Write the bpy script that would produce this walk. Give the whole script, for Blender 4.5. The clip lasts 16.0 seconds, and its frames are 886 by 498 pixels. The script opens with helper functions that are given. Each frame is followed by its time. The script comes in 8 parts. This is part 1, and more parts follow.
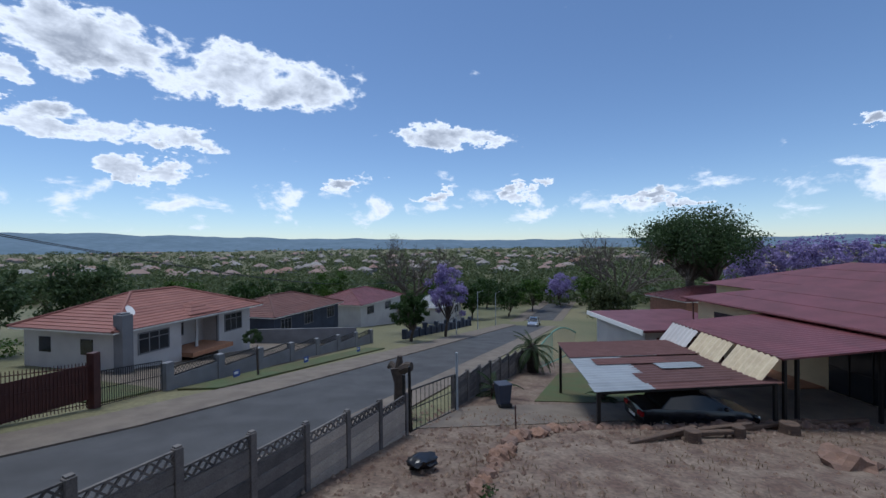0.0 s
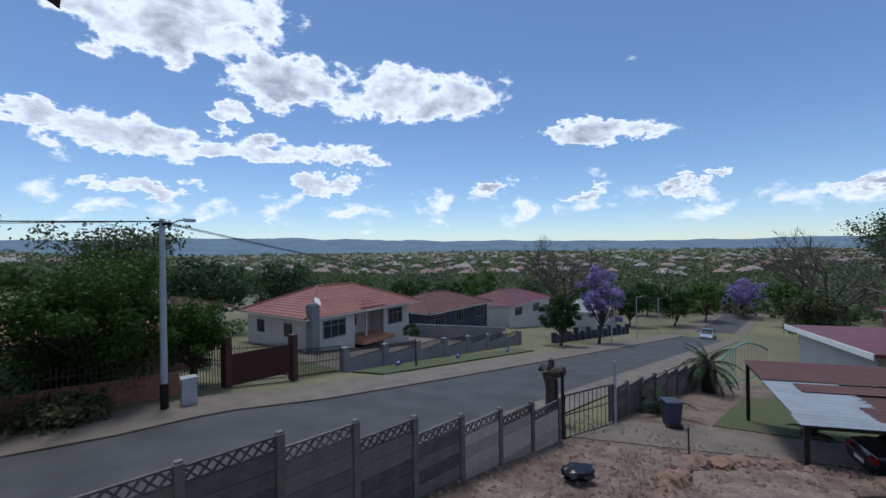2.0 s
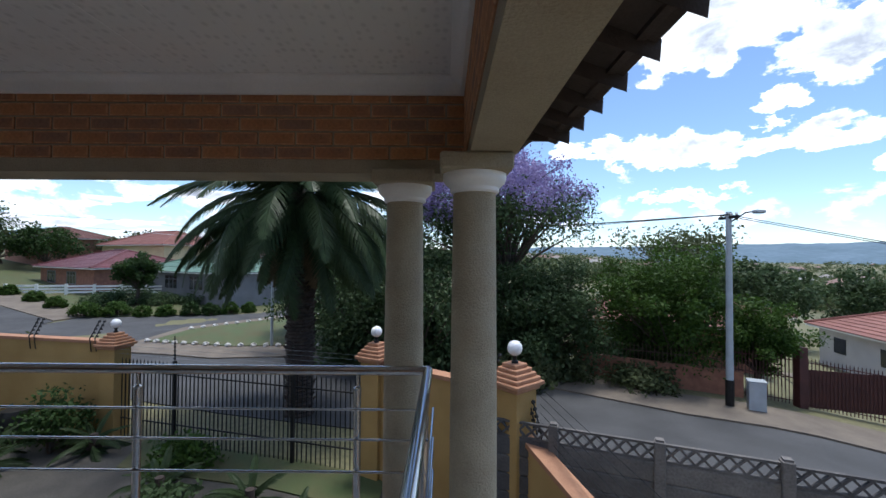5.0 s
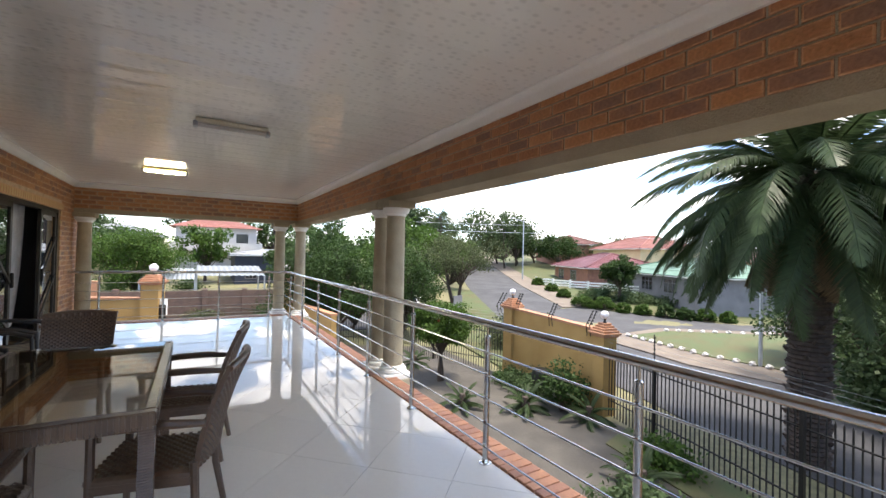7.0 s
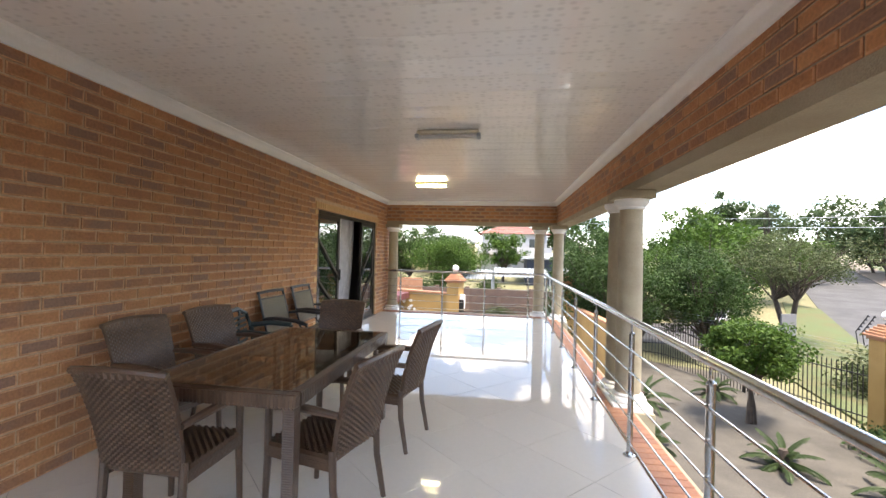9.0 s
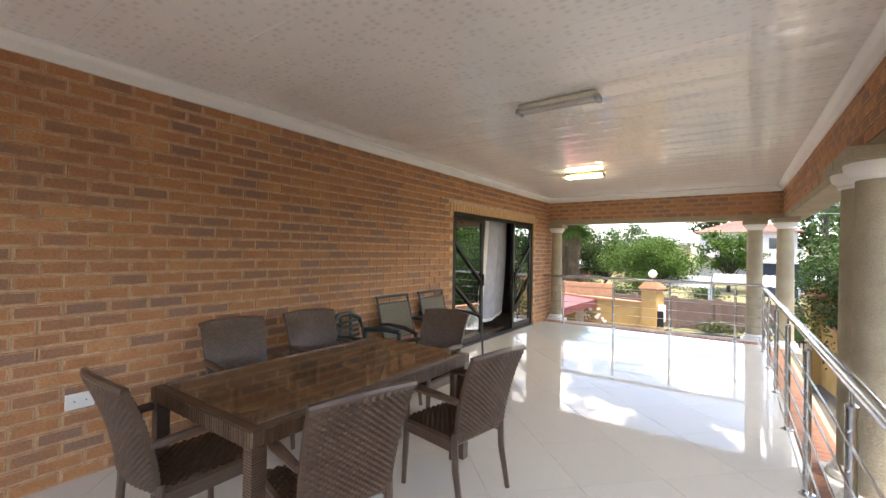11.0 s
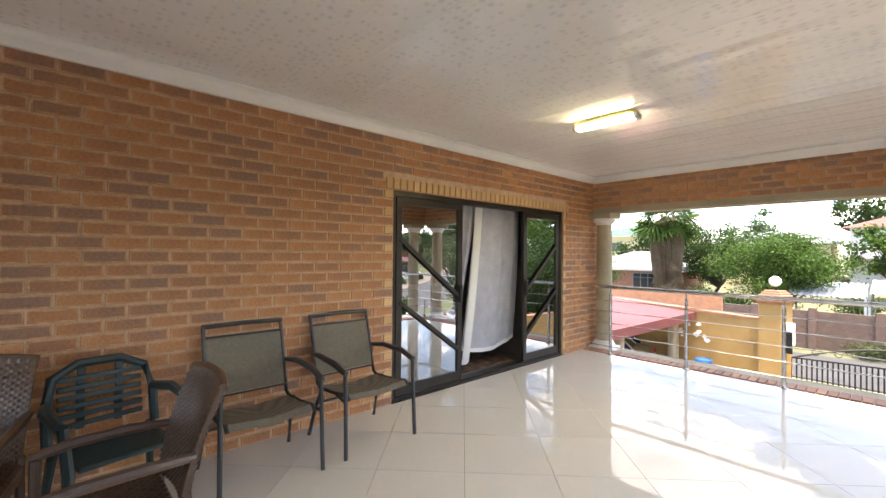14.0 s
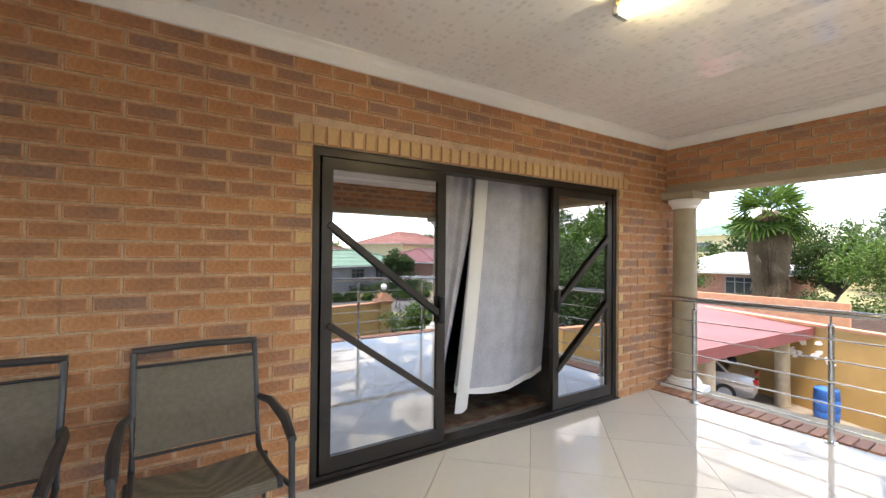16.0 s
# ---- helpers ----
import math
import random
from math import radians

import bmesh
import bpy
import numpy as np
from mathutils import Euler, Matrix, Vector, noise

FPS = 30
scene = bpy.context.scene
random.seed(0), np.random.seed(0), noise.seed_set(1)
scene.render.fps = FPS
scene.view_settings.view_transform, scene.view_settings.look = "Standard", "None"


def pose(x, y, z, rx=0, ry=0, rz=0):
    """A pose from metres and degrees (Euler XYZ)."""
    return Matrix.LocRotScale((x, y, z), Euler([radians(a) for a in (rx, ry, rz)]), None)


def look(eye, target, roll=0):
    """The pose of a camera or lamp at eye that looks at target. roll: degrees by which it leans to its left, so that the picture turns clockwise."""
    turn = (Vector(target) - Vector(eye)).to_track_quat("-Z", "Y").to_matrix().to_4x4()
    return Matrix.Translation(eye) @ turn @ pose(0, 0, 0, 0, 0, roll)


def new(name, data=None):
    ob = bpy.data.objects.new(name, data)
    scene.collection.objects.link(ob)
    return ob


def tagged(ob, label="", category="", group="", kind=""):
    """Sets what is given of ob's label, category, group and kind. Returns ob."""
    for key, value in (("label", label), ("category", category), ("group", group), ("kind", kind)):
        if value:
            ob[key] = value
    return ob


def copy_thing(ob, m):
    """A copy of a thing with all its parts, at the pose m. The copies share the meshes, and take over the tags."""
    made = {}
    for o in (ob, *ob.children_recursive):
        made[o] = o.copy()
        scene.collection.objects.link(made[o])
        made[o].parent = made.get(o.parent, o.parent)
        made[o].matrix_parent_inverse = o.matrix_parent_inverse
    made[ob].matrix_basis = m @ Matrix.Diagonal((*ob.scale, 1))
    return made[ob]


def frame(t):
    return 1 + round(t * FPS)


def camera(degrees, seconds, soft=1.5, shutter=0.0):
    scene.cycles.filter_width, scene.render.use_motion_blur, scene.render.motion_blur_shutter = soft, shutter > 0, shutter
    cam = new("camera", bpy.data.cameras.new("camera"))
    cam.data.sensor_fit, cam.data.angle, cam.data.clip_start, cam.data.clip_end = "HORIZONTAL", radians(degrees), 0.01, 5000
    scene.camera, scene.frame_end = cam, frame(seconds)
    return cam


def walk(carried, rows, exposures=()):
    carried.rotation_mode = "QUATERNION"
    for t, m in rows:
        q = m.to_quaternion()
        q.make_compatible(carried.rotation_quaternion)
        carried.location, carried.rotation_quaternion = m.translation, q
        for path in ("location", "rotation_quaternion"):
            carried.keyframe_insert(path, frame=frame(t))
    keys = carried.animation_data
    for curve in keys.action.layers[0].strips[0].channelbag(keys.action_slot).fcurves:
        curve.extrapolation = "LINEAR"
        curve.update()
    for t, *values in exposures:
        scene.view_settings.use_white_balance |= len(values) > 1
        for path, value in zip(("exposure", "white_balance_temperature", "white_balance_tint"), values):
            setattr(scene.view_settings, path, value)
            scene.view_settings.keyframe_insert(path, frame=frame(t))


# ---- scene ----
EXPOSURES = ((0, 0.15, 5700, 9), (4.0, 0.35, 5800, 9), (5.0, 0.95, 6000, 9), (7.3, 2.5, 7100, 13), (10, 3.0, 7450, 14), (12.5, 3.27, 7550, 14), (16, 3.17, 7400, 14))
cam = camera(93.4, 16.0)
PATH = [
    (0, (0.853, -0.583, 2.125), (1.004, -2.577, 2.111), -0.6),
    (0.5, (0.891, -0.579, 2.122), (1.211, -2.553, 2.111), -0.6),
    (1, (0.921, -0.589, 2.109), (1.408, -2.529, 2.102), -0.8),
    (1.5, (0.945, -0.586, 2.094), (1.597, -2.476, 2.091), -0.8),
    (2, (0.997, -0.628, 2.059), (1.82, -2.451, 2.061), -0.8),
    (2.5, (1.033, -0.604, 2.016), (2.046, -2.329, 2.024), -0.8),
    (3, (1.076, -0.538, 1.969), (2.307, -2.114, 1.984), -0.9),
    (3.5, (1.113, -0.471, 1.932), (2.590, -1.820, 1.954), -0.9),
    (4, (1.193, -0.385, 1.846), (2.919, -1.394, 1.881), -0.7),
    (4.5, (1.340, -0.289, 1.740), (3.263, -0.836, 1.779), 0.1),
    (5, (1.561, -0.086, 1.614), (3.561, -0.078, 1.654), 0.4),
    (7.3, (2.082, 0.395, 1.486), (2.886, 2.226, 1.507), 1.0),
    (7.5, (2.159, 0.434, 1.487), (2.823, 2.321, 1.504), 0.7),
    (8, (2.395, 0.494, 1.541), (2.734, 2.465, 1.548), 1.2),
    (8.5, (2.601, 0.565, 1.498), (2.619, 2.565, 1.512), 1.1),
    (9, (2.857, 0.667, 1.481), (2.577, 2.647, 1.493), 1.4),
    (9.5, (3.123, 0.802, 1.479), (2.562, 2.721, 1.488), 0.9),
    (10, (3.29, 1.006, 1.493), (2.489, 2.839, 1.503), 0.8),
    (12.5, (3.483, 3.043, 1.483), (2.099, 4.487, 1.499), 0.5),
    (13, (3.442, 3.541, 1.479), (2.031, 4.958, 1.498), 0.3),
    (13.5, (3.391, 4.014, 1.486), (1.951, 5.401, 1.503), 0.5),
    (14, (3.362, 4.466, 1.48), (1.882, 5.811, 1.499), 0.5),
    (14.5, (3.255, 4.911, 1.467), (1.724, 6.199, 1.486), 0.5),
    (15, (3.112, 5.353, 1.453), (1.527, 6.574, 1.47), 0.6),
    (15.5, (2.882, 5.774, 1.436), (1.248, 6.926, 1.463), 0.5),
    (16, (2.577, 6.153, 1.433), (0.895, 7.235, 1.456), 0.5),
]
walk(cam, [(t, look(eye, target, roll)) for t, eye, target, roll in PATH], exposures=EXPOSURES)

# ---- world and light ----
SUN_AZ, SUN_EL = radians(-38), radians(75)
sun_dir = Vector((math.cos(SUN_AZ) * math.cos(SUN_EL), math.sin(SUN_AZ) * math.cos(SUN_EL), math.sin(SUN_EL)))
world = bpy.data.worlds.new("world")
scene.world = world
world.use_nodes = True
wn, wl = world.node_tree.nodes, world.node_tree.links
wn.clear()
w_out = wn.new("ShaderNodeOutputWorld")
w_bg = wn.new("ShaderNodeBackground")
w_bg.inputs["Strength"].default_value = 0.1
w_sky = wn.new("ShaderNodeTexSky")
w_sky.sky_type = "NISHITA"
w_sky.sun_disc = False
w_sky.sun_elevation = SUN_EL
w_sky.sun_rotation = math.pi / 2 - SUN_AZ
w_sky.altitude = 1400
w_sky.dust_density = 0.5
w_sky.ozone_density = 2.0
w_co = wn.new("ShaderNodeTexCoord")


def wmath(op, a, b=None, c=None, clamp=False):
    n = wn.new("ShaderNodeMath")
    n.operation = op
    n.use_clamp = clamp
    for k, v in enumerate((a, b, c)):
        if v is None:
            continue
        if isinstance(v, (int, float)):
            n.inputs[k].default_value = v
        else:
            wl.new(v, n.inputs[k])
    return n.outputs[0]


sep = wn.new("ShaderNodeSeparateXYZ")
wl.new(w_co.outputs["Generated"], sep.inputs[0])
azim = wmath("ARCTAN2", sep.outputs[1], sep.outputs[0])
elev = wmath("ARCSINE", sep.outputs[2])
comb = wn.new("ShaderNodeCombineXYZ")
wl.new(azim, comb.inputs[0])
wl.new(wmath("MULTIPLY", elev, 1.7), comb.inputs[1])
n_big = wn.new("ShaderNodeTexNoise")
n_big.inputs["Scale"].default_value = 11.0
n_big.inputs["Detail"].default_value = 9.0
n_big.inputs["Roughness"].default_value = 0.6
n_big.inputs["Distortion"].default_value = 0.25
wl.new(comb.outputs[0], n_big.inputs["Vector"])
# cumulus field over the rest of the sky, laid out on a flat cloud base
base_h = wmath("ADD", wmath("MAXIMUM", sep.outputs[2], 0.0), 0.12)
flat = wn.new("ShaderNodeCombineXYZ")
wl.new(wmath("DIVIDE", sep.outputs[0], base_h), flat.inputs[0])
wl.new(wmath("DIVIDE", sep.outputs[1], base_h), flat.inputs[1])
n_low = wn.new("ShaderNodeTexNoise")
n_low.inputs["Scale"].default_value = 1.35
n_low.inputs["Detail"].default_value = 8.0
n_low.inputs["Roughness"].default_value = 0.55
wl.new(flat.outputs[0], n_low.inputs["Vector"])
# cumulus banks: azimuth, elevation, half width, half height, in degrees
CLOUDS = (
    (-45.3, 20.9, 6.8, 2.8), (-61.6, 19.6, 10.3, 3.4), (-41.4, 12.4, 3.0, 1.5), (-52.1, 12.1, 5.4, 1.4), (-87.1, 14.4, 6.5, 1.6),
    (-73.3, 8.8, 3.1, 1.0), (-85.4, 6.8, 3.1, 0.8), (-95.6, 6.4, 2.4, 0.9), (-98.4, 8.0, 2.4, 0.7), (-49.4, 8.4, 4.0, 1.1),
    (-131.5, 11.3, 1.3, 0.8), (-31.7, 27.6, 12.6, 6.7), (-19.5, 13.5, 4.6, 1.2), (-28.2, 12.4, 5.5, 2.3), (-39.2, 12.4, 5.4, 1.5),
    (-39.2, 15.9, 3.1, 1.3), (-30.0, 7.3, 5.5, 1.0), (-49.9, 8.6, 4.6, 1.2), (-114.2, 5.3, 4.8, 0.6), (-29.9, 23.6, 6.5, 3.4),
    (-43.3, 20.7, 4.6, 3.0), (52.1, 7.2, 6.9, 2.4), (58.4, 10.1, 6.9, 3.5), (75.0, 18.0, 12.0, 3.5), (110.0, 24.0, 13.0, 4.5),
)
warp = wn.new("ShaderNodeTexNoise")
warp.inputs["Scale"].default_value = 14.0
warp.inputs["Detail"].default_value = 5.0
warp.inputs["Roughness"].default_value = 0.6
wl.new(comb.outputs[0], warp.inputs["Vector"])
wsep = wn.new("ShaderNodeSeparateColor")
wl.new(warp.outputs["Color"], wsep.inputs[0])
az_w = wmath("ADD", azim, wmath("MULTIPLY", wmath("SUBTRACT", wsep.outputs[0], 0.5), radians(13)))
el_w = wmath("ADD", elev, wmath("MULTIPLY", wmath("SUBTRACT", wsep.outputs[1], 0.5), radians(7)))
mass = None
for az, el, hw, hh in CLOUDS:
    dx = wmath("MULTIPLY", wmath("SUBTRACT", az_w, radians(az)), 0.8 / radians(hw))
    dy = wmath("MULTIPLY", wmath("SUBTRACT", el_w, radians(el)), 0.8 / radians(hh))
    dy = wmath("ADD", dy, wmath("MULTIPLY", wmath("MINIMUM", dy, 0.0), 0.35))
    rr = wmath("ADD", wmath("MULTIPLY", dx, dx), wmath("MULTIPLY", dy, dy))
    g = wmath("EXPONENT", wmath("MULTIPLY", wmath("MULTIPLY", rr, wmath("ADD", rr, 0.35)), -0.75))
    mass = g if mass is None else wmath("MAXIMUM", mass, g)
low_band = wmath("EXPONENT", wmath("MULTIPLY", wmath("POWER", wmath("MULTIPLY", wmath("SUBTRACT", elev, radians(5.5)), 1 / radians(4)), 2), -1))
mass = wmath("MAXIMUM", mass, wmath("MULTIPLY", low_band, 0.42))
# the open blue gap lies over the street; elsewhere the cumulus goes on
gap_az = wmath("MULTIPLY", wmath("ADD", azim, radians(78)), 1 / radians(78))
gap_el = wmath("MULTIPLY", elev, 1 / radians(36))
gap = wmath("MAXIMUM", wmath("ABSOLUTE", gap_az), gap_el)
spread = wmath("MULTIPLY", wmath("SUBTRACT", gap, 0.95), 6.0, clamp=True)
field = wmath("MULTIPLY", wmath("MULTIPLY", wmath("SUBTRACT", n_low.outputs["Fac"], 0.44), 6.0, clamp=True), spread)
mass = wmath("MAXIMUM", mass, field)
dens = wmath("ADD", wmath("MULTIPLY", mass, 0.72), wmath("MULTIPLY", wmath("SUBTRACT", n_big.outputs["Fac"], 0.5), 1.5))
ramp = wn.new("ShaderNodeMapRange")
ramp.interpolation_type = "SMOOTHSTEP"
ramp.inputs["From Min"].default_value = 0.28
ramp.inputs["From Max"].default_value = 0.5
wl.new(dens, ramp.inputs["Value"])
# thick middles are greyer than the sunlit rims
thick = wn.new("ShaderNodeMapRange")
thick.inputs["From Min"].default_value = 0.5
thick.inputs["From Max"].default_value = 0.9
wl.new(dens, thick.inputs["Value"])
c_mix = wn.new("ShaderNodeMix")
c_mix.data_type = "RGBA"
c_mix.inputs["A"].default_value = (8.2, 8.4, 8.8, 1)
c_mix.inputs["B"].default_value = (3.5, 3.75, 4.3, 1)
wl.new(thick.outputs[0], c_mix.inputs["Factor"])
s_mix = wn.new("ShaderNodeMix")
s_mix.data_type = "RGBA"
wl.new(ramp.outputs[0], s_mix.inputs["Factor"])
wl.new(w_sky.outputs[0], s_mix.inputs["A"])
wl.new(c_mix.outputs["Result"], s_mix.inputs["B"])
wl.new(s_mix.outputs["Result"], w_bg.inputs["Color"])
wl.new(w_bg.outputs[0], w_out.inputs[0])

sun = new("sun", bpy.data.lights.new("sun", "SUN"))
sun.data.energy = 1.9
sun.data.angle = radians(16)
sun.data.color = (1.0, 0.95, 0.86)
sun.matrix_world = look(sun_dir * 60, (0, 0, 0))

# ---- materials ----


def mat(name, a, b=None, rough=0.6, scale=3.0, metal=0.0, bump=0.0, bscale=60.0, fine=0.12, per="", spec=0.5, stretch=(1, 1, 1), coat=0.0):
    """A principled surface with two scales of colour variation and a fine relief. per: 'object' or 'island' varies it piece by piece."""
    m = bpy.data.materials.new(name)
    m.use_nodes = True
    nt = m.node_tree
    p = nt.nodes["Principled BSDF"]
    b = b or tuple(v * 0.8 for v in a)
    tc = nt.nodes.new("ShaderNodeTexCoord")
    mp = nt.nodes.new("ShaderNodeMapping")
    mp.inputs["Scale"].default_value = stretch
    nt.links.new(tc.outputs["Object"], mp.inputs["Vector"])
    n1 = nt.nodes.new("ShaderNodeTexNoise")
    n1.inputs["Scale"].default_value = scale
    n1.inputs["Detail"].default_value = 5
    nt.links.new(mp.outputs[0], n1.inputs["Vector"])
    n2 = nt.nodes.new("ShaderNodeTexNoise")
    n2.inputs["Scale"].default_value = bscale
    n2.inputs["Detail"].default_value = 3
    nt.links.new(mp.outputs[0], n2.inputs["Vector"])
    mix = nt.nodes.new("ShaderNodeMix")
    mix.data_type = "RGBA"
    mix.inputs["A"].default_value = (*a, 1)
    mix.inputs["B"].default_value = (*b, 1)
    fac = nt.nodes.new("ShaderNodeMapRange")
    fac.inputs["From Min"].default_value, fac.inputs["From Max"].default_value = 0.35, 0.65
    nt.links.new(n1.outputs["Fac"], fac.inputs["Value"])
    src = fac.outputs[0]
    if per:
        r = nt.nodes.new("ShaderNodeObjectInfo" if per == "object" else "ShaderNodeNewGeometry")
        rnd = r.outputs["Random" if per == "object" else "Random Per Island"]
        ad = nt.nodes.new("ShaderNodeMath")
        ad.operation = "MULTIPLY_ADD"
        ad.inputs[1].default_value = 0.35
        nt.links.new(src, ad.inputs[0])
        sc = nt.nodes.new("ShaderNodeMath")
        sc.operation = "MULTIPLY"
        sc.inputs[1].default_value = 0.85
        nt.links.new(rnd, sc.inputs[0])
        nt.links.new(sc.outputs[0], ad.inputs[2])
        src = ad.outputs[0]
    nt.links.new(src, mix.inputs["Factor"])
    hsv = nt.nodes.new("ShaderNodeHueSaturation")
    mr = nt.nodes.new("ShaderNodeMapRange")
    mr.inputs["To Min"].default_value, mr.inputs["To Max"].default_value = 1 - fine * 2, 1 + fine * 2
    nt.links.new(n2.outputs["Fac"], mr.inputs["Value"])
    nt.links.new(mr.outputs[0], hsv.inputs["Value"])
    nt.links.new(mix.outputs["Result"], hsv.inputs["Color"])
    nt.links.new(hsv.outputs[0], p.inputs["Base Color"])
    rr = nt.nodes.new("ShaderNodeMapRange")
    rr.inputs["To Min"].default_value, rr.inputs["To Max"].default_value = max(0.02, rough * 0.8), min(1, rough * 1.2)
    nt.links.new(n1.outputs["Fac"], rr.inputs["Value"])
    nt.links.new(rr.outputs[0], p.inputs["Roughness"])
    p.inputs["Metallic"].default_value = metal
    p.inputs["Specular IOR Level"].default_value = spec
    p.inputs["Coat Weight"].default_value = coat
    if bump:
        bp = nt.nodes.new("ShaderNodeBump")
        bp.inputs["Strength"].default_value = bump
        bp.inputs["Distance"].default_value = 0.01
        nt.links.new(n2.outputs["Fac"], bp.inputs["Height"])
        nt.links.new(bp.outputs[0], p.inputs["Normal"])
    return m


def leaf_mat(name, a, b, rough=0.55):
    m = mat(name, a, b, rough, 0.8, fine=0.2, per="island", bscale=6, spec=0.15)
    nt = m.node_tree
    p = nt.nodes["Principled BSDF"]
    out = nt.nodes["Material Output"]
    tr = nt.nodes.new("ShaderNodeBsdfTranslucent")
    nt.links.new(p.inputs["Base Color"].links[0].from_socket, tr.inputs[0])
    mx = nt.nodes.new("ShaderNodeMixShader")
    mx.inputs[0].default_value = 0.35
    nt.links.new(p.outputs[0], mx.inputs[1])
    nt.links.new(tr.outputs[0], mx.inputs[2])
    nt.links.new(mx.outputs[0], out.inputs[0])
    return m


def brick_mat(name, per):
    m = mat(name, (0.3, 0.125, 0.06), (0.15, 0.075, 0.055), 0.75, 5.0, bump=0.6, bscale=60, fine=0.2, per=per)
    nt = m.node_tree
    mix = next(n for n in nt.nodes if n.type == "MIX")
    src = mix.inputs["Factor"].links[0].from_socket
    cr = nt.nodes.new("ShaderNodeValToRGB")
    cr.color_ramp.elements[0].color = (0.58, 0.3, 0.135, 1)
    cr.color_ramp.elements[1].color = (0.28, 0.16, 0.11, 1)
    for pos, col in ((0.22, (0.49, 0.235, 0.1, 1)), (0.5, (0.43, 0.195, 0.082, 1)), (0.8, (0.35, 0.168, 0.09, 1))):
        e = cr.color_ramp.elements.new(pos)
        e.color = col
    nt.links.new(src, cr.inputs[0])
    hsv = next(n for n in nt.nodes if n.type == "HUE_SAT")
    nt.links.new(cr.outputs[0], hsv.inputs["Color"])
    return m


def glass_mat(name, tint=(0.9, 0.95, 0.95), mirror=0.3):
    """Clear pane: see-through with a mirror share, which real coated glass has."""
    m = bpy.data.materials.new(name)
    m.use_nodes = True
    nt = m.node_tree
    nt.nodes.remove(nt.nodes["Principled BSDF"])
    tr = nt.nodes.new("ShaderNodeBsdfTransparent")
    tr.inputs[0].default_value = (*tint, 1)
    gl = nt.nodes.new("ShaderNodeBsdfGlossy")
    gl.inputs["Roughness"].default_value = 0.01
    gl.inputs[0].default_value = (0.95, 0.97, 1, 1)
    mx = nt.nodes.new("ShaderNodeMixShader")
    mx.inputs[0].default_value = mirror
    nt.links.new(tr.outputs[0], mx.inputs[1])
    nt.links.new(gl.outputs[0], mx.inputs[2])
    nt.links.new(mx.outputs[0], nt.nodes["Material Output"].inputs[0])
    return m


def glow_mat(name, col, strength):
    m = bpy.data.materials.new(name)
    m.use_nodes = True
    p = m.node_tree.nodes["Principled BSDF"]
    p.inputs["Base Color"].default_value = (*col, 1)
    p.inputs["Emission Color"].default_value = (*col, 1)
    p.inputs["Emission Strength"].default_value = strength
    return m


BRICK, BRICK_J = brick_mat("brick_single", "object"), brick_mat("brick_joined", "island")
BRICK_RIM = mat("brick_rim", (0.66, 0.39, 0.22), (0.48, 0.235, 0.12), 0.8, 14, bump=0.6, bscale=70, fine=0.25)
STREET_BRICK = mat("street_brick", (0.17, 0.105, 0.08), (0.12, 0.078, 0.062), 0.85, 5, bump=0.5, per="island")
BRICK_PALE = mat("brick_pale", (0.68, 0.47, 0.24), (0.55, 0.36, 0.17), 0.75, 6, bump=0.4, per="object")
MORTAR = mat("mortar", (0.64, 0.455, 0.3), (0.5, 0.35, 0.225), 0.9, 8, bump=0.6)
TILE = mat("porcelain_tile", (0.7, 0.66, 0.585), (0.67, 0.63, 0.56), 0.035, 1.5, bscale=25, fine=0.02, per="object", spec=0.22, coat=0.0)
TILE.node_tree.nodes["Principled BSDF"].inputs["Coat Roughness"].default_value = 0.02
GROUT = mat("grout", (0.2, 0.19, 0.18), None, 0.8, 10)
LEDGE = mat("ledge_brick", (0.42, 0.2, 0.11), (0.3, 0.14, 0.09), 0.7, 7, bump=0.4, per="object")
PLASTER = mat("cream_plaster", (0.42, 0.37, 0.27), (0.36, 0.31, 0.22), 0.85, 2.5, bump=0.8, bscale=120)
COLUMN = mat("column_plaster", (0.45, 0.385, 0.27), (0.37, 0.31, 0.215), 0.85, 4, bump=0.9, bscale=110)
WHITE = mat("white_paint", (0.87, 0.86, 0.83), (0.83, 0.82, 0.79), 0.55, 3, bump=0.03, fine=0.03)
CEIL = mat("pvc_ceiling", (0.88, 0.87, 0.84), (0.86, 0.85, 0.82), 0.09, 2, bump=0.0, fine=0.03, spec=0.75)
# small printed flecks on the ceiling panels
_nt = CEIL.node_tree
_vor = _nt.nodes.new("ShaderNodeTexVoronoi")
_vor.inputs["Scale"].default_value = 21
_vor.inputs["Randomness"].default_value = 0.45
_map = _nt.nodes.new("ShaderNodeMapping")
_map.inputs["Scale"].default_value = (0.75, 1.0, 1.0)
_tc = next(n for n in _nt.nodes if n.type == "TEX_COORD")
_nt.links.new(_tc.outputs["Object"], _map.inputs["Vector"])
_nt.links.new(_map.outputs[0], _vor.inputs["Vector"])
_mr = _nt.nodes.new("ShaderNodeMapRange")
_mr.inputs["From Min"].default_value, _mr.inputs["From Max"].default_value = 0.18, 0.42
_mr.inputs["To Min"].default_value, _mr.inputs["To Max"].default_value = 0.84, 1.0
_nt.links.new(_vor.outputs["Distance"], _mr.inputs["Value"])
_hsv = next(n for n in _nt.nodes if n.type == "HUE_SAT")
_nt.links.new(_mr.outputs[0], _hsv.inputs["Value"])
STEEL = mat("brushed_steel", (0.55, 0.55, 0.54), (0.48, 0.48, 0.47), 0.22, 20, 1.0, fine=0.05)
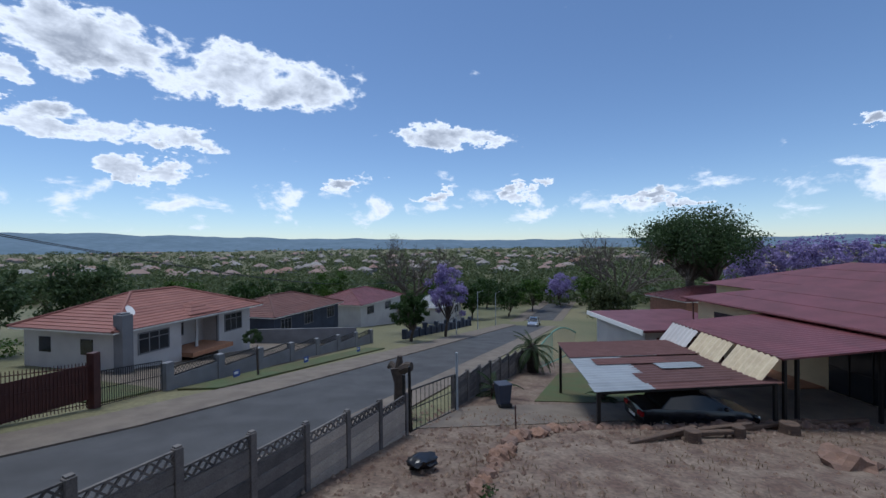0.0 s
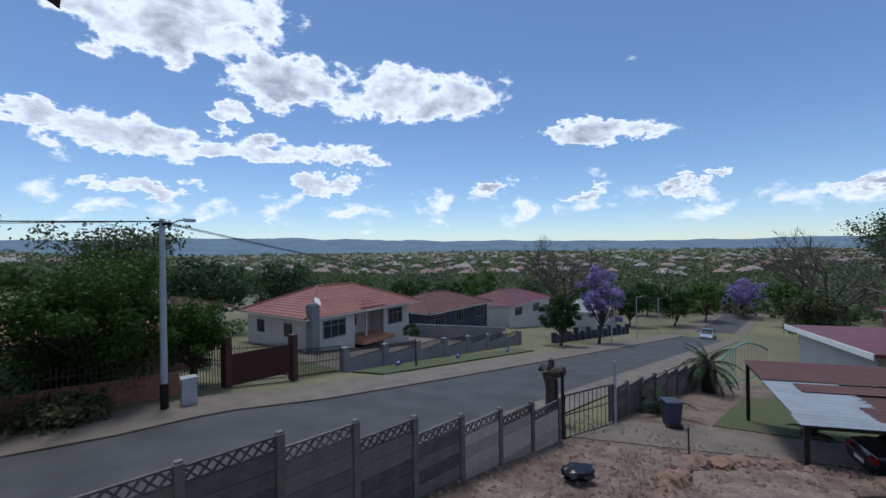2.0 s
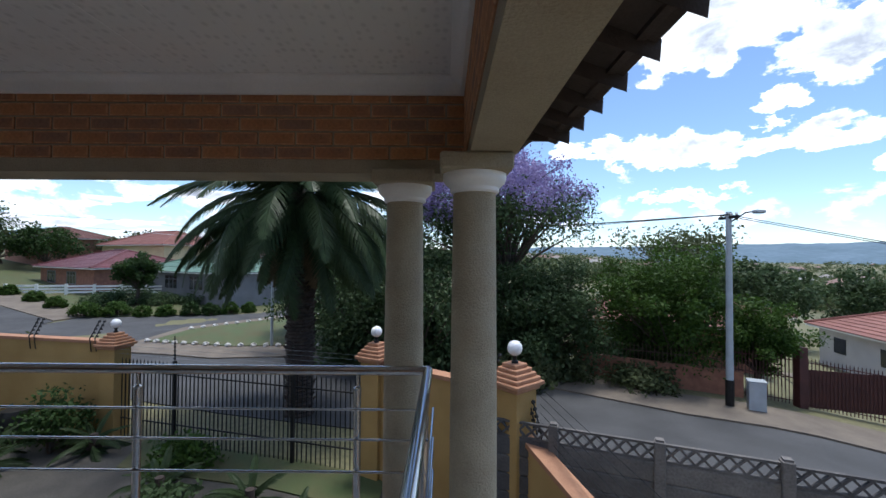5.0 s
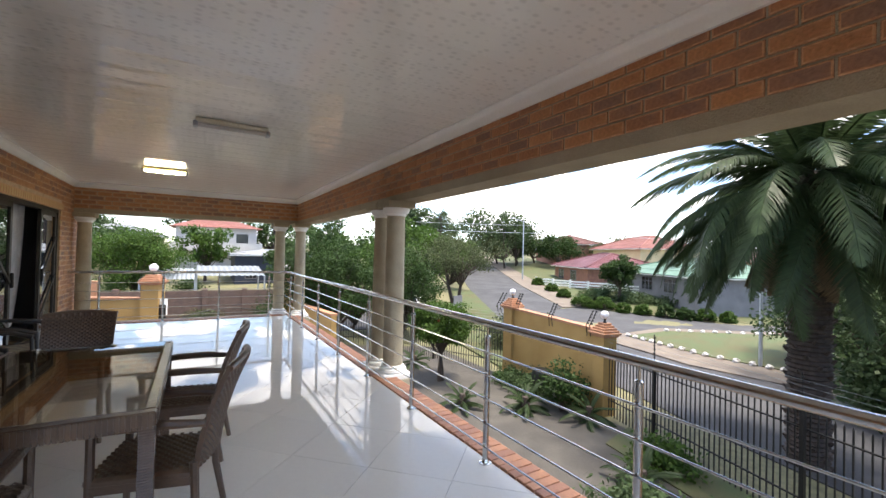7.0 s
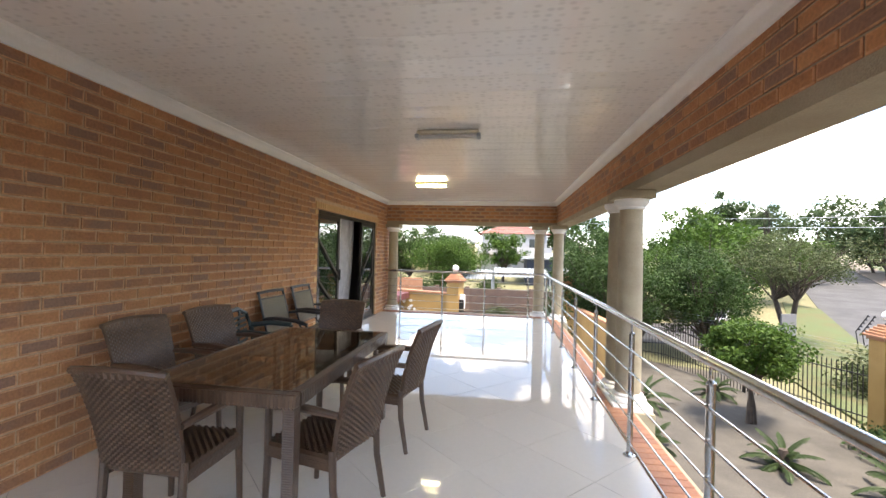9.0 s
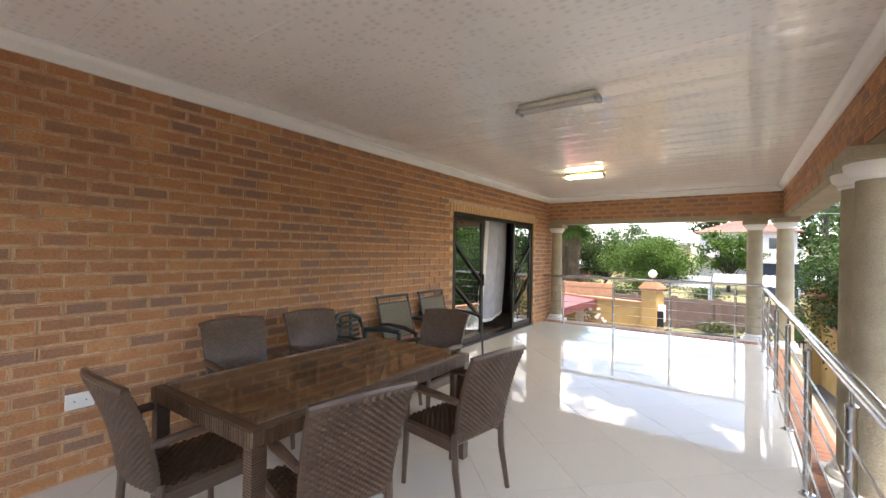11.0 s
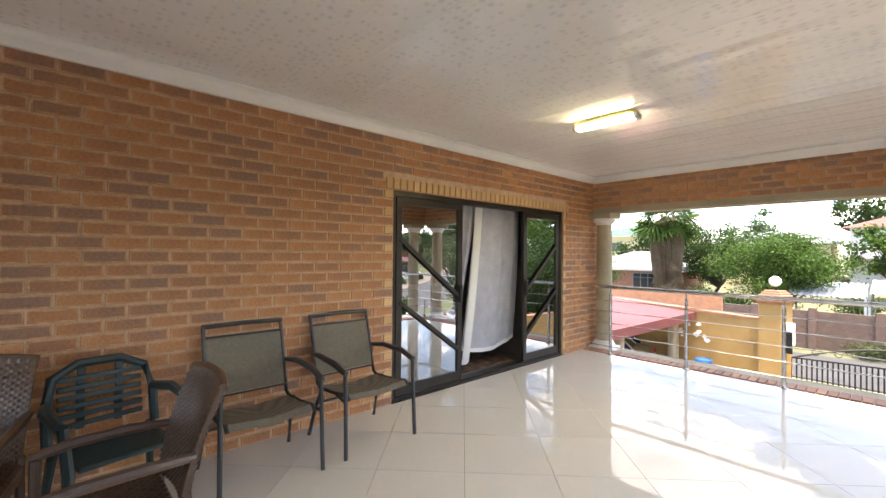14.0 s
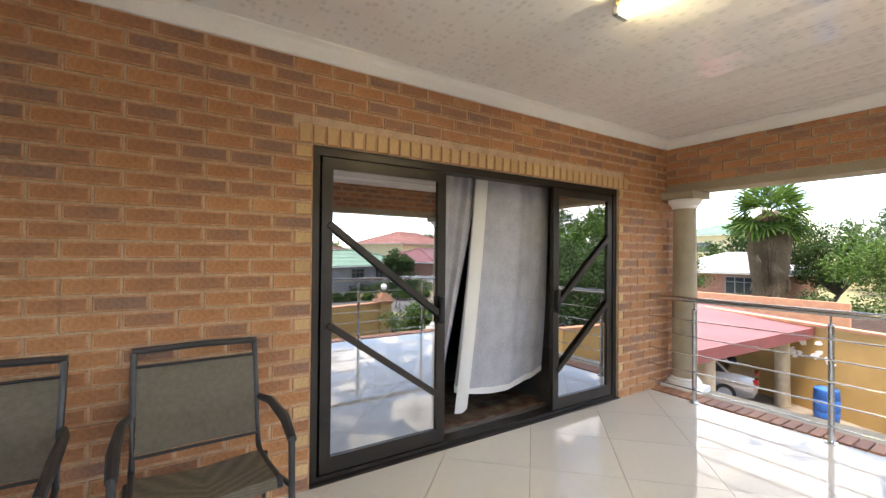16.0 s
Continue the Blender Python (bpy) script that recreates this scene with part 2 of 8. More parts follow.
BRONZE = mat("bronze_aluminium", (0.045, 0.038, 0.032), (0.035, 0.03, 0.026), 0.4, 4, 0.6, fine=0.05)
BLACK = mat("black_metal", (0.012, 0.012, 0.013), (0.02, 0.02, 0.02), 0.5, 6, 0.4)
GREYMETAL = mat("grey_powdercoat", (0.06, 0.062, 0.066), (0.045, 0.047, 0.05), 0.42, 6, 0.3)
RATTAN = mat("brown_rattan", (0.145, 0.085, 0.052), (0.07, 0.041, 0.027), 0.3, 8, bump=0.3, bscale=70, spec=0.6, per="island")
SLING = mat("sling_fabric", (0.2, 0.175, 0.13), (0.17, 0.15, 0.11), 0.75, 40, bump=0.5, bscale=400)
_nt = SLING.node_tree
_wave = _nt.nodes.new("ShaderNodeTexWave")
_wave.bands_direction = "Z"
_wave.inputs["Scale"].default_value = 38
_wave.inputs["Distortion"].default_value = 0.4
_tc = next(n for n in _nt.nodes if n.type == "TEX_COORD")
_nt.links.new(_tc.outputs["Object"], _wave.inputs["Vector"])
_mr = _nt.nodes.new("ShaderNodeMapRange")
_mr.inputs["To Min"].default_value, _mr.inputs["To Max"].default_value = 0.78, 1.12
_nt.links.new(_wave.outputs["Fac"], _mr.inputs["Value"])
_nt.links.new(_mr.outputs[0], next(n for n in _nt.nodes if n.type == "HUE_SAT").inputs["Value"])
PLASTIC_G = mat("dark_green_plastic", (0.02, 0.045, 0.05), (0.016, 0.035, 0.04), 0.35, 4)
GLASS_TABLE = glass_mat("smoked_table_glass", (0.7, 0.67, 0.6), 0.27)
GLASS_DOOR = glass_mat("reflective_door_glass", (0.3, 0.31, 0.32), 0.5)
GLASS_WIN = glass_mat("window_glass", (0.25, 0.27, 0.3), 0.3)
CURTAIN = mat("sheer_curtain", (0.52, 0.52, 0.57), (0.42, 0.42, 0.47), 0.85, 6)
MATT_RUG = mat("woven_rug", (0.2, 0.15, 0.09), (0.1, 0.04, 0.03), 0.95, 9, bump=0.8)
ROOF_DARK = mat("roof_tile_dark", (0.07, 0.05, 0.045), (0.045, 0.034, 0.031), 0.8, 4, bump=0.4)
YELLOW = mat("ochre_wall_paint", (0.4, 0.25, 0.085), (0.34, 0.205, 0.068), 0.8, 1.3, bump=0.5, bscale=80)
CAPPING = mat("terracotta_cap", (0.4, 0.2, 0.11), (0.33, 0.16, 0.09), 0.75, 5, bump=0.4)
ASPHALT = mat("asphalt", (0.06, 0.06, 0.064), (0.045, 0.045, 0.048), 0.85, 0.6, bump=0.5, bscale=40)
PAVE = mat("paved_verge", (0.165, 0.135, 0.105), (0.125, 0.102, 0.083), 0.9, 1.2, bump=0.5, bscale=20)
GRASS = mat("dry_lawn", (0.055, 0.08, 0.024), (0.085, 0.08, 0.033), 0.9, 0.9, bump=0.8, bscale=50, fine=0.3)
SOIL = mat("red_soil", (0.1, 0.062, 0.045), (0.19, 0.145, 0.11), 0.95, 1.5, bump=1.0, bscale=9, fine=0.42)
GRAVEL = mat("grey_gravel", (0.07, 0.063, 0.053), (0.05, 0.045, 0.039), 0.95, 1.4, bump=1.0, bscale=30, fine=0.3)
CONCRETE = mat("precast_concrete", (0.19, 0.172, 0.16), (0.075, 0.07, 0.07), 0.9, 2.6, bump=0.8, bscale=30, fine=0.25, per="object")
CONCRETE_PALE = mat("pale_precast_concrete", (0.46, 0.4, 0.33), (0.28, 0.25, 0.22), 0.9, 2.6, bump=0.8, bscale=30, fine=0.25, per="object")
RUBBLE = mat("pale_rubble", (0.32, 0.24, 0.18), (0.16, 0.1, 0.075), 0.9, 5, bump=0.6, bscale=25, per="island")
STONE = mat("rough_stone", (0.25, 0.14, 0.09), (0.15, 0.1, 0.08), 0.9, 5, bump=0.9, bscale=25, per="object")
WOOD_OLD = mat("weathered_wood", (0.12, 0.075, 0.05), (0.07, 0.05, 0.04), 0.85, 5, bump=0.6, stretch=(1, 1, 6))
BARK = mat("bark", (0.075, 0.055, 0.042), (0.045, 0.035, 0.028), 0.95, 6, bump=1.0, bscale=25)
PALM_BARK = mat("palm_trunk", (0.06, 0.042, 0.035), (0.026, 0.019, 0.015), 0.95, 9, bump=1.0, bscale=18)
ROOF_RED = mat("red_painted_sheet", (0.15, 0.04, 0.044), (0.115, 0.034, 0.036), 0.5, 0.7, fine=0.08, bscale=5)
ROOF_TILE = mat("terracotta_roof_tile", (0.25, 0.095, 0.075), (0.19, 0.072, 0.058), 0.7, 0.8, bump=0.5, bscale=10, per="island")
ROOF_BROWN = mat("brown_roof_tile", (0.13, 0.05, 0.04), (0.1, 0.04, 0.035), 0.75, 0.8, bump=0.5, bscale=10, per="island")
ROOF_GREEN = mat("green_roof_sheet", (0.1, 0.19, 0.13), (0.08, 0.15, 0.11), 0.6, 0.8)
ROOF_GREY = mat("grey_roof_sheet", (0.3, 0.31, 0.32), (0.22, 0.23, 0.24), 0.6, 1)
RUST = mat("rusty_sheet", (0.11, 0.045, 0.04), (0.07, 0.03, 0.028), 0.8, 2, bump=0.3, per="object")
ZINC = mat("zinc_sheet", (0.27, 0.3, 0.33), (0.17, 0.19, 0.21), 0.7, 2, 0.0, per="object")
POLYC = mat("cream_fibre_sheet", (0.6, 0.5, 0.33), (0.5, 0.4, 0.26), 0.6, 3)
HWALL = mat("pale_house_wall", (0.52, 0.5, 0.48), (0.45, 0.43, 0.42), 0.85, 0.8, bump=0.3)
HWALL_CREAM = mat("cream_house_wall", (0.6, 0.5, 0.3), (0.52, 0.43, 0.26), 0.85, 0.8, bump=0.3)
HWALL_NAVY = mat("dark_blue_house_wall", (0.045, 0.055, 0.085), (0.035, 0.042, 0.065), 0.8, 1)
HWALL_GREY = mat("grey_house_wall", (0.2, 0.2, 0.21), (0.16, 0.16, 0.17), 0.85, 1)
HWALL_BRICK = mat("far_face_brick", (0.3, 0.14, 0.09), (0.22, 0.1, 0.07), 0.85, 3, bump=0.4, bscale=8)
DARKGLASS = mat("dark_window", (0.02, 0.023, 0.028), (0.03, 0.033, 0.038), 0.12, 1)
GATE_RED = mat("maroon_gate", (0.07, 0.02, 0.018), (0.05, 0.015, 0.014), 0.6, 3)
GREENPAINT = mat("pale_green_paint", (0.14, 0.3, 0.25), (0.1, 0.24, 0.2), 0.6, 3)
CAR_BLACK = mat("black_car_paint", (0.008, 0.009, 0.013), (0.01, 0.011, 0.016), 0.22, 2, 0.0, coat=0.25)
CAR_SILVER = mat("silver_car_paint", (0.5, 0.52, 0.55), (0.45, 0.47, 0.5), 0.2, 2, 0.5, coat=1.0)
CAR_BLUE = mat("dark_blue_car_paint", (0.012, 0.02, 0.04), (0.015, 0.024, 0.045), 0.12, 2, 0.3, coat=1.0)
RUBBER = mat("tyre_rubber", (0.015, 0.015, 0.015), (0.02, 0.02, 0.02), 0.85, 8)
RED_LAMP = mat("red_lens", (0.35, 0.01, 0.012), None, 0.2, 3)
GLOBE = mat("opal_globe", (0.82, 0.82, 0.84), (0.78, 0.78, 0.8), 0.25, 3, fine=0.02)
BLUE_DRUM = mat("blue_plastic_drum", (0.012, 0.09, 0.32), (0.01, 0.075, 0.27), 0.4, 3)
BAG = mat("black_plastic_bag", (0.01, 0.01, 0.012), (0.014, 0.014, 0.016), 0.25, 9, bump=0.9, bscale=15)
LEAF = leaf_mat("tree_leaf", (0.045, 0.085, 0.022), (0.026, 0.05, 0.015))
LEAF_BRIGHT = leaf_mat("bright_leaf", (0.068, 0.125, 0.02), (0.04, 0.078, 0.016))
LEAF_DARK = leaf_mat("dark_leaf", (0.07, 0.11, 0.045), (0.046, 0.074, 0.032))
LEAF_OLIVE = leaf_mat("olive_leaf", (0.09, 0.11, 0.05), (0.055, 0.07, 0.03))
LEAF_PALM = leaf_mat("palm_leaf", (0.055, 0.085, 0.035), (0.032, 0.05, 0.022), 0.42)
LEAF_DRY = leaf_mat("dry_palm_leaf", (0.34, 0.26, 0.175), (0.17, 0.125, 0.085))
LEAF_FAR = leaf_mat("valley_tree_leaf", (0.11, 0.135, 0.06), (0.075, 0.1, 0.045))
BLOSSOM = leaf_mat("lilac_blossom", (0.37, 0.31, 0.54), (0.22, 0.175, 0.37))
BLOSSOM_W = leaf_mat("white_blossom", (0.65, 0.65, 0.55), (0.5, 0.5, 0.4))
TWIG = mat("bare_twig", (0.11, 0.09, 0.075), (0.07, 0.058, 0.05), 0.9, 3)
TUBE_ON = glow_mat("lit_tube", (1.0, 0.9, 0.6), 12.0)
TUBE_OFF = mat("tube_off", (0.7, 0.7, 0.68), None, 0.3, 3)
# yellow glow of the tube, put into the lit lamp's housing colour
BATTEN_GLOW = mat("batten_tube_glow", (0.8, 0.7, 0.3), (0.74, 0.64, 0.26), 0.4, 4)
BATTEN = mat("lamp_batten", (0.78, 0.75, 0.62), (0.72, 0.69, 0.57), 0.45, 4)
SIGN_BLUE = mat("blue_sign", (0.03, 0.08, 0.35), None, 0.5, 3)
GALV = mat("galvanised_box", (0.4, 0.44, 0.48), (0.34, 0.37, 0.4), 0.55, 3, 0.2)

# ---- mesh tools ----


class Mesh:
    """Collects vertices and faces for one mesh."""

    def __init__(self):
        self.v, self.f = [], []

    def add(self, verts, faces):
        k = len(self.v)
        self.v += [tuple(p) for p in verts]
        self.f += [tuple(k + i for i in q) for q in faces]
        return self

    def box(self, x0, y0, z0, x1, y1, z1, m=None, bev=0.0):
        if bev:
            b = min(bev, (x1 - x0) / 3, (y1 - y0) / 3, (z1 - z0) / 3)
            bm = bmesh.new()
            bmesh.ops.create_cube(bm, size=1)
            for q in bm.verts:
                q.co = Vector(((q.co.x + 0.5) * (x1 - x0) + x0, (q.co.y + 0.5) * (y1 - y0) + y0, (q.co.z + 0.5) * (z1 - z0) + z0))
            bmesh.ops.bevel(bm, geom=bm.edges[:], offset=b, segments=1, affect="EDGES")
            bm.verts.index_update()
            vs = [(m @ q.co if m else q.co.copy()) for q in bm.verts]
            self.add(vs, [[q.index for q in fc.verts] for fc in bm.faces])
            bm.free()
            return self
        vs = [Vector((x, y, z)) for z in (z0, z1) for y in (y0, y1) for x in (x0, x1)]
        if m:
            vs = [m @ q for q in vs]
        return self.add(vs, [(0, 2, 3, 1), (4, 5, 7, 6), (0, 1, 5, 4), (2, 6, 7, 3), (0, 4, 6, 2), (1, 3, 7, 5)])

    def tube(self, pts, r, n=8, cap=True):
        """A tube through points; r a number or one radius a point."""
        pts = [Vector(p) for p in pts]
        rr = r if isinstance(r, (list, tuple)) else [r] * len(pts)
        rings = []
        up = Vector((0, 0, 1))
        for i, p in enumerate(pts):
            d = (pts[min(i + 1, len(pts) - 1)] - pts[max(i - 1, 0)]).normalized()
            ref = up if abs(d.z) < 0.95 else Vector((1, 0, 0))
            a = d.cross(ref).normalized()
            b = d.cross(a).normalized()
            rings.append([p + (a * math.cos(2 * math.pi * k / n) + b * math.sin(2 * math.pi * k / n)) * rr[i] for k in range(n)])
        vs = [q for ring in rings for q in ring]
        fs = []
        for i in range(len(pts) - 1):
            for k in range(n):
                a, b = i * n + k, i * n + (k + 1) % n
                fs.append((a, b, b + n, a + n))
        if cap:
            fs.append(tuple(range(n))[::-1])
            fs.append(tuple(range((len(pts) - 1) * n, len(pts) * n)))
        return self.add(vs, fs)

    def lathe(self, profile, c=(0, 0, 0), n=24):
        """profile: (radius, height) from bottom to top, round the vertical through c."""
        vs, fs = [], []
        for r, z in profile:
            for k in range(n):
                t = 2 * math.pi * k / n
                vs.append((c[0] + r * math.cos(t), c[1] + r * math.sin(t), c[2] + z))
        for i in range(len(profile) - 1):
            for k in range(n):
                a, b = i * n + k, i * n + (k + 1) % n
                fs.append((a, b, b + n, a + n))
        fs.append(tuple(range(n))[::-1])
        fs.append(tuple(range((len(profile) - 1) * n, len(profile) * n)))
        return self.add(vs, fs)

    def prism(self, poly, h0, h1):
        """A flat polygon (x, y) raised from h0 to h1."""
        n = len(poly)
        vs = [(x, y, h0) for x, y in poly] + [(x, y, h1) for x, y in poly]
        fs = [tuple(range(n))[::-1], tuple(range(n, 2 * n))] + [(i, (i + 1) % n, n + (i + 1) % n, n + i) for i in range(n)]
        return self.add(vs, fs)

    def turned(self, m):
        self.v = [tuple(m @ Vector(p)) for p in self.v]
        return self

    def data(self, name, material, smooth=False):
        me = bpy.data.meshes.new(name)
        me.from_pydata(self.v, [], self.f)
        me.validate()
        me.update()
        if smooth:
            me.polygons.foreach_set("use_smooth", [True] * len(me.polygons))
            me.set_sharp_from_angle(angle=radians(40))
        if material:
            me.materials.append(material)
        return me


def part(name, mesh, material, parent=None, label="", smooth=False):
    ob = new(name, mesh.data(name, material, smooth))
    if parent:
        ob.parent = parent
    return tagged(ob, label)


def piece(name, data, parent, m):
    ob = new(name, data)
    ob.parent = parent
    ob.matrix_basis = m
    return ob


def thing(name, label, category, m=None, group="", kind=""):
    ob = new(name)
    ob.empty_display_size = 0.1
    if m:
        ob.matrix_basis = m
    return tagged(ob, label, category, group, kind)


def setting(name, mesh, material, label, category="", smooth=False):
    ob = part(name, mesh, material, None, label, smooth)
    return tagged(ob, "", category or name.split("_")[0], "", "structure")


def at(x, y, z, rz=0.0):
    return pose(x, y, z, 0, 0, rz)


# ---- lie of the land ----
ALONG, ACROSS = (-0.374, -0.927), (0.927, -0.374)


def gz(x, y):
    s = (x - 6) * ALONG[0] + (y + 7.4) * ALONG[1]
    w = (x - 6) * ACROSS[0] + (y + 7.4) * ACROSS[1]
    z = -3.3
    if s > 0:
        z -= 0.12 * min(s, 70) + 0.03 * max(0, min(s - 70, 100))
    if s < -34:
        z += 0.075 * min(-s - 34, 90)
    z -= 0.035 * max(0, min(w, 45)) * (1 if s > -14 else max(0, 1 - (-14 - s) / 12))
    return z


def far_z(x, y):
    """Ground, with the ridge on the skyline far off."""
    z = gz(x, y)
    d = math.hypot(x, y)
    if d > 500:
        k = min(1, (d - 500) / 1000)
        k = k * k * (3 - 2 * k)
        az = math.degrees(math.atan2(y, x))
        ridge = 8.0
        z += k * (ridge + 6 * noise.noise((x / 300, y / 300, 2)) + 5 * noise.noise((x / 90, y / 90, 5)))
    return z

# ---- veranda: setting ----
XB, Y0B, Y1B = 4.12, -0.20, 10.78          # inner faces of the three beams
ZB, ZC, ZCEIL = 2.13, 2.61, 2.71
DOOR0, DOOR1, DOORH = 6.86, 9.92, 2.1

# slab, lip under the balustrade
sl = Mesh().box(-0.25, -0.5, -0.32, 4.17, 11.1, -0.03)
for yc in (0.16, 5.1, 5.5, 10.46):          # pads under the outer columns
    sl.box(4.17, yc - 0.2, -0.32, 4.34, yc + 0.2, -0.031)
sl.box(-0.25, -1.0, -0.32, 3.1, -0.5, -0.03)
setting("slab_veranda", sl, PLASTER, "plastered concrete balcony slab edge", "slab")
under = Mesh().box(-0.2, -0.1, -3.9, 3.6, 10.7, -0.321)
setting("wall_lower_storey", under, YELLOW, "ochre painted wall of the storey below", "wall")

floor = setting("floor", Mesh().box(0.0, -0.16, -0.03, 3.87, 10.47, -0.006), GROUT, "dark grout bed under glossy cream porcelain floor tiles", "floor")

# ceiling of glossy panels laid across the veranda
ce = Mesh()
pw, yy = 0.29, Y0B + 0.0
while yy < Y1B:
    y2 = min(yy + pw, Y1B)
    prof = [(yy, ZCEIL + 0.0014), (yy + 0.004, ZCEIL), (yy + pw * 0.36, ZCEIL + 0.002), (yy + pw * 0.64, ZCEIL + 0.0006), (y2 - 0.004, ZCEIL), (y2, ZCEIL + 0.0014)]
    vs = [(x, y, z) for x in (0.0, XB) for y, z in prof]
    n = len(prof)
    ce.add(vs, [(i, i + 1, n + i + 1, n + i) for i in range(n - 1)])
    yy += pw
ce.box(0, Y0B, ZCEIL + 0.01, XB, Y1B, ZCEIL + 0.05)
setting("ceiling", ce, CEIL, "glossy white panelled ceiling", "ceiling", smooth=False)


def cornice(name, p, q, nrm):
    """A coved white cornice from p to q; nrm points into the room."""
    p, q, nrm = Vector(p), Vector(q), Vector(nrm)
    prof = [(0, 0.0), (0.022, 0.0), (0.026, 0.006), (0.032, 0.056), (0.042, 0.07), (0.062, 0.083), (0.084, 0.089), (0.088, 0.099), (0, 0.099)]
    vs = [a + nrm * d + Vector((0, 0, ZC + h)) for a in (p, q) for d, h in prof]
    n = len(prof)
    me = Mesh().add(vs, [(i, (i + 1) % n, n + (i + 1) % n, n + i) for i in range(n)] + [tuple(range(n)), tuple(range(n, 2 * n))])
    setting(name, me, WHITE, "white coved cornice", "cornice", smooth=True)


cornice("trim_cornice_west", (0.0, Y0B, 0), (0.0, Y1B, 0), (1, 0, 0))
cornice("trim_cornice_east", (XB, Y0B, 0), (XB, Y1B, 0), (-1, 0, 0))
cornice("trim_cornice_north", (0.0, Y1B, 0), (XB, Y1B, 0), (0, -1, 0))
cornice("trim_cornice_south", (0.0, Y0B, 0), (XB, Y0B, 0), (0, 1, 0))

# mortar backing of the brick wall, open at the door
mw = Mesh()
mw.box(-0.24, -0.5, -0.03, -0.009, DOOR0, 2.85).box(-0.24, DOOR1, -0.03, -0.009, 11.1, 2.85).box(-0.24, DOOR0, DOORH, -0.009, DOOR1, 2.85)
wall_west = setting("wall_west", mw, MORTAR, "face-brick house wall in brown and orange with pale mortar", "wall")

# beams: plastered, with a brick inner face
bx = Mesh().box(XB + 0.008, -0.44, ZB, 4.42, 11.1, 2.9)
beam_east = setting("wall_beam_east", bx, PLASTER, "plastered edge beam with a face-brick inner band", "beam")
by = Mesh().box(-0.24, Y1B + 0.008, ZB, XB + 0.006, 11.1, 2.9)
beam_north = setting("wall_beam_north", by, PLASTER, "plastered end beam with a face-brick inner band", "beam")
bs = Mesh().box(-0.24, -0.44, ZB, XB + 0.006, Y0B - 0.008, 2.9)
beam_south = setting("wall_beam_south", bs, PLASTER, "plastered end beam with a face-brick inner band", "beam")

# roof: dark tiles with rolled eaves over the beams
EX, EY, EZ = 4.68, -0.93, 2.49
pitch = 0.34


def eave_tile(ext):
    """One tile, falling across its width to a pointed lap, with its own thickness."""
    me, vs = Mesh(), []
    for u, up in ((0.0, 0.05), (0.06, 0.045), (0.13, 0.02), (0.2, -0.02), (0.26, -0.07), (0.285, -0.1), (0.3, -0.02)):
        vs += [(-u, 0, up), (-u, ext, up + ext * pitch), (-u, 0.012, up + 0.022), (-u, ext, up + ext * pitch + 0.022)]
    me.add(vs, [(4 * k + a, 4 * k + 4 + a, 4 * k + 4 + b, 4 * k + b) for k in range(6) for a, b in ((0, 1), (3, 2), (2, 0))])
    return me.data("roof_tile", ROOF_DARK)


roof = setting("roof_eaves", Mesh().box(-6, EY + 0.06, EZ - 0.02, EX - 0.06, EY + 0.1, EZ + 0.02).box(EX - 0.1, EY + 0.1, EZ - 0.02, EX - 0.06, 11.9, EZ + 0.02), ROOF_DARK, "dark rolled roof tiles overhanging the veranda", "roof")
tile_s, tile_e = eave_tile(0.4), eave_tile(0.19)
for i in range(32):
    piece("roof_tile", tile_s, roof, Matrix.Translation((EX - i * 0.3, EY, EZ)))
for i in range(42):
    piece("roof_tile", tile_e, roof, Matrix.Translation((EX, EY + i * 0.3 + 0.02, EZ)) @ Matrix.Rotation(math.pi / 2, 4, "Z") @ Matrix.Scale(-1, 4, (1, 0, 0)))
rb = Mesh().add([(EX - 0.02, EY + 0.02, EZ - 0.03), (-6, EY + 0.02, EZ - 0.03), (-6, -0.485, 2.62), (EX - 0.02, -0.485, 2.62)], [(0, 1, 2, 3)])
rb.add([(EX - 0.02, -0.485, 2.95), (-6, -0.485, 2.95), (-6, 12.3, 3.0), (EX - 0.02, 12.3, 3.0)], [(0, 1, 2, 3)])
rb.box(4.462, EY + 0.03, 2.56, EX - 0.03, 11.1, 2.62)
rb.box(XB + 0.02, 11.08, 2.5, EX - 0.03, 11.9, 2.62)
setting("roof_deck", rb, ROOF_DARK, "dark underside of the tiled roof", "roof")
setting("roof_fascia", Mesh().box(-0.3, -0.48, 2.44, 4.46, -0.443, 2.9).box(4.423, -0.44, 2.44, 4.46, 11.1, 2.9), ROOF_DARK, "dark timber fascia under the eaves", "fascia")

# room behind the sliding door
room = Mesh()
room.box(-5.2, 5.2, -0.1, -0.25, 11.0, -0.012).box(-5.2, 5.2, 2.7, -0.25, 11.0, 2.8).box(-5.3, 5.2, -0.1, -5.2, 11.0, 2.8)
room.box(-5.2, 5.1, -0.1, -0.25, 5.2, 2.8).box(-5.2, 11.0, -0.1, -0.25, 11.1, 2.8)
setting("wall_room", room, HWALL_GREY, "dim plastered room behind the sliding door", "wall")
hw = Mesh().box(-9, -0.5, -4, -0.25, -0.3, 2.9).box(-9, 11.1, -4, -0.0, 11.25, 2.9).box(-9.2, -0.5, -4, -9, 11.25, 2.9)
setting("wall_house_outer", hw, HWALL_BRICK, "outer brick walls of the house", "wall")

# ---- veranda: columns ----


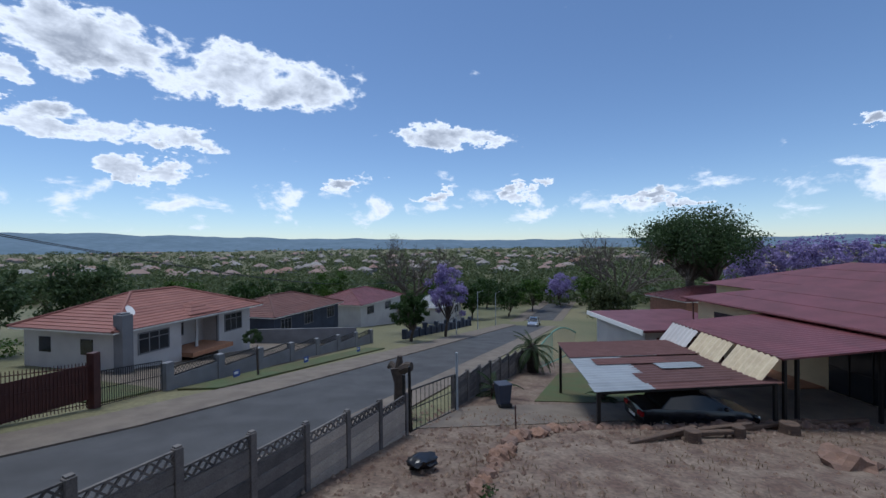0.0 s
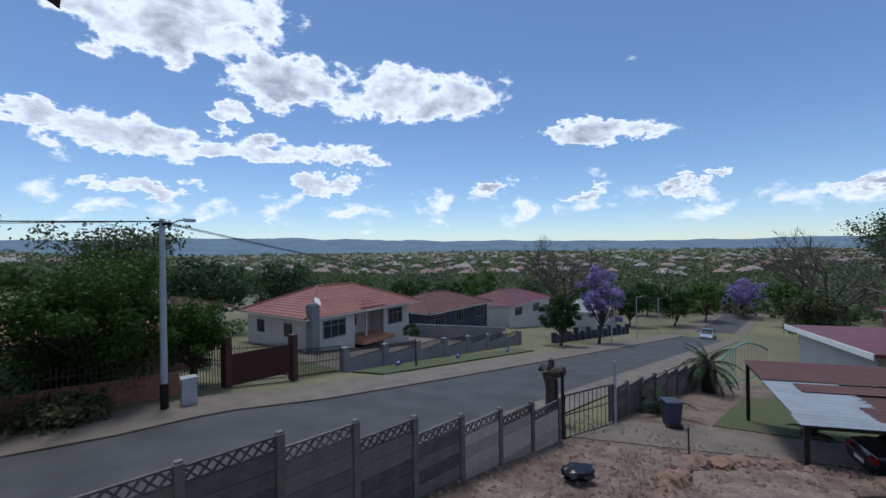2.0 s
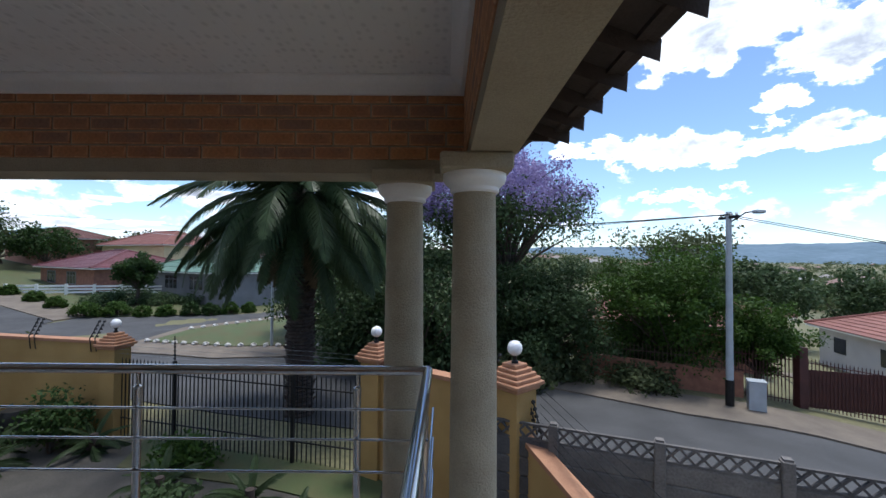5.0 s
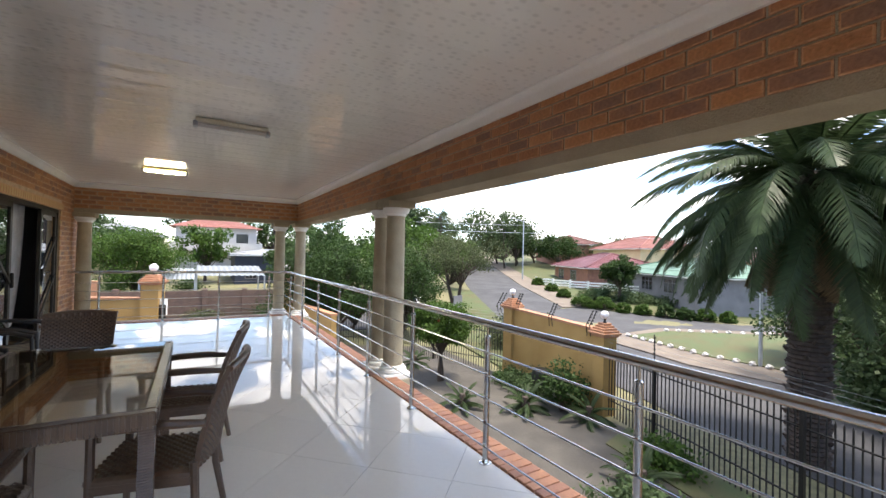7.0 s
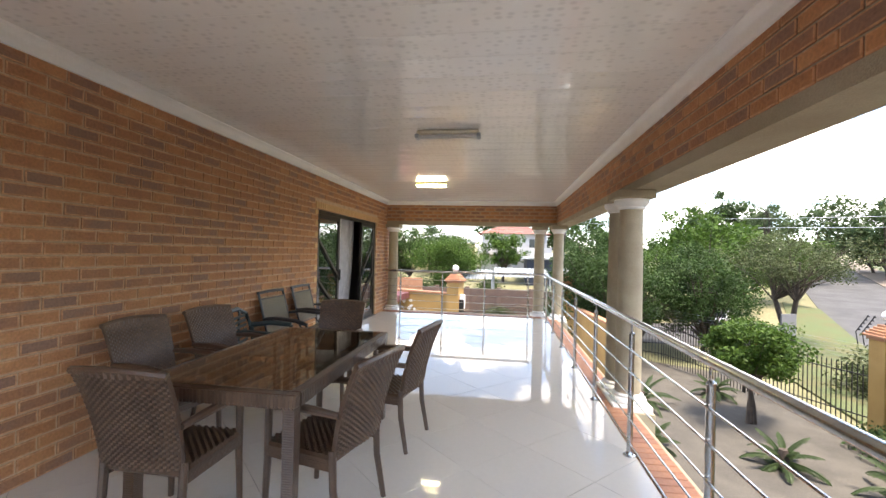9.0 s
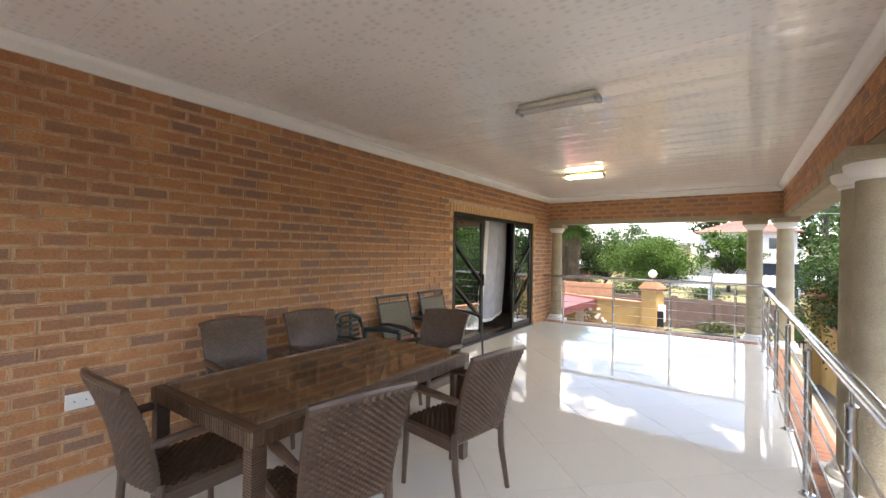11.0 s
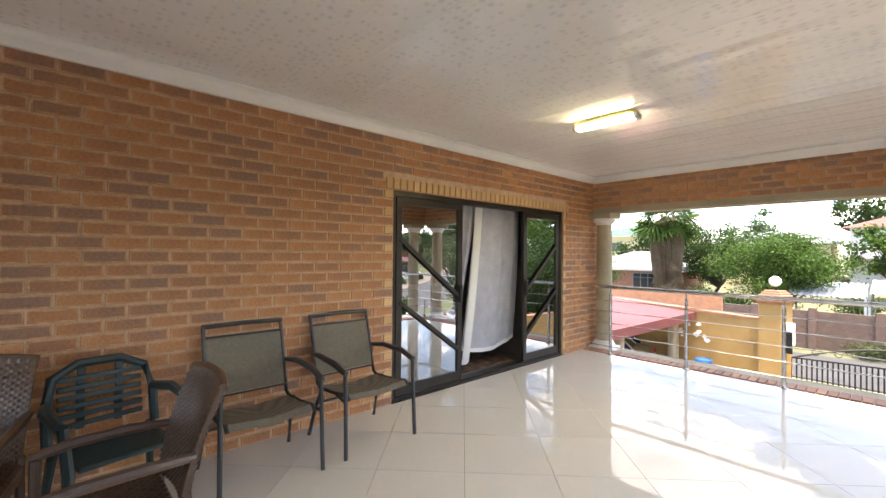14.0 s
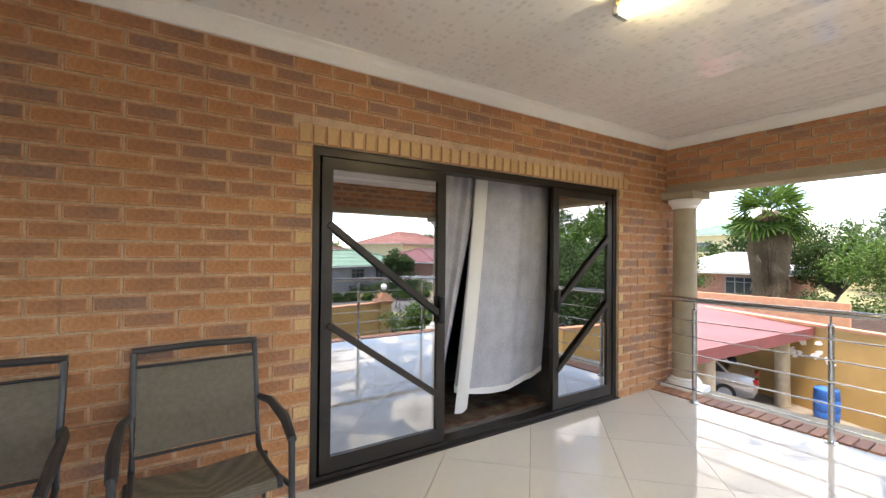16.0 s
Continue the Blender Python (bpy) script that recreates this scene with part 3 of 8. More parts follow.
def column(x, y, first=[]):
    if first:
        return copy_thing(first[0], at(x, y, 0))
    c = thing("column", "round plastered veranda column with moulded white base and capital", "column", at(x, y, 0), "veranda columns")
    first.append(c)
    part("plinth", Mesh().box(-0.185, -0.185, -0.03, 0.185, 0.185, 0.035, bev=0.008), WHITE, c, "white square plinth")
    part("base", Mesh().lathe([(0.165, 0.035), (0.175, 0.055), (0.165, 0.08), (0.14, 0.09), (0.145, 0.11), (0.13, 0.125)], n=32), WHITE, c, "white moulded base", True)
    part("shaft", Mesh().lathe([(0.122, 0.125), (0.121, 0.8), (0.116, 1.4), (0.11, 1.955)], n=36), COLUMN, c, "sand-textured plaster shaft", True)
    part("capital", Mesh().lathe([(0.118, 1.945), (0.128, 1.955), (0.128, 1.972), (0.14, 1.985), (0.158, 2.0), (0.165, 2.02), (0.165, 2.045)], n=32), WHITE, c, "white moulded capital", True)
    part("abacus", Mesh().box(-0.18, -0.18, 2.045, 0.18, 0.18, 2.128, bev=0.01), PLASTER, c)
    return c


for cx, cy in ((4.13, 0.16), (3.74, -0.24), (4.14, 5.10), (4.14, 5.50), (3.74, 10.84), (4.13, 10.46), (0.16, 10.86)):
    column(cx, cy)

# ---- veranda: stainless balustrade ----


def balustrade(name, p, q, posts, label):
    p, q = Vector(p), Vector(q)
    d = (q - p)
    length = d.length
    d.normalize()
    b = thing(name, label, "railing", Matrix.Translation(p) @ Matrix.Rotation(math.atan2(d.y, d.x), 4, "Z"))
    part("top_rail", Mesh().tube([(0, 0, 1.0), (length, 0, 1.0)], 0.026, 14), STEEL, b, "polished round top rail", True)
    for s in posts:
        po = part("post", Mesh().tube([(s, 0, -0.02), (s, 0, 0.9)], 0.021, 12), STEEL, b, "", True)
        part("cap", Mesh().lathe([(0.022, 0.895), (0.023, 0.905), (0.012, 0.915), (0.008, 0.916), (0.008, 0.985)], (s, 0, 0), 10), STEEL, po, "", True)
        part("flange", Mesh().lathe([(0.045, -0.004), (0.045, 0.006), (0.028, 0.01), (0.022, 0.03)], (s, 0, 0), 14), STEEL, po, "", True)
    for h in (0.13, 0.3, 0.47, 0.64, 0.8):
        part("bar", Mesh().tube([(0, 0.03, h), (length, 0.03, h)], 0.0065, 6), STEEL, b, "thin horizontal rod", True)
    return b


balustrade("railing", (3.83, 0.0, 0), (3.83, 10.44, 0), [0.38 + 1.19 * k for k in range(9)], "stainless steel balustrade along the long side of the veranda")
balustrade("railing", (3.83, 10.44, 0), (0.02, 10.44, 0), [0.36, 1.36, 2.35, 3.36], "stainless steel balustrade across the far end of the veranda")
balustrade("railing", (3.83, 0.0, 0), (2.2, 0.0, 0), [0.4, 1.55], "stainless steel balustrade across the street end of the veranda")

# ---- ceiling lamps ----


def batten_lamp(x0, x1, y, lit):
    c = (x0 + x1) / 2
    h = (x1 - x0) / 2
    la = thing("ceiling_light", "lit yellowish fluorescent batten on the ceiling" if lit else "unlit fluorescent batten with clear prismatic cover", "ceiling light", at(c, y, ZCEIL - 0.006))
    part("mounting_plate", Mesh().box(-h * 0.7, -0.03, 0.0, h * 0.7, 0.03, 0.0055), WHITE, la)
    part("housing", Mesh().box(-h, -0.055, -0.034, h, 0.055, 0.0, bev=0.01), BATTEN_GLOW if lit else BATTEN, la, "plastic housing coloured yellow for the tube's glow" if lit else "")
    for s in (-1, 1):
        part("lamp_holder", Mesh().box(s * h - 0.02, -0.05, -0.078, s * h + 0.02, 0.05, -0.03, bev=0.008), GALV, la)
    part("tube", Mesh().tube([(-h + 0.02, -0.03, -0.056), (h - 0.02, -0.03, -0.056)], 0.015, 12), TUBE_ON if lit else TUBE_OFF, la, "glowing tube" if lit else "", True)
    part("tube", Mesh().tube([(-h + 0.02, 0.03, -0.056), (h - 0.02, 0.03, -0.056)], 0.015, 12), TUBE_ON if lit else TUBE_OFF, la, "glowing tube" if lit else "", True)
    part("reflector", Mesh().box(-h + 0.02, -0.036, -0.036, h - 0.02, 0.036, -0.0305), BATTEN, la)


batten_lamp(1.97, 2.6, 4.86, False)
batten_lamp(1.3, 1.86, 8.03, True)

# ---- sliding door ----
door = setting("door_1", Mesh().box(-0.14, DOOR0, 0.0, -0.03, DOOR1, 0.035).box(-0.14, DOOR0, DOORH - 0.055, -0.03, DOOR1, DOORH)
               .box(-0.14, DOOR0, 0.035, -0.03, DOOR0 + 0.05, DOORH - 0.055).box(-0.14, DOOR1 - 0.05, 0.035, -0.03, DOOR1, DOORH - 0.055),
               BRONZE, "half-open bronze aluminium sliding door with reflective glass", "door")


def leaf(y0, y1, x, rise, name="door_leaf"):
    """One sliding leaf with two diagonal bars; rise tells which way they climb."""
    w = 0.07
    z0, z1 = 0.04, DOORH - 0.06
    fr = Mesh().box(x - 0.02, y0, z0, x + 0.02, y0 + w, z1).box(x - 0.02, y1 - w, z0, x + 0.02, y1, z1)
    fr.box(x - 0.02, y0 + w, z0, x + 0.02, y1 - w, z0 + 0.1).box(x - 0.02, y0 + w, z1 - w, x + 0.02, y1 - w, z1)
    lf = part(name, fr, BRONZE, door)
    pn = part("glass_pane", Mesh().box(x - 0.003, y0 + w, z0 + 0.1, x + 0.003, y1 - w, z1 - w), GLASS_DOOR, lf, "mirror-like tinted pane")
    pn.visible_shadow = False
    for za, zb in rise:
        a, b = Vector((x + 0.028, y0 + w * 0.6, za)), Vector((x + 0.028, y1 - w * 0.6, zb))
        d = b - a
        m = Matrix.Translation((a + b) / 2) @ Matrix.Rotation(math.atan2(d.z, d.y), 4, "X")
        part("diagonal_bar", Mesh().box(-0.008, -d.length / 2, -0.022, 0.008, d.length / 2, 0.022, m, 0.004), BRONZE, lf)
    return lf


l1 = leaf(6.93, 7.86, -0.06, ((1.62, 0.98), (0.98, 0.38)))
l2 = leaf(9.02, 9.86, -0.06, ((0.98, 1.62), (0.38, 0.98)))
leaf(6.91, 7.3, -0.11, ())
part("pull_handle", Mesh().box(-0.035, 7.8, 0.92, 0.0, 7.84, 1.12, None, 0.01), BLACK, l1)
part("pull_handle", Mesh().box(-0.035, 9.04, 0.92, 0.0, 9.08, 1.12, None, 0.01), BLACK, l2)
setting("door_track", Mesh().box(-0.15, DOOR0, -0.02, 0.012, DOOR1, 0.012), BRONZE, "bronze aluminium door track", "door track")


def cloth(top, bottom, z_low, x_top, x_low, folds, depth, seed):
    """A hanging sheet between two leaning side edges; returns its mesh and its rows of points."""
    n, rows = 56, 14
    me, grid = Mesh(), []
    for j in range(rows + 1):
        k = j / rows
        for i in range(n + 1):
            u = i / n
            y = (top[0] + (bottom[0] - top[0]) * k) * (1 - u) + (top[1] + (bottom[1] - top[1]) * k) * u
            low = z_low[0] * (1 - u) + z_low[1] * u - 0.1 * math.sin(math.pi * u)
            ph = folds * 2 * math.pi * (u + 0.06 * math.sin(5 * u + seed))
            fold = depth * (math.sin(ph) + 0.4 * math.sin(2.3 * ph + seed)) * (1.1 - 0.5 * k)
            grid.append((x_top + (x_low - x_top) * k * k + fold, y, 2.08 + (low - 2.08) * k))
    me.add(grid, [(j * (n + 1) + i, j * (n + 1) + i + 1, (j + 1) * (n + 1) + i + 1, (j + 1) * (n + 1) + i) for j in range(rows) for i in range(n)])
    return me, grid, n, rows


def curtain(top, bottom, z_low, x_top, x_low, folds, depth, label, seed, edge=0.0):
    me, grid, n, rows = cloth(top, bottom, z_low, x_top, x_low, folds, depth, seed)
    c = thing("curtain", label, "curtain")
    part("cloth", me, CURTAIN, c, "", True)
    hem = Mesh().add([(p[0] + 0.005, p[1], p[2] + dz) for dz in (0.0, 0.075) for p in grid[-(n + 1):]], [(i, i + 1, n + 2 + i, n + 1 + i) for i in range(n)])
    part("hem", hem, WHITE, c, "white satin hem", True)
    if edge:
        side = [grid[j * (n + 1)] for j in range(rows + 1)]
        pts = [(p[0] + 0.012 + 0.02 * math.sin(w * 3), p[1] + w * edge, p[2] - (0.18 * (j / rows) if w < 1 else 0.16 * (j / rows))) for j, p in enumerate(side) for w in (0, 0.5, 1)]
        me2 = Mesh().add(pts, [(j * 3 + i, j * 3 + i + 1, j * 3 + i + 4, j * 3 + i + 3) for j in range(rows) for i in range(2)])
        part("border", me2, WHITE, c, "bright white folded border", True)
    return c


curtain((7.8, 8.36), (7.8, 7.98), (0.12, 0.2), -0.29, -0.33, 3, 0.022, "sheer grey curtain pulled aside in the doorway", 1)
curtain((8.3, 9.2), (8.16, 9.2), (0.26, 0.3), -0.27, -0.36, 2.5, 0.014, "sheer grey curtain with a white border in the doorway", 2, 0.13)
curtain((6.9, 7.8), (6.9, 7.8), (0.1, 0.1), -0.4, -0.4, 6, 0.03, "sheer grey curtain behind the fixed pane", 3)
tagged(part("doormat", Mesh().box(-1.3, 7.7, -0.011, -0.3, 9.2, 0.006, None, 0.004), MATT_RUG, None, "worn patterned rug inside the doorway"), "", "rug")

# wall socket
so = thing("wall_socket", "white double wall socket on the brick wall", "socket", at(0.0, 2.54, 0.50))
part("faceplate", Mesh().box(0.0, -0.075, -0.05, 0.014, 0.075, 0.05, None, 0.004), WHITE, so)
for s in (-0.03, 0.03):
    part("socket_hole", Mesh().tube([(0.0142, s, 0.0), (0.0158, s, 0)], 0.004, 8), BLACK, so)

# ---- dining set ----
TX0, TX1, TY0, TY1, TH = 0.92, 1.87, 2.6, 4.28, 0.755
tb = thing("dining_table", "brown woven rattan dining table with a smoked glass top", "table", at((TX0 + TX1) / 2, (TY0 + TY1) / 2, 0))
hx, hy = (TX1 - TX0) / 2, (TY1 - TY0) / 2
for q in ((-hx, -hy, hx, -hy + 0.06), (-hx, hy - 0.06, hx, hy), (-hx, -hy + 0.06, -hx + 0.06, hy - 0.06), (hx - 0.06, -hy + 0.06, hx, hy - 0.06)):
    rail = Mesh().box(q[0], q[1], TH - 0.07, q[2], q[3], TH, None, 0.008)
    along_y = q[3] - q[1] > 0.1
    run = (q[3] - q[1]) if along_y else (q[2] - q[0])
    for s in range(int(run / 0.02)):         # wrapped cane
        d = s * 0.02 + 0.003
        if along_y:
            rail.box(q[0] - 0.003, q[1] + d, TH - 0.072, q[2] + 0.003, q[1] + d + 0.014, TH - 0.004)
        else:
            rail.box(q[0] + d, q[1] - 0.003, TH - 0.072, q[0] + d + 0.014, q[3] + 0.003, TH - 0.004)
    part("apron", rail, RATTAN, tb)
part("glass_top", Mesh().box(-hx + 0.045, -hy + 0.045, TH + 0.001, hx - 0.045, hy - 0.045, TH + 0.008, None, 0.002), GLASS_TABLE, tb, "smoked glass sheet")
for sx in (-1, 1):
    for sy in (-1, 1):
        lx, ly = sx * (hx - 0.035), sy * (hy - 0.035)
        rings = 113                          # wrapped cane, one ridge every 12 mm
        vs = []
        for k in range(rings):
            h = 0.032 if k % 2 else 0.0295
            z = k * (TH - 0.07) / (rings - 1)
            vs += [(lx - h, ly - h, z), (lx + h, ly - h, z), (lx + h, ly + h, z), (lx - h, ly + h, z)]
        fs = [(4 * k + i, 4 * k + (i + 1) % 4, 4 * k + 4 + (i + 1) % 4, 4 * k + 4 + i) for k in range(rings - 1) for i in range(4)]
        n = 4 * rings
        lg_ = Mesh().add(vs, fs + [(3, 2, 1, 0), (n - 4, n - 3, n - 2, n - 1)])
        part("leg", lg_, RATTAN, tb, "leg wrapped in cane")


def weave(bm, origin, ux, uy, nrm, w, h, nu, nv, taper=0.0, curve=0.0):
    """Over-and-under strips on the panel spanned by ux and uy."""
    for j in range(nv):
        for i in range(nu):
            if (i + j) % 2:
                continue
            u0, u1 = i / nu, (i + 1.35) / nu
            v0, v1 = (j + 0.08) / nv, (j + 0.92) / nv
            vs = []
            for u, v, o in ((u0, v0, 0), ((u0 + u1) / 2, v0, 1), (u1, v0, 0), (u0, v1, 0), ((u0 + u1) / 2, v1, 1), (u1, v1, 0)):
                u = min(u, 1)
                side = (u - 0.5) * w * (1 + taper * v)
                bow = curve * (1 - (2 * u - 1) ** 2)
                vs.append(origin + ux * side + uy * (v * h) + nrm * (0.007 * o + 0.003 + bow))
            bm.add(vs, [(0, 1, 4, 3), (1, 2, 5, 4)])


def rattan_chair():
    c = thing("dining_chair", "brown woven rattan armchair with a curved high back", "chair", at(0, 0, 0), "rattan chairs round the table")
    # faces +y; seat 0.42 high
    def back_curve(v):
        return -0.22 - 0.05 * v - 0.09 * v * v
    st = Mesh().box(-0.23, -0.22, 0.37, 0.23, 0.24, 0.42, None, 0.015)
    weave(st, Vector((0, -0.21, 0.42)), Vector((1, 0, 0)), Vector((0, 1, 0)), Vector((0, 0, 1)), 0.44, 0.44, 20, 20)
    part("seat", st, RATTAN, c, "woven seat")
    bk = Mesh()
    nu, nv = 14, 10
    def bp(u, v, side):
        wv = 0.44 + 0.05 * v
        bow = -0.035 * (1 - (2 * u - 1) ** 2)
        return Vector(((u - 0.5) * wv, back_curve(v) + bow + side * 0.012, 0.42 + 0.48 * v + (0.02 * (1 - (2 * u - 1) ** 2) if v > 0.99 else 0)))
    vs = [bp(i / nu, j / nv, s) for s in (-1, 1) for j in range(nv + 1) for i in range(nu + 1)]
    m1 = (nu + 1) * (nv + 1)
    fs = []
    for s in (0, 1):
        for j in range(nv):
            for i in range(nu):
                a = s * m1 + j * (nu + 1) + i
                fs.append((a, a + 1, a + nu + 2, a + nu + 1))
    edge = [i for i in range(nu + 1)] + [(j + 1) * (nu + 1) + nu for j in range(nv)] + [nv * (nu + 1) + i for i in range(nu - 1, -1, -1)] + [j * (nu + 1) for j in range(nv - 1, 0, -1)]
    for k in range(len(edge)):
        a, b = edge[k], edge[(k + 1) % len(edge)]
        fs.append((a, b, b + m1, a + m1))
    bk.add(vs, fs)
    for side in (-1, 1):
        NU, NV = 26, 34
        for j in range(NV):
            for i in range(NU):
                if (i + j) % 2:
                    continue
                q = []
                for du, dv, o in ((0, .08, 0), (.68, .08, 1), (1.35, .08, 0), (0, .92, 0), (.68, .92, 1), (1.35, .92, 0)):
                    p = bp(min(1, (i + du) / NU), min(1, (j + dv) / NV), side)
                    p.y += side * (0.002 + 0.006 * o)
                    q.append(p)
                bk.add(q, [(0, 1, 4, 3), (1, 2, 5, 4)])
    part("backrest", bk, RATTAN, c, "woven back")
    part("top_roll", Mesh().tube([bp(i / 12, 1, 0) for i in range(13)], 0.019, 8), RATTAN, c, "", True)
    for s in (-1, 1):
        part("leg", Mesh().tube([(s * 0.215, 0.215, 0.62), (s * 0.215, 0.215, 0.3), (s * 0.22, 0.225, 0.0)], [0.02, 0.02, 0.016], 8), RATTAN, c, "front leg", True)
        part("leg", Mesh().tube([(s * 0.215, -0.21, 0.45), (s * 0.215, -0.22, 0.25), (s * 0.22, -0.27, 0.0)], [0.021, 0.02, 0.016], 8), RATTAN, c, "back leg", True)
        part("armrest", Mesh().tube([(s * 0.235, -0.26, 0.64), (s * 0.245, -0.1, 0.65), (s * 0.24, 0.1, 0.645), (s * 0.225, 0.235, 0.625)], [0.018, 0.024, 0.024, 0.02], 8), RATTAN, c, "", True)
        part("side_rail", Mesh().box(s * 0.22 - 0.012, -0.2, 0.345, s * 0.22 + 0.012, 0.21, 0.385), RATTAN, c)
    part("front_rail", Mesh().box(-0.21, 0.205, 0.34, 0.21, 0.23, 0.385), RATTAN, c)
    return c


ch = rattan_chair()
ch.matrix_basis = at(1.17, 2.68, 0, 0)
for x, y, rz in ((0.5, 3.41, -98), (0.58, 4.07, -100), (1.19, 4.61, 181), (1.87, 2.97, 76), (1.97, 3.92, 80)):
    copy_thing(ch, at(x, y, 0, rz))


def sling_chair():
    c = thing("patio_chair", "grey metal patio armchair with beige sling fabric", "chair", at(0, 0, 0), "sling chairs by the wall")
    # faces +y
    path = [(-0.0, 0.23, 0.4), (0, 0.2, 0.43), (0, 0.0, 0.405), (0, -0.2, 0.395), (0, -0.25, 0.42), (0, -0.31, 0.65), (0, -0.385, 0.93)]
    me = Mesh()
    vs = []
    for w in (-0.26, 0.26):
        for _, y, z in path:
            vs.append((w, y, z))
    n = len(path)
    seat = Mesh().add([(w, y, z + dz) for dz in (0, 0.006) for w in (-0.26, 0, 0.26) for _, y, z0 in path[:4] for z in [z0 - (0.02 if w == 0 else 0)]], [(k * 12 + r * 4 + i, k * 12 + r * 4 + i + 1, k * 12 + r * 4 + i + 5, k * 12 + r * 4 + i + 4) for k in (0, 1) for r in (0, 1) for i in range(3)])
    part("seat", seat, SLING, c, "beige mesh sling seat", True)
    back = Mesh().add([(w, y - (0.015 if w == 0 else 0) + dy, z) for dy in (0, 0.006) for w in (-0.26, 0, 0.26) for _, y, z in ((0, -0.262, 0.48), (0, -0.31, 0.65), (0, -0.365, 0.86))], [(k * 9 + r * 3 + i, k * 9 + r * 3 + i + 1, k * 9 + r * 3 + i + 4, k * 9 + r * 3 + i + 3) for k in (0, 1) for r in (0, 1) for i in range(2)])
    part("backrest", back, SLING, c, "beige mesh sling back", True)
    for s in (-1, 1):
        part("frame_side", Mesh().tube([(s * 0.272, y, z) for _, y, z in path], 0.014, 8), GREYMETAL, c, "", True)
        part("leg", Mesh().tube([(s * 0.315, 0.24, 0.62), (s * 0.315, 0.25, 0.4), (s * 0.32, 0.27, 0.0)], 0.015, 8), GREYMETAL, c, "", True)
        part("leg", Mesh().tube([(s * 0.285, -0.15, 0.4), (s * 0.3, -0.24, 0.2), (s * 0.315, -0.3, 0.0)], 0.015, 8), GREYMETAL, c, "", True)
        part("armrest", Mesh().tube([(s * 0.285, -0.31, 0.645), (s * 0.31, -0.15, 0.665), (s * 0.32, 0.1, 0.65), (s * 0.315, 0.25, 0.605)], [0.016, 0.021, 0.024, 0.02], 8), GREYMETAL, c, "", True)
        part("side_rail", Mesh().tube([(s * 0.272, 0.05, 0.4), (s * 0.315, 0.25, 0.4)], 0.012, 6), GREYMETAL, c, "", True)
    part("top_rail", Mesh().tube([(-0.282, -0.388, 0.94), (0, -0.4, 0.945), (0.282, -0.388, 0.94)], 0.017, 8), GREYMETAL, c, "", True)
    part("cross_bar", Mesh().tube([(-0.27, -0.362, 0.868), (0.27, -0.362, 0.868)], 0.008, 6), GREYMETAL, c, "", True)
    part("cross_bar", Mesh().tube([(-0.27, -0.258, 0.47), (0.27, -0.258, 0.47)], 0.008, 6), GREYMETAL, c, "", True)
    part("cross_bar", Mesh().tube([(-0.29, -0.2, 0.28), (0.29, -0.2, 0.28)], 0.01, 6), GREYMETAL, c, "", True)
    return c


sc = sling_chair()
sc.matrix_basis = at(0.44, 5.47, 0, -90)
copy_thing(sc, at(0.42, 6.28, 0, -88))

# green plastic chair with a slatted back
pc = thing("plastic_chair", "dark green moulded plastic armchair with slatted back", "chair", at(0.45, 4.7, 0, -78))
part("seat", Mesh().box(-0.22, -0.2, 0.4, 0.22, 0.22, 0.425, None, 0.01), PLASTIC_G, pc)
hoop = [(-0.25, -0.2, 0.42), (-0.25, -0.24, 0.62), (-0.22, -0.29, 0.76), (-0.1, -0.33, 0.82), (0.1, -0.33, 0.82), (0.22, -0.29, 0.76), (0.25, -0.24, 0.62), (0.25, -0.2, 0.42)]
part("back_hoop", Mesh().tube(hoop, 0.026, 8), PLASTIC_G, pc, "", True)
for k in range(6):
    h = 0.48 + k * 0.05
    part("back_slat", Mesh().box(-0.2, -0.255 - (h - 0.45) * 0.15, h, 0.2, -0.24 - (h - 0.45) * 0.15, h + 0.03, None, 0.004), PLASTIC_G, pc)
for k in (-0.09, 0.09):
    part("back_upright", Mesh().box(k - 0.02, -0.31, 0.45, k + 0.02, -0.296, 0.8, None, 0.004), PLASTIC_G, pc)
for s in (-1, 1):
    part("armrest", Mesh().tube([(s * 0.25, -0.24, 0.63), (s * 0.29, -0.05, 0.65), (s * 0.28, 0.18, 0.63)], [0.025, 0.03, 0.025], 8), PLASTIC_G, pc, "", True)
    part("leg", Mesh().tube([(s * 0.27, 0.18, 0.63), (s * 0.25, 0.2, 0.4), (s * 0.27, 0.24, 0)], [0.024, 0.026, 0.018], 8), PLASTIC_G, pc, "", True)
    part("leg", Mesh().tube([(s * 0.22, -0.2, 0.42), (s * 0.26, -0.28, 0)], [0.026, 0.018], 8), PLASTIC_G, pc, "", True)

# ---- ground, roads ----


def land():
    rad = [0, 3, 6, 9, 12, 15, 18, 21, 24, 28, 32, 36, 41, 47, 54, 62, 72, 84, 100, 120, 150, 190, 240, 310, 400, 520, 680, 850, 1000, 1150, 1300, 1450, 1600, 1900, 2500, 4000]
    n = 160
    vs = [(4, 0, gz(4, 0))]
    for r in rad[1:]:
        for k in range(n):
            t = 2 * math.pi * k / n
            x, y = 4 + r * math.cos(t), r * math.sin(t)
            vs.append((x, y, far_z(x, y) - (0 if r < 1700 else (r - 1700) * 0.05)))
    fs = [(0, 1 + k, 1 + (k + 1) % n) for k in range(n)]
    for i in range(len(rad) - 2):
        for k in range(n):
            a, b = 1 + i * n + k, 1 + i * n + (k + 1) % n
            fs.append((a, a + n, b + n, b))
    return Mesh().add(vs, fs)


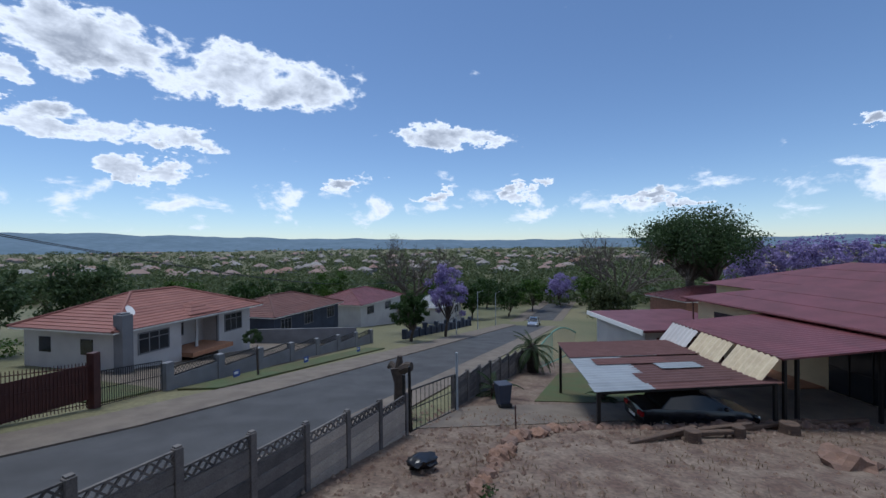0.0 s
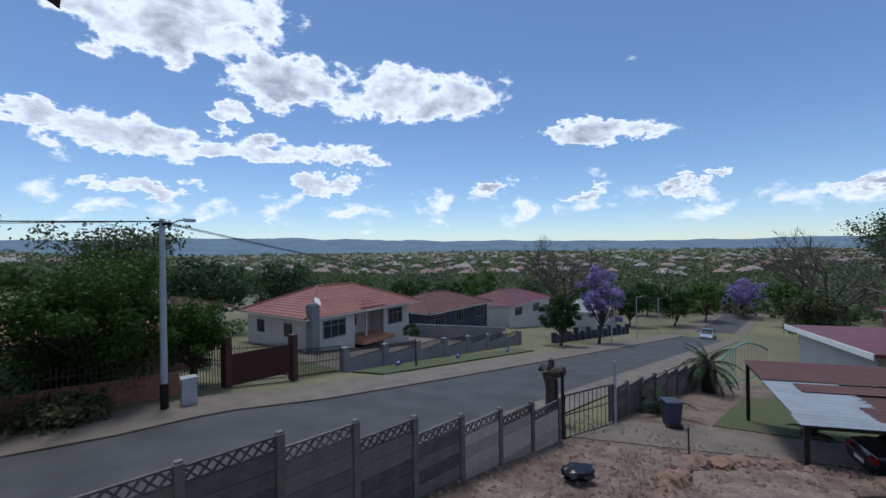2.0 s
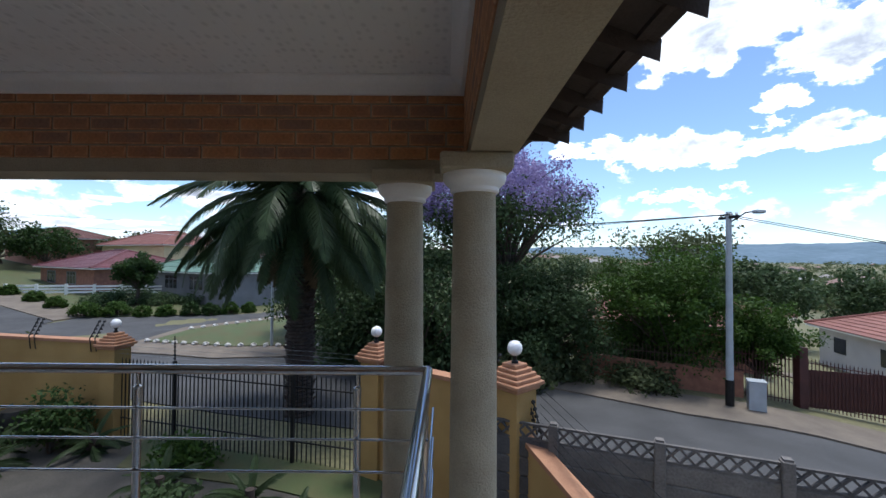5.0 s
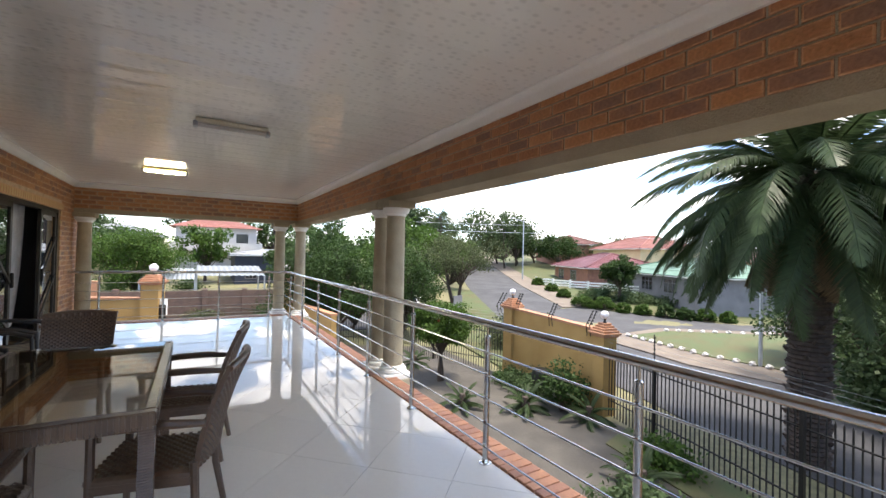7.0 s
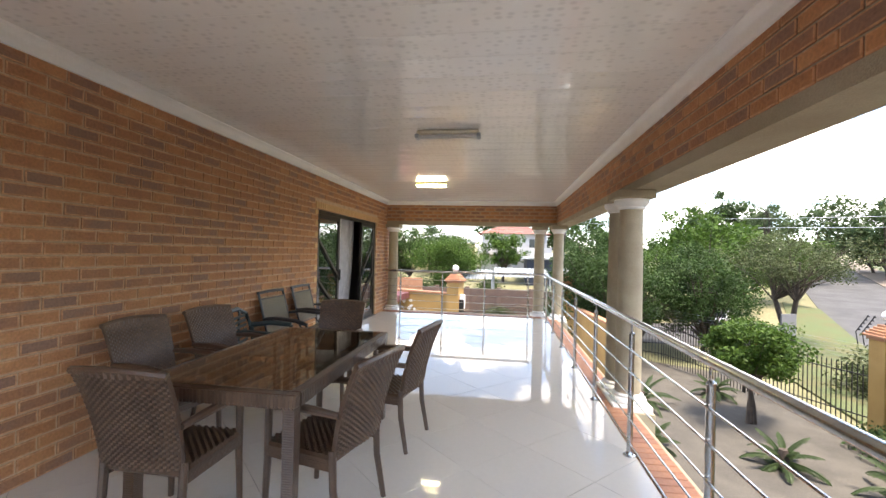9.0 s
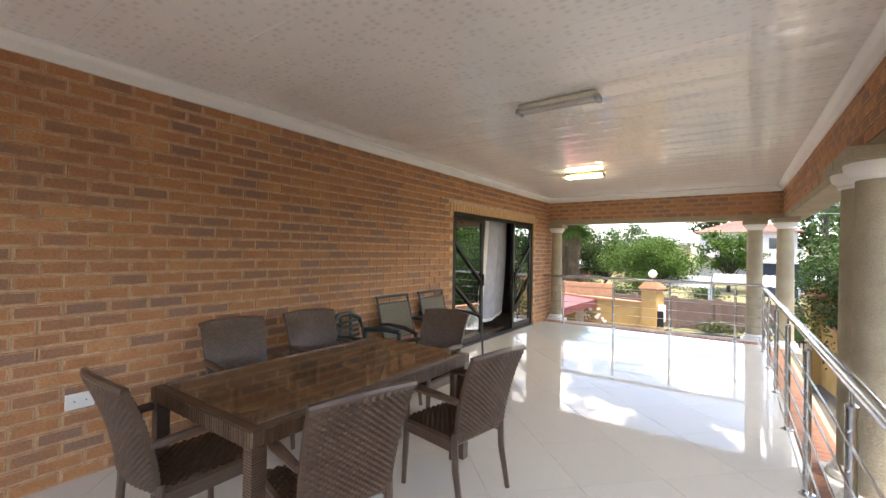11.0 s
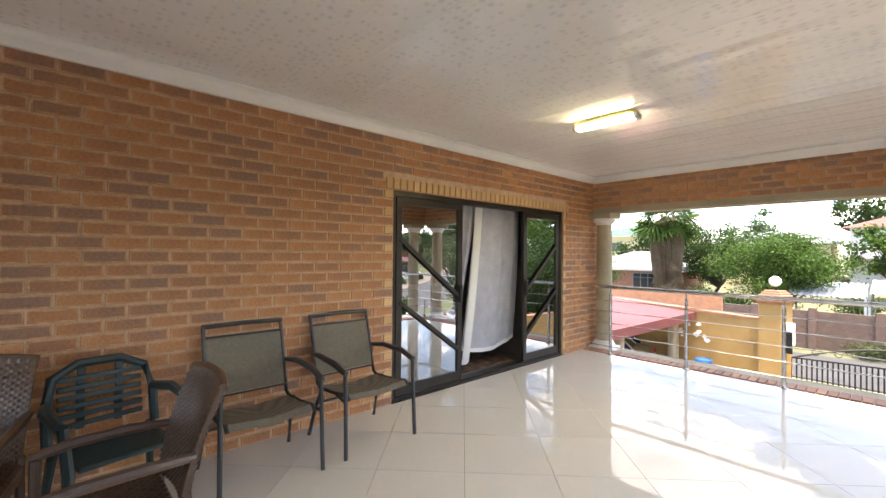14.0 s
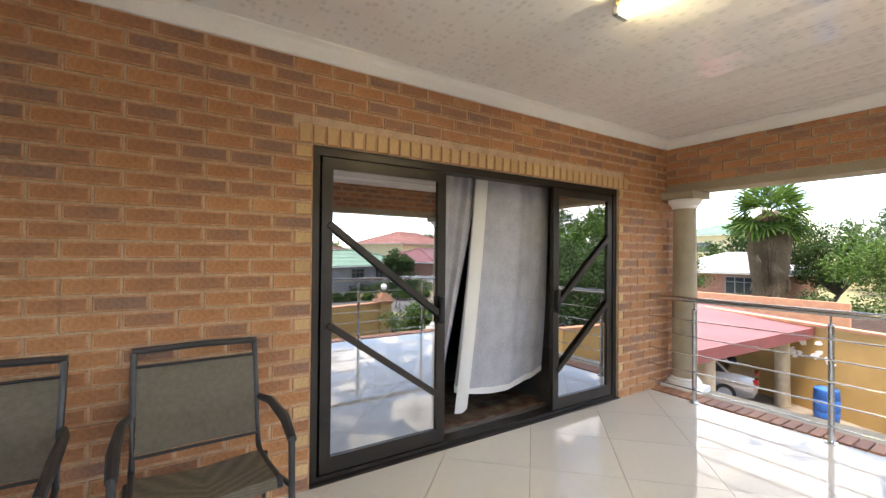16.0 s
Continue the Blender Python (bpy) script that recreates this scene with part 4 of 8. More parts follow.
LAND = mat("dry_ground", (0.16, 0.145, 0.075), (0.1, 0.105, 0.05), 0.95, 0.05, bump=0.8, bscale=6, fine=0.3)
# distance haze is put into the ridge's blue base colour and faint emission
RIDGE_HAZE = mat("hazy_ridge", (0.075, 0.1, 0.11), (0.1, 0.13, 0.15), 1.0, 0.01, bscale=0.05, fine=0.2, spec=0.0)
RIDGE_HAZE.node_tree.nodes["Principled BSDF"].inputs["Emission Color"].default_value = (0.16, 0.25, 0.4, 1)
RIDGE_HAZE.node_tree.nodes["Principled BSDF"].inputs["Emission Strength"].default_value = 0.28


def ridge_line():
    me = Mesh()
    vs = []
    n = 400
    for k in range(n + 1):
        az = -165 + 250 * k / n
        a = radians(az)
        h = 24 + 34 * math.exp(-((az + 42) / 24) ** 2) + 16 * math.exp(-((az + 12) / 14) ** 2) + 8 * math.exp(-((az + 78) / 14) ** 2) + 66 * math.exp(-((az - 43) / 6) ** 2) + 5 * math.exp(-((az + 107) / 5) ** 2)
        h = h * 0.8 + 5 * noise.noise((az / 4, 0, 0)) + 2.0 * noise.noise((az / 0.9, 3, 0)) + 1.0 * noise.noise((az / 0.3, 7, 0))
        for r, z in ((1500, -16), (1800, h * 0.55), (2050, h)):
            vs.append((4 + r * math.cos(a), r * math.sin(a), z * r / 1500))
    me.add(vs, [(i * 3 + j, i * 3 + j + 1, i * 3 + j + 4, i * 3 + j + 3) for i in range(n) for j in (0, 1)])
    return me


setting("backdrop_ridge", ridge_line(), RIDGE_HAZE, "wooded ridge on the horizon, blue haze put into its colour and glow", "hills", True)
ground = setting("ground", land(), LAND, "dry ground falling to a wide valley and rising to wooded hills", "ground", smooth=True)


def strip(name, left, right, material, label, lift, steps=8, kind=None):
    """A band of ground between two lines of (x, y), following the lie of the land."""
    def resample(line):
        out = []
        for a, b in zip(line, line[1:]):
            for k in range(steps):
                u = k / steps
                out.append((a[0] + (b[0] - a[0]) * u, a[1] + (b[1] - a[1]) * u))
        return out + [line[-1]]
    l, r = resample(left), resample(right)
    vs, fs = [], []
    m = 6
    for p, q in zip(l, r):
        for k in range(m + 1):
            u = k / m
            x, y = p[0] + (q[0] - p[0]) * u, p[1] + (q[1] - p[1]) * u
            vs.append((x, y, gz(x, y) + lift))
    for i in range(len(l) - 1):
        for k in range(m):
            a = i * (m + 1) + k
            fs.append((a, a + 1, a + m + 2, a + m + 1))
    top = len(vs)
    vs += [(x, y, z - 0.5) for x, y, z in vs]
    edge = [k for k in range(m + 1)] + [i * (m + 1) + m for i in range(1, len(l))] + [(len(l) - 1) * (m + 1) + k for k in range(m - 1, -1, -1)] + [i * (m + 1) for i in range(len(l) - 2, 0, -1)]
    for k in range(len(edge)):
        a, b = edge[k], edge[(k + 1) % len(edge)]
        fs.append((a, b, b + top, a + top))
    return setting(name, Mesh().add(vs, fs), material, label, name.split("_")[0])


FAR_EDGE = [(34, 6.5), (24.5, 1.2), (18.8, -4.0), (15.6, -8.2), (12.5, -14.2), (10.3, -20.6), (5.7, -35.0), (-9.5, -84), (-30, -150)]
NEAR_EDGE = [(22, 13), (16.5, 5.5), (13.0, -0.6), (10.3, -4.6), (7.6, -10.0), (5.4, -17.5), (0.6, -33.5), (-14.5, -83), (-35, -149)]
strip("road_main", FAR_EDGE, NEAR_EDGE, ASPHALT, "worn grey asphalt street going downhill", 0.03, 6)
kerb_out = [(x + 2.6 * 0.9, y - 2.6 * 0.42) for x, y in FAR_EDGE]
strip("pavement_far", kerb_out, [(x + 0.02, y) for x, y in FAR_EDGE], PAVE, "dusty paved verge along the street", 0.09, 6)
strip("pavement_near", [(x - 0.02, y) for x, y in NEAR_EDGE[2:]], [(x - 1.6, y + 0.5) for x, y in NEAR_EDGE[2:]], PAVE, "dusty verge beside the fence", 0.07, 6)

# ---- makers of outdoor things ----


def leaf_cloud(rg, centres, spread, per, size, flat=0.8, droop=0.0):
    """Small rhombic leaves scattered round the clump centres."""
    k = len(centres)
    c = np.repeat(np.array(centres, float), per, axis=0)
    n = len(c)
    off = np.clip(rg.normal(size=(n, 3)), -1.7, 1.7) * np.repeat(np.array(spread, float).reshape(-1, 1), per, axis=0)
    off[:, 2] *= flat
    p = c + off
    up = rg.normal(size=(n, 3)) + off / (np.linalg.norm(off, axis=1)[:, None] + 1e-6) * 0.6
    up[:, 2] += 0.9
    up /= np.linalg.norm(up, axis=1)[:, None]
    a = np.cross(up, rg.normal(size=(n, 3)))
    a[:, 2] -= droop
    a /= np.linalg.norm(a, axis=1)[:, None]
    b = np.cross(up, a)
    b /= np.linalg.norm(b, axis=1)[:, None]
    s = size * rg.uniform(0.6, 1.4, (n, 1))
    v = np.stack([p - a * s, p + b * s * 0.55, p + a * s, p - b * s * 0.55], 1).reshape(-1, 3)
    return v, np.arange(n * 4).reshape(-1, 4)


def leaf_part(name, v, f, material, parent, label=""):
    me = bpy.data.meshes.new(name)
    me.from_pydata(v.tolist(), [], f.tolist())
    me.update()
    me.materials.append(material)
    ob = new(name, me)
    ob.parent = parent
    return tagged(ob, label)


def tree(x, y, top, rad, material, label, seed=1, base=None, low=0.35, clumps=46, per=80, leaf=0.16, name="tree", category="tree", second=None, trunk=0.16, stems=1, flat=1.0):
    """Trunk with limbs to each clump and a crown of many small leaves; top: crown's top above sea of z = 0."""
    rg = np.random.default_rng(seed)
    g = gz(x, y) if base is None else base
    h = top - g
    t = thing(name, label, category, at(x, y, g))
    cb = h * low
    cz, ch = (h + cb) / 2, (h - cb) / 2
    cs = []
    while len(cs) < clumps:
        d = rg.normal(size=3)
        d /= np.linalg.norm(d)
        r = rg.uniform(0.25, 0.97) ** 0.6
        wob = 0.84 + 0.55 * noise.noise((d[0] * 2.1 + seed * 3.7, d[1] * 2.1, d[2] * 2.1))
        q = d * r * wob
        cs.append((q[0] * rad, q[1] * rad, cz + q[2] * ch * flat))
    tk, limbs = Mesh(), Mesh()
    for s in range(stems):
        lean = (rg.uniform(-0.15, 0.15) * rad, rg.uniform(-0.15, 0.15) * rad)
        sx = (s - (stems - 1) / 2) * trunk * 1.6
        tk.tube([(sx, 0, -0.3), (sx + lean[0] * 0.3, lean[1] * 0.3, cb * 0.5), (sx + lean[0], lean[1], cb), (sx + lean[0] * 1.4, lean[1] * 1.4, cz)], [trunk * 1.25, trunk, trunk * 0.8, trunk * 0.35], 9)
        for c in cs[s::max(1, stems * 2)]:
            m = ((c[0] + lean[0]) * 0.45, (c[1] + lean[1]) * 0.45, cb + (c[2] - cb) * 0.45)
            limbs.tube([(sx + lean[0], lean[1], cb * 0.92), m, c], [trunk * 0.4, trunk * 0.22, trunk * 0.06], 5, False)
    part("trunk", tk, BARK, t, "", True)
    tagged(part("branchwork", limbs, BARK, t, "", True), "", "", "", "stuff")
    if second:
        cs = [c for c in cs if c[2] < cz + 0.1 * ch]
    spread = [rad * rg.uniform(0.075, 0.135) for _ in cs]
    v, f = leaf_cloud(rg, cs, spread, per, leaf, 0.8)
    leaf_part("crown", v, f, material, t)
    if second:
        up = []
        while len(up) < clumps:
            d = rg.normal(size=3)
            d /= np.linalg.norm(d)
            if d[2] < -0.15:
                continue
            wob = 0.86 + 0.34 * noise.noise((d[0] * 2.2 + seed, d[1] * 2.2, d[2] * 2.2))
            r = rg.uniform(0.72, 1.0) * wob
            up.append((d[0] * rad * r, d[1] * rad * r, cz + d[2] * ch * r))
        tw = Mesh()
        for c in up[::2]:
            tw.tube([(0, 0, cz - 0.3 * ch), (c[0] * 0.55, c[1] * 0.55, cz + (c[2] - cz) * 0.5), c], [trunk * 0.3, trunk * 0.16, 0.015], 4, False)
        tagged(part("branchwork", tw, BARK, t), "", "", "", "stuff")
        v, f = leaf_cloud(rg, up, [rad * rg.uniform(0.055, 0.1) for _ in up], per, leaf * 0.85, 0.7)
        leaf_part("blossom", v, f, second, t)
    return t


def bare_tree(x, y, top, rad, label, seed=1, base=None):
    rg = random.Random(seed)
    g = gz(x, y) if base is None else base
    h = top - g
    t = thing("bare_tree", label, "tree", at(x, y, g))
    tk, tw = Mesh(), Mesh()
    trunk = 0.036 * h
    split = h * 0.28
    tk.tube([(0, 0, -0.4), (0.05 * h, 0, split * 0.5), (0.03 * h, 0.02 * h, split)], [trunk * 1.2, trunk, trunk * 0.8], 9)

    def grow(p, d, length, r, depth):
        q = p + d * length * 0.5 + Vector((rg.uniform(-1, 1), rg.uniform(-1, 1), rg.uniform(-0.4, 0.6))) * length * 0.1
        e = q + (d + Vector((rg.uniform(-1, 1), rg.uniform(-1, 1), rg.uniform(-0.2, 0.5))) * 0.3).normalized() * length * 0.5
        (tk if depth > 3 else tw).tube([p, q, e], [max(r, 0.012), max(r * 0.8, 0.011), max(r * 0.6, 0.01)], 6 if depth > 3 else 3, False)
        if depth == 0:
            return
        for _ in range(3):
            nd = (d + Vector((rg.uniform(-1, 1), rg.uniform(-1, 1), rg.uniform(-0.5, 0.7))) * 0.85).normalized()
            grow(e if rg.random() < 0.7 else q, nd, length * rg.uniform(0.6, 0.78), r * 0.56, depth - 1)

    for k in range(6):
        a = k * 1.05 + rg.uniform(-0.3, 0.3)
        grow(Vector((0.03 * h, 0.02 * h, split)), Vector((math.cos(a) * rad / h * 1.6, math.sin(a) * rad / h * 1.6, 0.75)).normalized(), h * 0.25, trunk * 0.42, 5)
    part("trunk", tk, TWIG, t, "", True)
    tagged(part("branchwork", tw, TWIG, t), "", "", "", "stuff")
    return t


def frond(rg, length, arch, width, leaflets, droop):
    """One feather palm leaf along +x: rachis and paired leaflets."""
    me = Mesh()
    pts = []
    n = 9
    for i in range(n + 1):
        u = i / n
        pts.append(Vector((length * math.sin(arch * u) / arch, 0, -length * (1 - math.cos(arch * u)) / arch)))
    me.tube(pts, [0.028 * (1 - 0.8 * i / n) + 0.004 for i in range(n + 1)], 4, False)
    for i in range(leaflets):
        u = 0.12 + 0.88 * i / leaflets
        k = min(n - 1, int(u * n))
        p = pts[k].lerp(pts[k + 1], u * n - k)
        d = (pts[k + 1] - pts[k]).normalized()
        ll = width * (math.sin(math.pi * min(1, 0.15 + u * 0.86)) ** 0.6) * rg.uniform(0.85, 1.1)
        for s in (-1, 1):
            tip = p + d * ll * 0.55 + Vector((0, s * ll * 0.72, -ll * droop * rg.uniform(0.6, 1.2)))
            mid = p.lerp(tip, 0.5) + Vector((0, 0, ll * 0.08))
            w = d * (0.022 if width > 0.4 else 0.016)
            me.add([p - w, p + w, mid + w * 1.1, tip, mid - w * 1.1], [(0, 1, 2, 4), (4, 2, 3)])
    return me


def feather_palm(x, y, trunk_h, trunk_r, length, count, label, seed, base=None, width=0.5, leaflets=44, dry=10):
    rg = random.Random(seed)
    g = gz(x, y) if base is None else base
    t = thing("palm_tree", label, "palm tree", at(x, y, g))
    tk = Mesh()
    prof = [(trunk_r * 1.25, -0.2)]
    z = 0.0
    while z < trunk_h:
        prof += [(trunk_r * rg.uniform(1.02, 1.12), z), (trunk_r * rg.uniform(0.9, 0.97), z + 0.06)]
        z += 0.11
    prof += [(trunk_r * 1.3, trunk_h), (trunk_r * 0.7, trunk_h + 0.35)]
    tk.lathe(prof, n=18)
    if trunk_h > 1.2:
        for k in range(150):
            a, zz = k * 2.4, trunk_h * (k / 150)
            d = Vector((math.cos(a), math.sin(a), 0.8))
            p = Vector((math.cos(a) * trunk_r * 0.95, math.sin(a) * trunk_r * 0.95, zz))
            tk.tube([p, p + d * 0.1], [0.07, 0.02], 5)
    part("trunk", tk, PALM_BARK, t, "rough trunk of old leaf bases")
    kinds = [frond(rg, length * f, a, width * f, leaflets, 0.3 + 0.25 * a).data("frond", LEAF_PALM) for f, a in ((0.85, 1.0), (1.0, 1.45), (1.05, 1.6), (1.0, 1.35), (0.9, 0.85))]
    old = frond(rg, length * 0.6, 0.6, width * 0.8, leaflets, 1.0).data("frond", LEAF_DRY if dry > 14 else LEAF_PALM)
    for k in range(count):
        u = k / count
        el = 70 - 102 * u ** 0.85 + rg.uniform(-6, 6)
        me = kinds[min(4, int(u * 5))]
        piece("frond", me, t, Matrix.Translation((0, 0, trunk_h + 0.15 - 0.25 * u)) @ Matrix.Rotation(k * 2.39996, 4, "Z") @ Matrix.Rotation(-radians(el), 4, "Y") @ Matrix.Rotation(rg.uniform(-0.5, 0.5), 4, "X"))
    for k in range(dry):
        piece("frond", old, t, Matrix.Translation((0, 0, trunk_h - 0.2)) @ Matrix.Rotation(k * 2.1, 4, "Z") @ Matrix.Rotation(radians(50 + rg.uniform(-8, 12)), 4, "Y"))
    return t


def bush(x, y, rad, h, material, label, seed=1, per=70, leaf=0.07, base=None, name="shrub", clumps=22, tidy=False):
    rg = np.random.default_rng(seed)
    g = gz(x, y) if base is None else base
    t = thing(name, label, "shrub", at(x, y, g))
    cs = []
    for _ in range(clumps):
        d = rg.normal(size=3)
        d /= np.linalg.norm(d)
        d[2] = abs(d[2])
        r = 0.82 if tidy else rg.uniform(0.35, 0.9)
        cs.append((d[0] * rad * r, d[1] * rad * r, h * 0.12 + d[2] * h * 0.78 * r))
    st = Mesh()
    for c in cs[::2]:
        st.tube([(0, 0, -0.1), (c[0] * 0.4, c[1] * 0.4, c[2] * 0.5), c], [0.03, 0.02, 0.006], 5, False)
    part("woody_base", st, BARK, t)
    v, f = leaf_cloud(rg, cs, [rad * (0.13 if tidy else 0.22)] * len(cs), per, leaf, 0.9)
    v[:, 2] = np.maximum(v[:, 2], 0.02)
    leaf_part("foliage", v, f, material, t)
    return t


def window_on(house, x0, x1, z0, z1, y, frame_mat=None, bars=2):
    """A window in the front (local y) of a house: frame, glass, bars."""
    w = part("window", Mesh().box(x0 - 0.08, y - 0.05, z0 - 0.08, x1 + 0.08, y - 0.003, z0).box(x0 - 0.08, y - 0.05, z1, x1 + 0.08, y - 0.003, z1 + 0.08).box(x0 - 0.08, y - 0.05, z0, x0, y - 0.003, z1).box(x1, y - 0.05, z0, x1 + 0.08, y - 0.003, z1), frame_mat or HWALL_GREY, house)
    part("pane", Mesh().box(x0, y - 0.02, z0, x1, y - 0.004, z1), DARKGLASS, w, "dark reflecting pane")
    fr = Mesh()
    for k in range(1, bars + 1):
        xx = x0 + (x1 - x0) * k / (bars + 1)
        fr.box(xx - 0.03, y - 0.04, z0, xx + 0.03, y - 0.021, z1)
    fr.box(x0, y - 0.036, z1 - (z1 - z0) * 0.3, x1, y - 0.0205, z1 - (z1 - z0) * 0.3 + 0.05)
    part("glazing_grid", fr, frame_mat or HWALL_GREY, w)
    return w


def hip_roof(me, x0, y0, x1, y1, z0, rise, course=0.36, lap=0.035, gable=False):
    """Four hipped slopes, each laid in lapped courses."""
    half = min(x1 - x0, y1 - y0) / 2
    slope_n = max(2, int(math.hypot(half, rise) / course))
    for k in range(slope_n):
        a, b = k / slope_n, (k + 1) / slope_n
        ra = (x0 + half * a, y0 + half * a, x1 - half * a, y1 - half * a, z0 + rise * a + lap)
        rb_ = (x0 + half * b, y0 + half * b, x1 - half * b, y1 - half * b, z0 + rise * b)
        lo = [(ra[0], ra[1]), (ra[2], ra[1]), (ra[2], ra[3]), (ra[0], ra[3])]
        hi = [(rb_[0], rb_[1]), (rb_[2], rb_[1]), (rb_[2], rb_[3]), (rb_[0], rb_[3])]
        for i in range(4):
            j = (i + 1) % 4
            seg = max(1, int(math.dist(lo[i], lo[j]) / 3))
            for s in range(seg):
                u, v = s / seg, (s + 1) / seg
                p = [lo[i][c] + (lo[j][c] - lo[i][c]) * u for c in (0, 1)]
                q = [lo[i][c] + (lo[j][c] - lo[i][c]) * v for c in (0, 1)]
                r = [hi[i][c] + (hi[j][c] - hi[i][c]) * v for c in (0, 1)]
                t = [hi[i][c] + (hi[j][c] - hi[i][c]) * u for c in (0, 1)]
                me.add([(*p, ra[4]), (*q, ra[4]), (*r, rb_[4]), (*t, rb_[4]), (*p, ra[4] - lap - 0.02), (*q, ra[4] - lap - 0.02)], [(0, 1, 2, 3), (4, 5, 1, 0)])
    return me


def house(name, x, y, rz, w, d, h, rise, wall, roof_m, label, windows=(), base=None, over=0.55, bodies=None, course=0.36, door_at=None):
    g = gz(x, y) - 0.1 if base is None else base
    t = thing(name, label, "house", at(x, y, g, rz))
    wl_ = Mesh()
    for b in (bodies or ((0, 0, w, d),)):
        wl_.box(b[0], b[1], -3.0, b[2], b[3], h)
    part("wall", wl_, wall, t)
    rf_ = hip_roof(Mesh(), -over, -over, w + over, d + over, h, rise, course)
    ro = part("roof", rf_, roof_m, t)
    part("soffit", Mesh().box(-over + 0.03, -over + 0.03, h - 0.12, w + over - 0.03, d + over - 0.03, h - 0.02), WHITE, t, "white eaves board")
    rd = Mesh()
    half = min(w, d) / 2 + over
    A, B = ((-over + half, d / 2, h + rise + 0.03), (w + over - half, d / 2, h + rise + 0.03)) if w > d else ((w / 2, -over + half, h + rise + 0.03), (w / 2, d + over - half, h + rise + 0.03))
    rd.tube([A, B], 0.11, 6)
    for cx, cy, e in ((-over, -over, A), (-over, d + over, A if w > d else B), (w + over, -over, B if w > d else A), (w + over, d + over, B)):
        rd.tube([(cx, cy, h + 0.05), e], 0.1, 6)
    part("ridge_tiles", rd, roof_m, ro)
    for wx0, wx1, wz0, wz1, wy in windows:
        window_on(t, wx0, wx1, wz0, wz1, wy)
    if door_at:
        part("door", Mesh().box(door_at[0], door_at[1] - 0.05, 0, door_at[0] + 0.9, door_at[1] - 0.003, 2.05, None, 0.01), BRONZE, t)
    return t


def car(name, x, y, rz, paint, label, base=None, hatch=False, L=4.4):
    g = gz(x, y) + 0.03 if base is None else base
    c = thing(name, label, "car", at(x, y, g, rz))
    W = 0.86
    # cross sections along the length: x, low z, shoulder z, half width
    xs = [-L / 2, -L / 2 + 0.1, -L / 2 + 0.5, -0.9, 0.4, 1.2, L / 2 - 0.45, L / 2 - 0.1, L / 2]
    lo = [0.42, 0.28, 0.22, 0.2, 0.2, 0.2, 0.22, 0.28, 0.42]
    hi = [0.72, 0.9, 0.97, 0.95, 0.92, 0.9, 0.8, 0.7, 0.55]
    ww = [0.7, 0.8, 0.84, W, W, W, 0.84, 0.78, 0.66]
    b = Mesh()
    ring = 8
    vs = []
    for X, l, h_, w in zip(xs, lo, hi, ww):
        vs += [(X, -w * 0.9, l), (X, -w, l + 0.12), (X, -w * 1.01, (l + h_) / 2 + 0.05), (X, -w * 0.9, h_), (X, w * 0.9, h_), (X, w * 1.01, (l + h_) / 2 + 0.05), (X, w, l + 0.12), (X, w * 0.9, l)]
    fs = [(i * ring + k, i * ring + (k + 1) % ring, (i + 1) * ring + (k + 1) % ring, (i + 1) * ring + k) for i in range(len(xs) - 1) for k in range(ring)]
    fs += [tuple(range(ring))[::-1], tuple(range((len(xs) - 1) * ring, len(xs) * ring))]
    b.add(vs, fs)
    body = part("body", b, paint, c, "", True)
    rear = -L / 2 + (0.25 if hatch else 0.75)
    cab = [(rear, 0.93, 0.74), (rear + 0.45, 1.36, 0.6), (rear + 1.2, 1.45, 0.6), (0.25, 1.42, 0.6), (1.15, 0.92, 0.74)]
    g2 = Mesh()
    vs = []
    for X, z, w in cab:
        vs += [(X, -w, z), (X, w, z), (X, -0.78, 0.9), (X, 0.78, 0.9)]
    fs = []
    for i in range(4):
        a, e = i * 4, i * 4 + 4
        fs += [(a, a + 1, e + 1, e), (a, e, e + 2, a + 2), (a + 1, a + 3, e + 3, e + 1)]
    g2.add(vs, fs)
    part("glazing", g2, DARKGLASS, c, "dark tinted glass", True)
    rp = Mesh().add([(X, s * (w - 0.02), z + 0.012) for X, z, w in cab[1:4] for s in (-1, 1)], [(0, 1, 3, 2), (2, 3, 5, 4)])
    for i in range(4):
        for s in (-1, 1):
            p, q = cab[i], cab[i + 1]
            rp.tube([(p[0], s * p[2], p[1]), (q[0], s * q[2], q[1])], 0.035, 5, False)
    part("roof", rp, paint, c, "", True)
    for sx in (-L / 2 + 0.85, L / 2 - 0.85):
        for s in (-1, 1):
            wh = part("wheel", Mesh().tube([(sx, s * 0.66, 0.31), (sx, s * 0.87, 0.31)], 0.31, 20), RUBBER, c, "", True)
            part("rim", Mesh().tube([(sx, s * 0.86, 0.31), (sx, s * 0.885, 0.31)], 0.2, 14), GALV, wh, "", True)
    for s in (-1, 1):
        part("tail_light", Mesh().box(-L / 2 - 0.01, s * 0.62 - 0.16, 0.68, -L / 2 + 0.14, s * 0.62 + 0.16, 0.86, None, 0.03), RED_LAMP, c, "red tail light")
        part("headlight", Mesh().box(L / 2 - 0.22, s * 0.58 - 0.16, 0.56, L / 2 - 0.02, s * 0.58 + 0.16, 0.68, None, 0.03), GLOBE, c, "clear headlight")
        part("wing_mirror", Mesh().box(0.72, s * 0.95 - 0.08, 0.95, 0.86, s * 0.95 + 0.08, 1.07, None, 0.03), paint, c)
    part("number_plate", Mesh().box(-L / 2 - 0.012, -0.25, 0.5, -L / 2 + 0.02, 0.25, 0.61), WHITE, c)
    return c


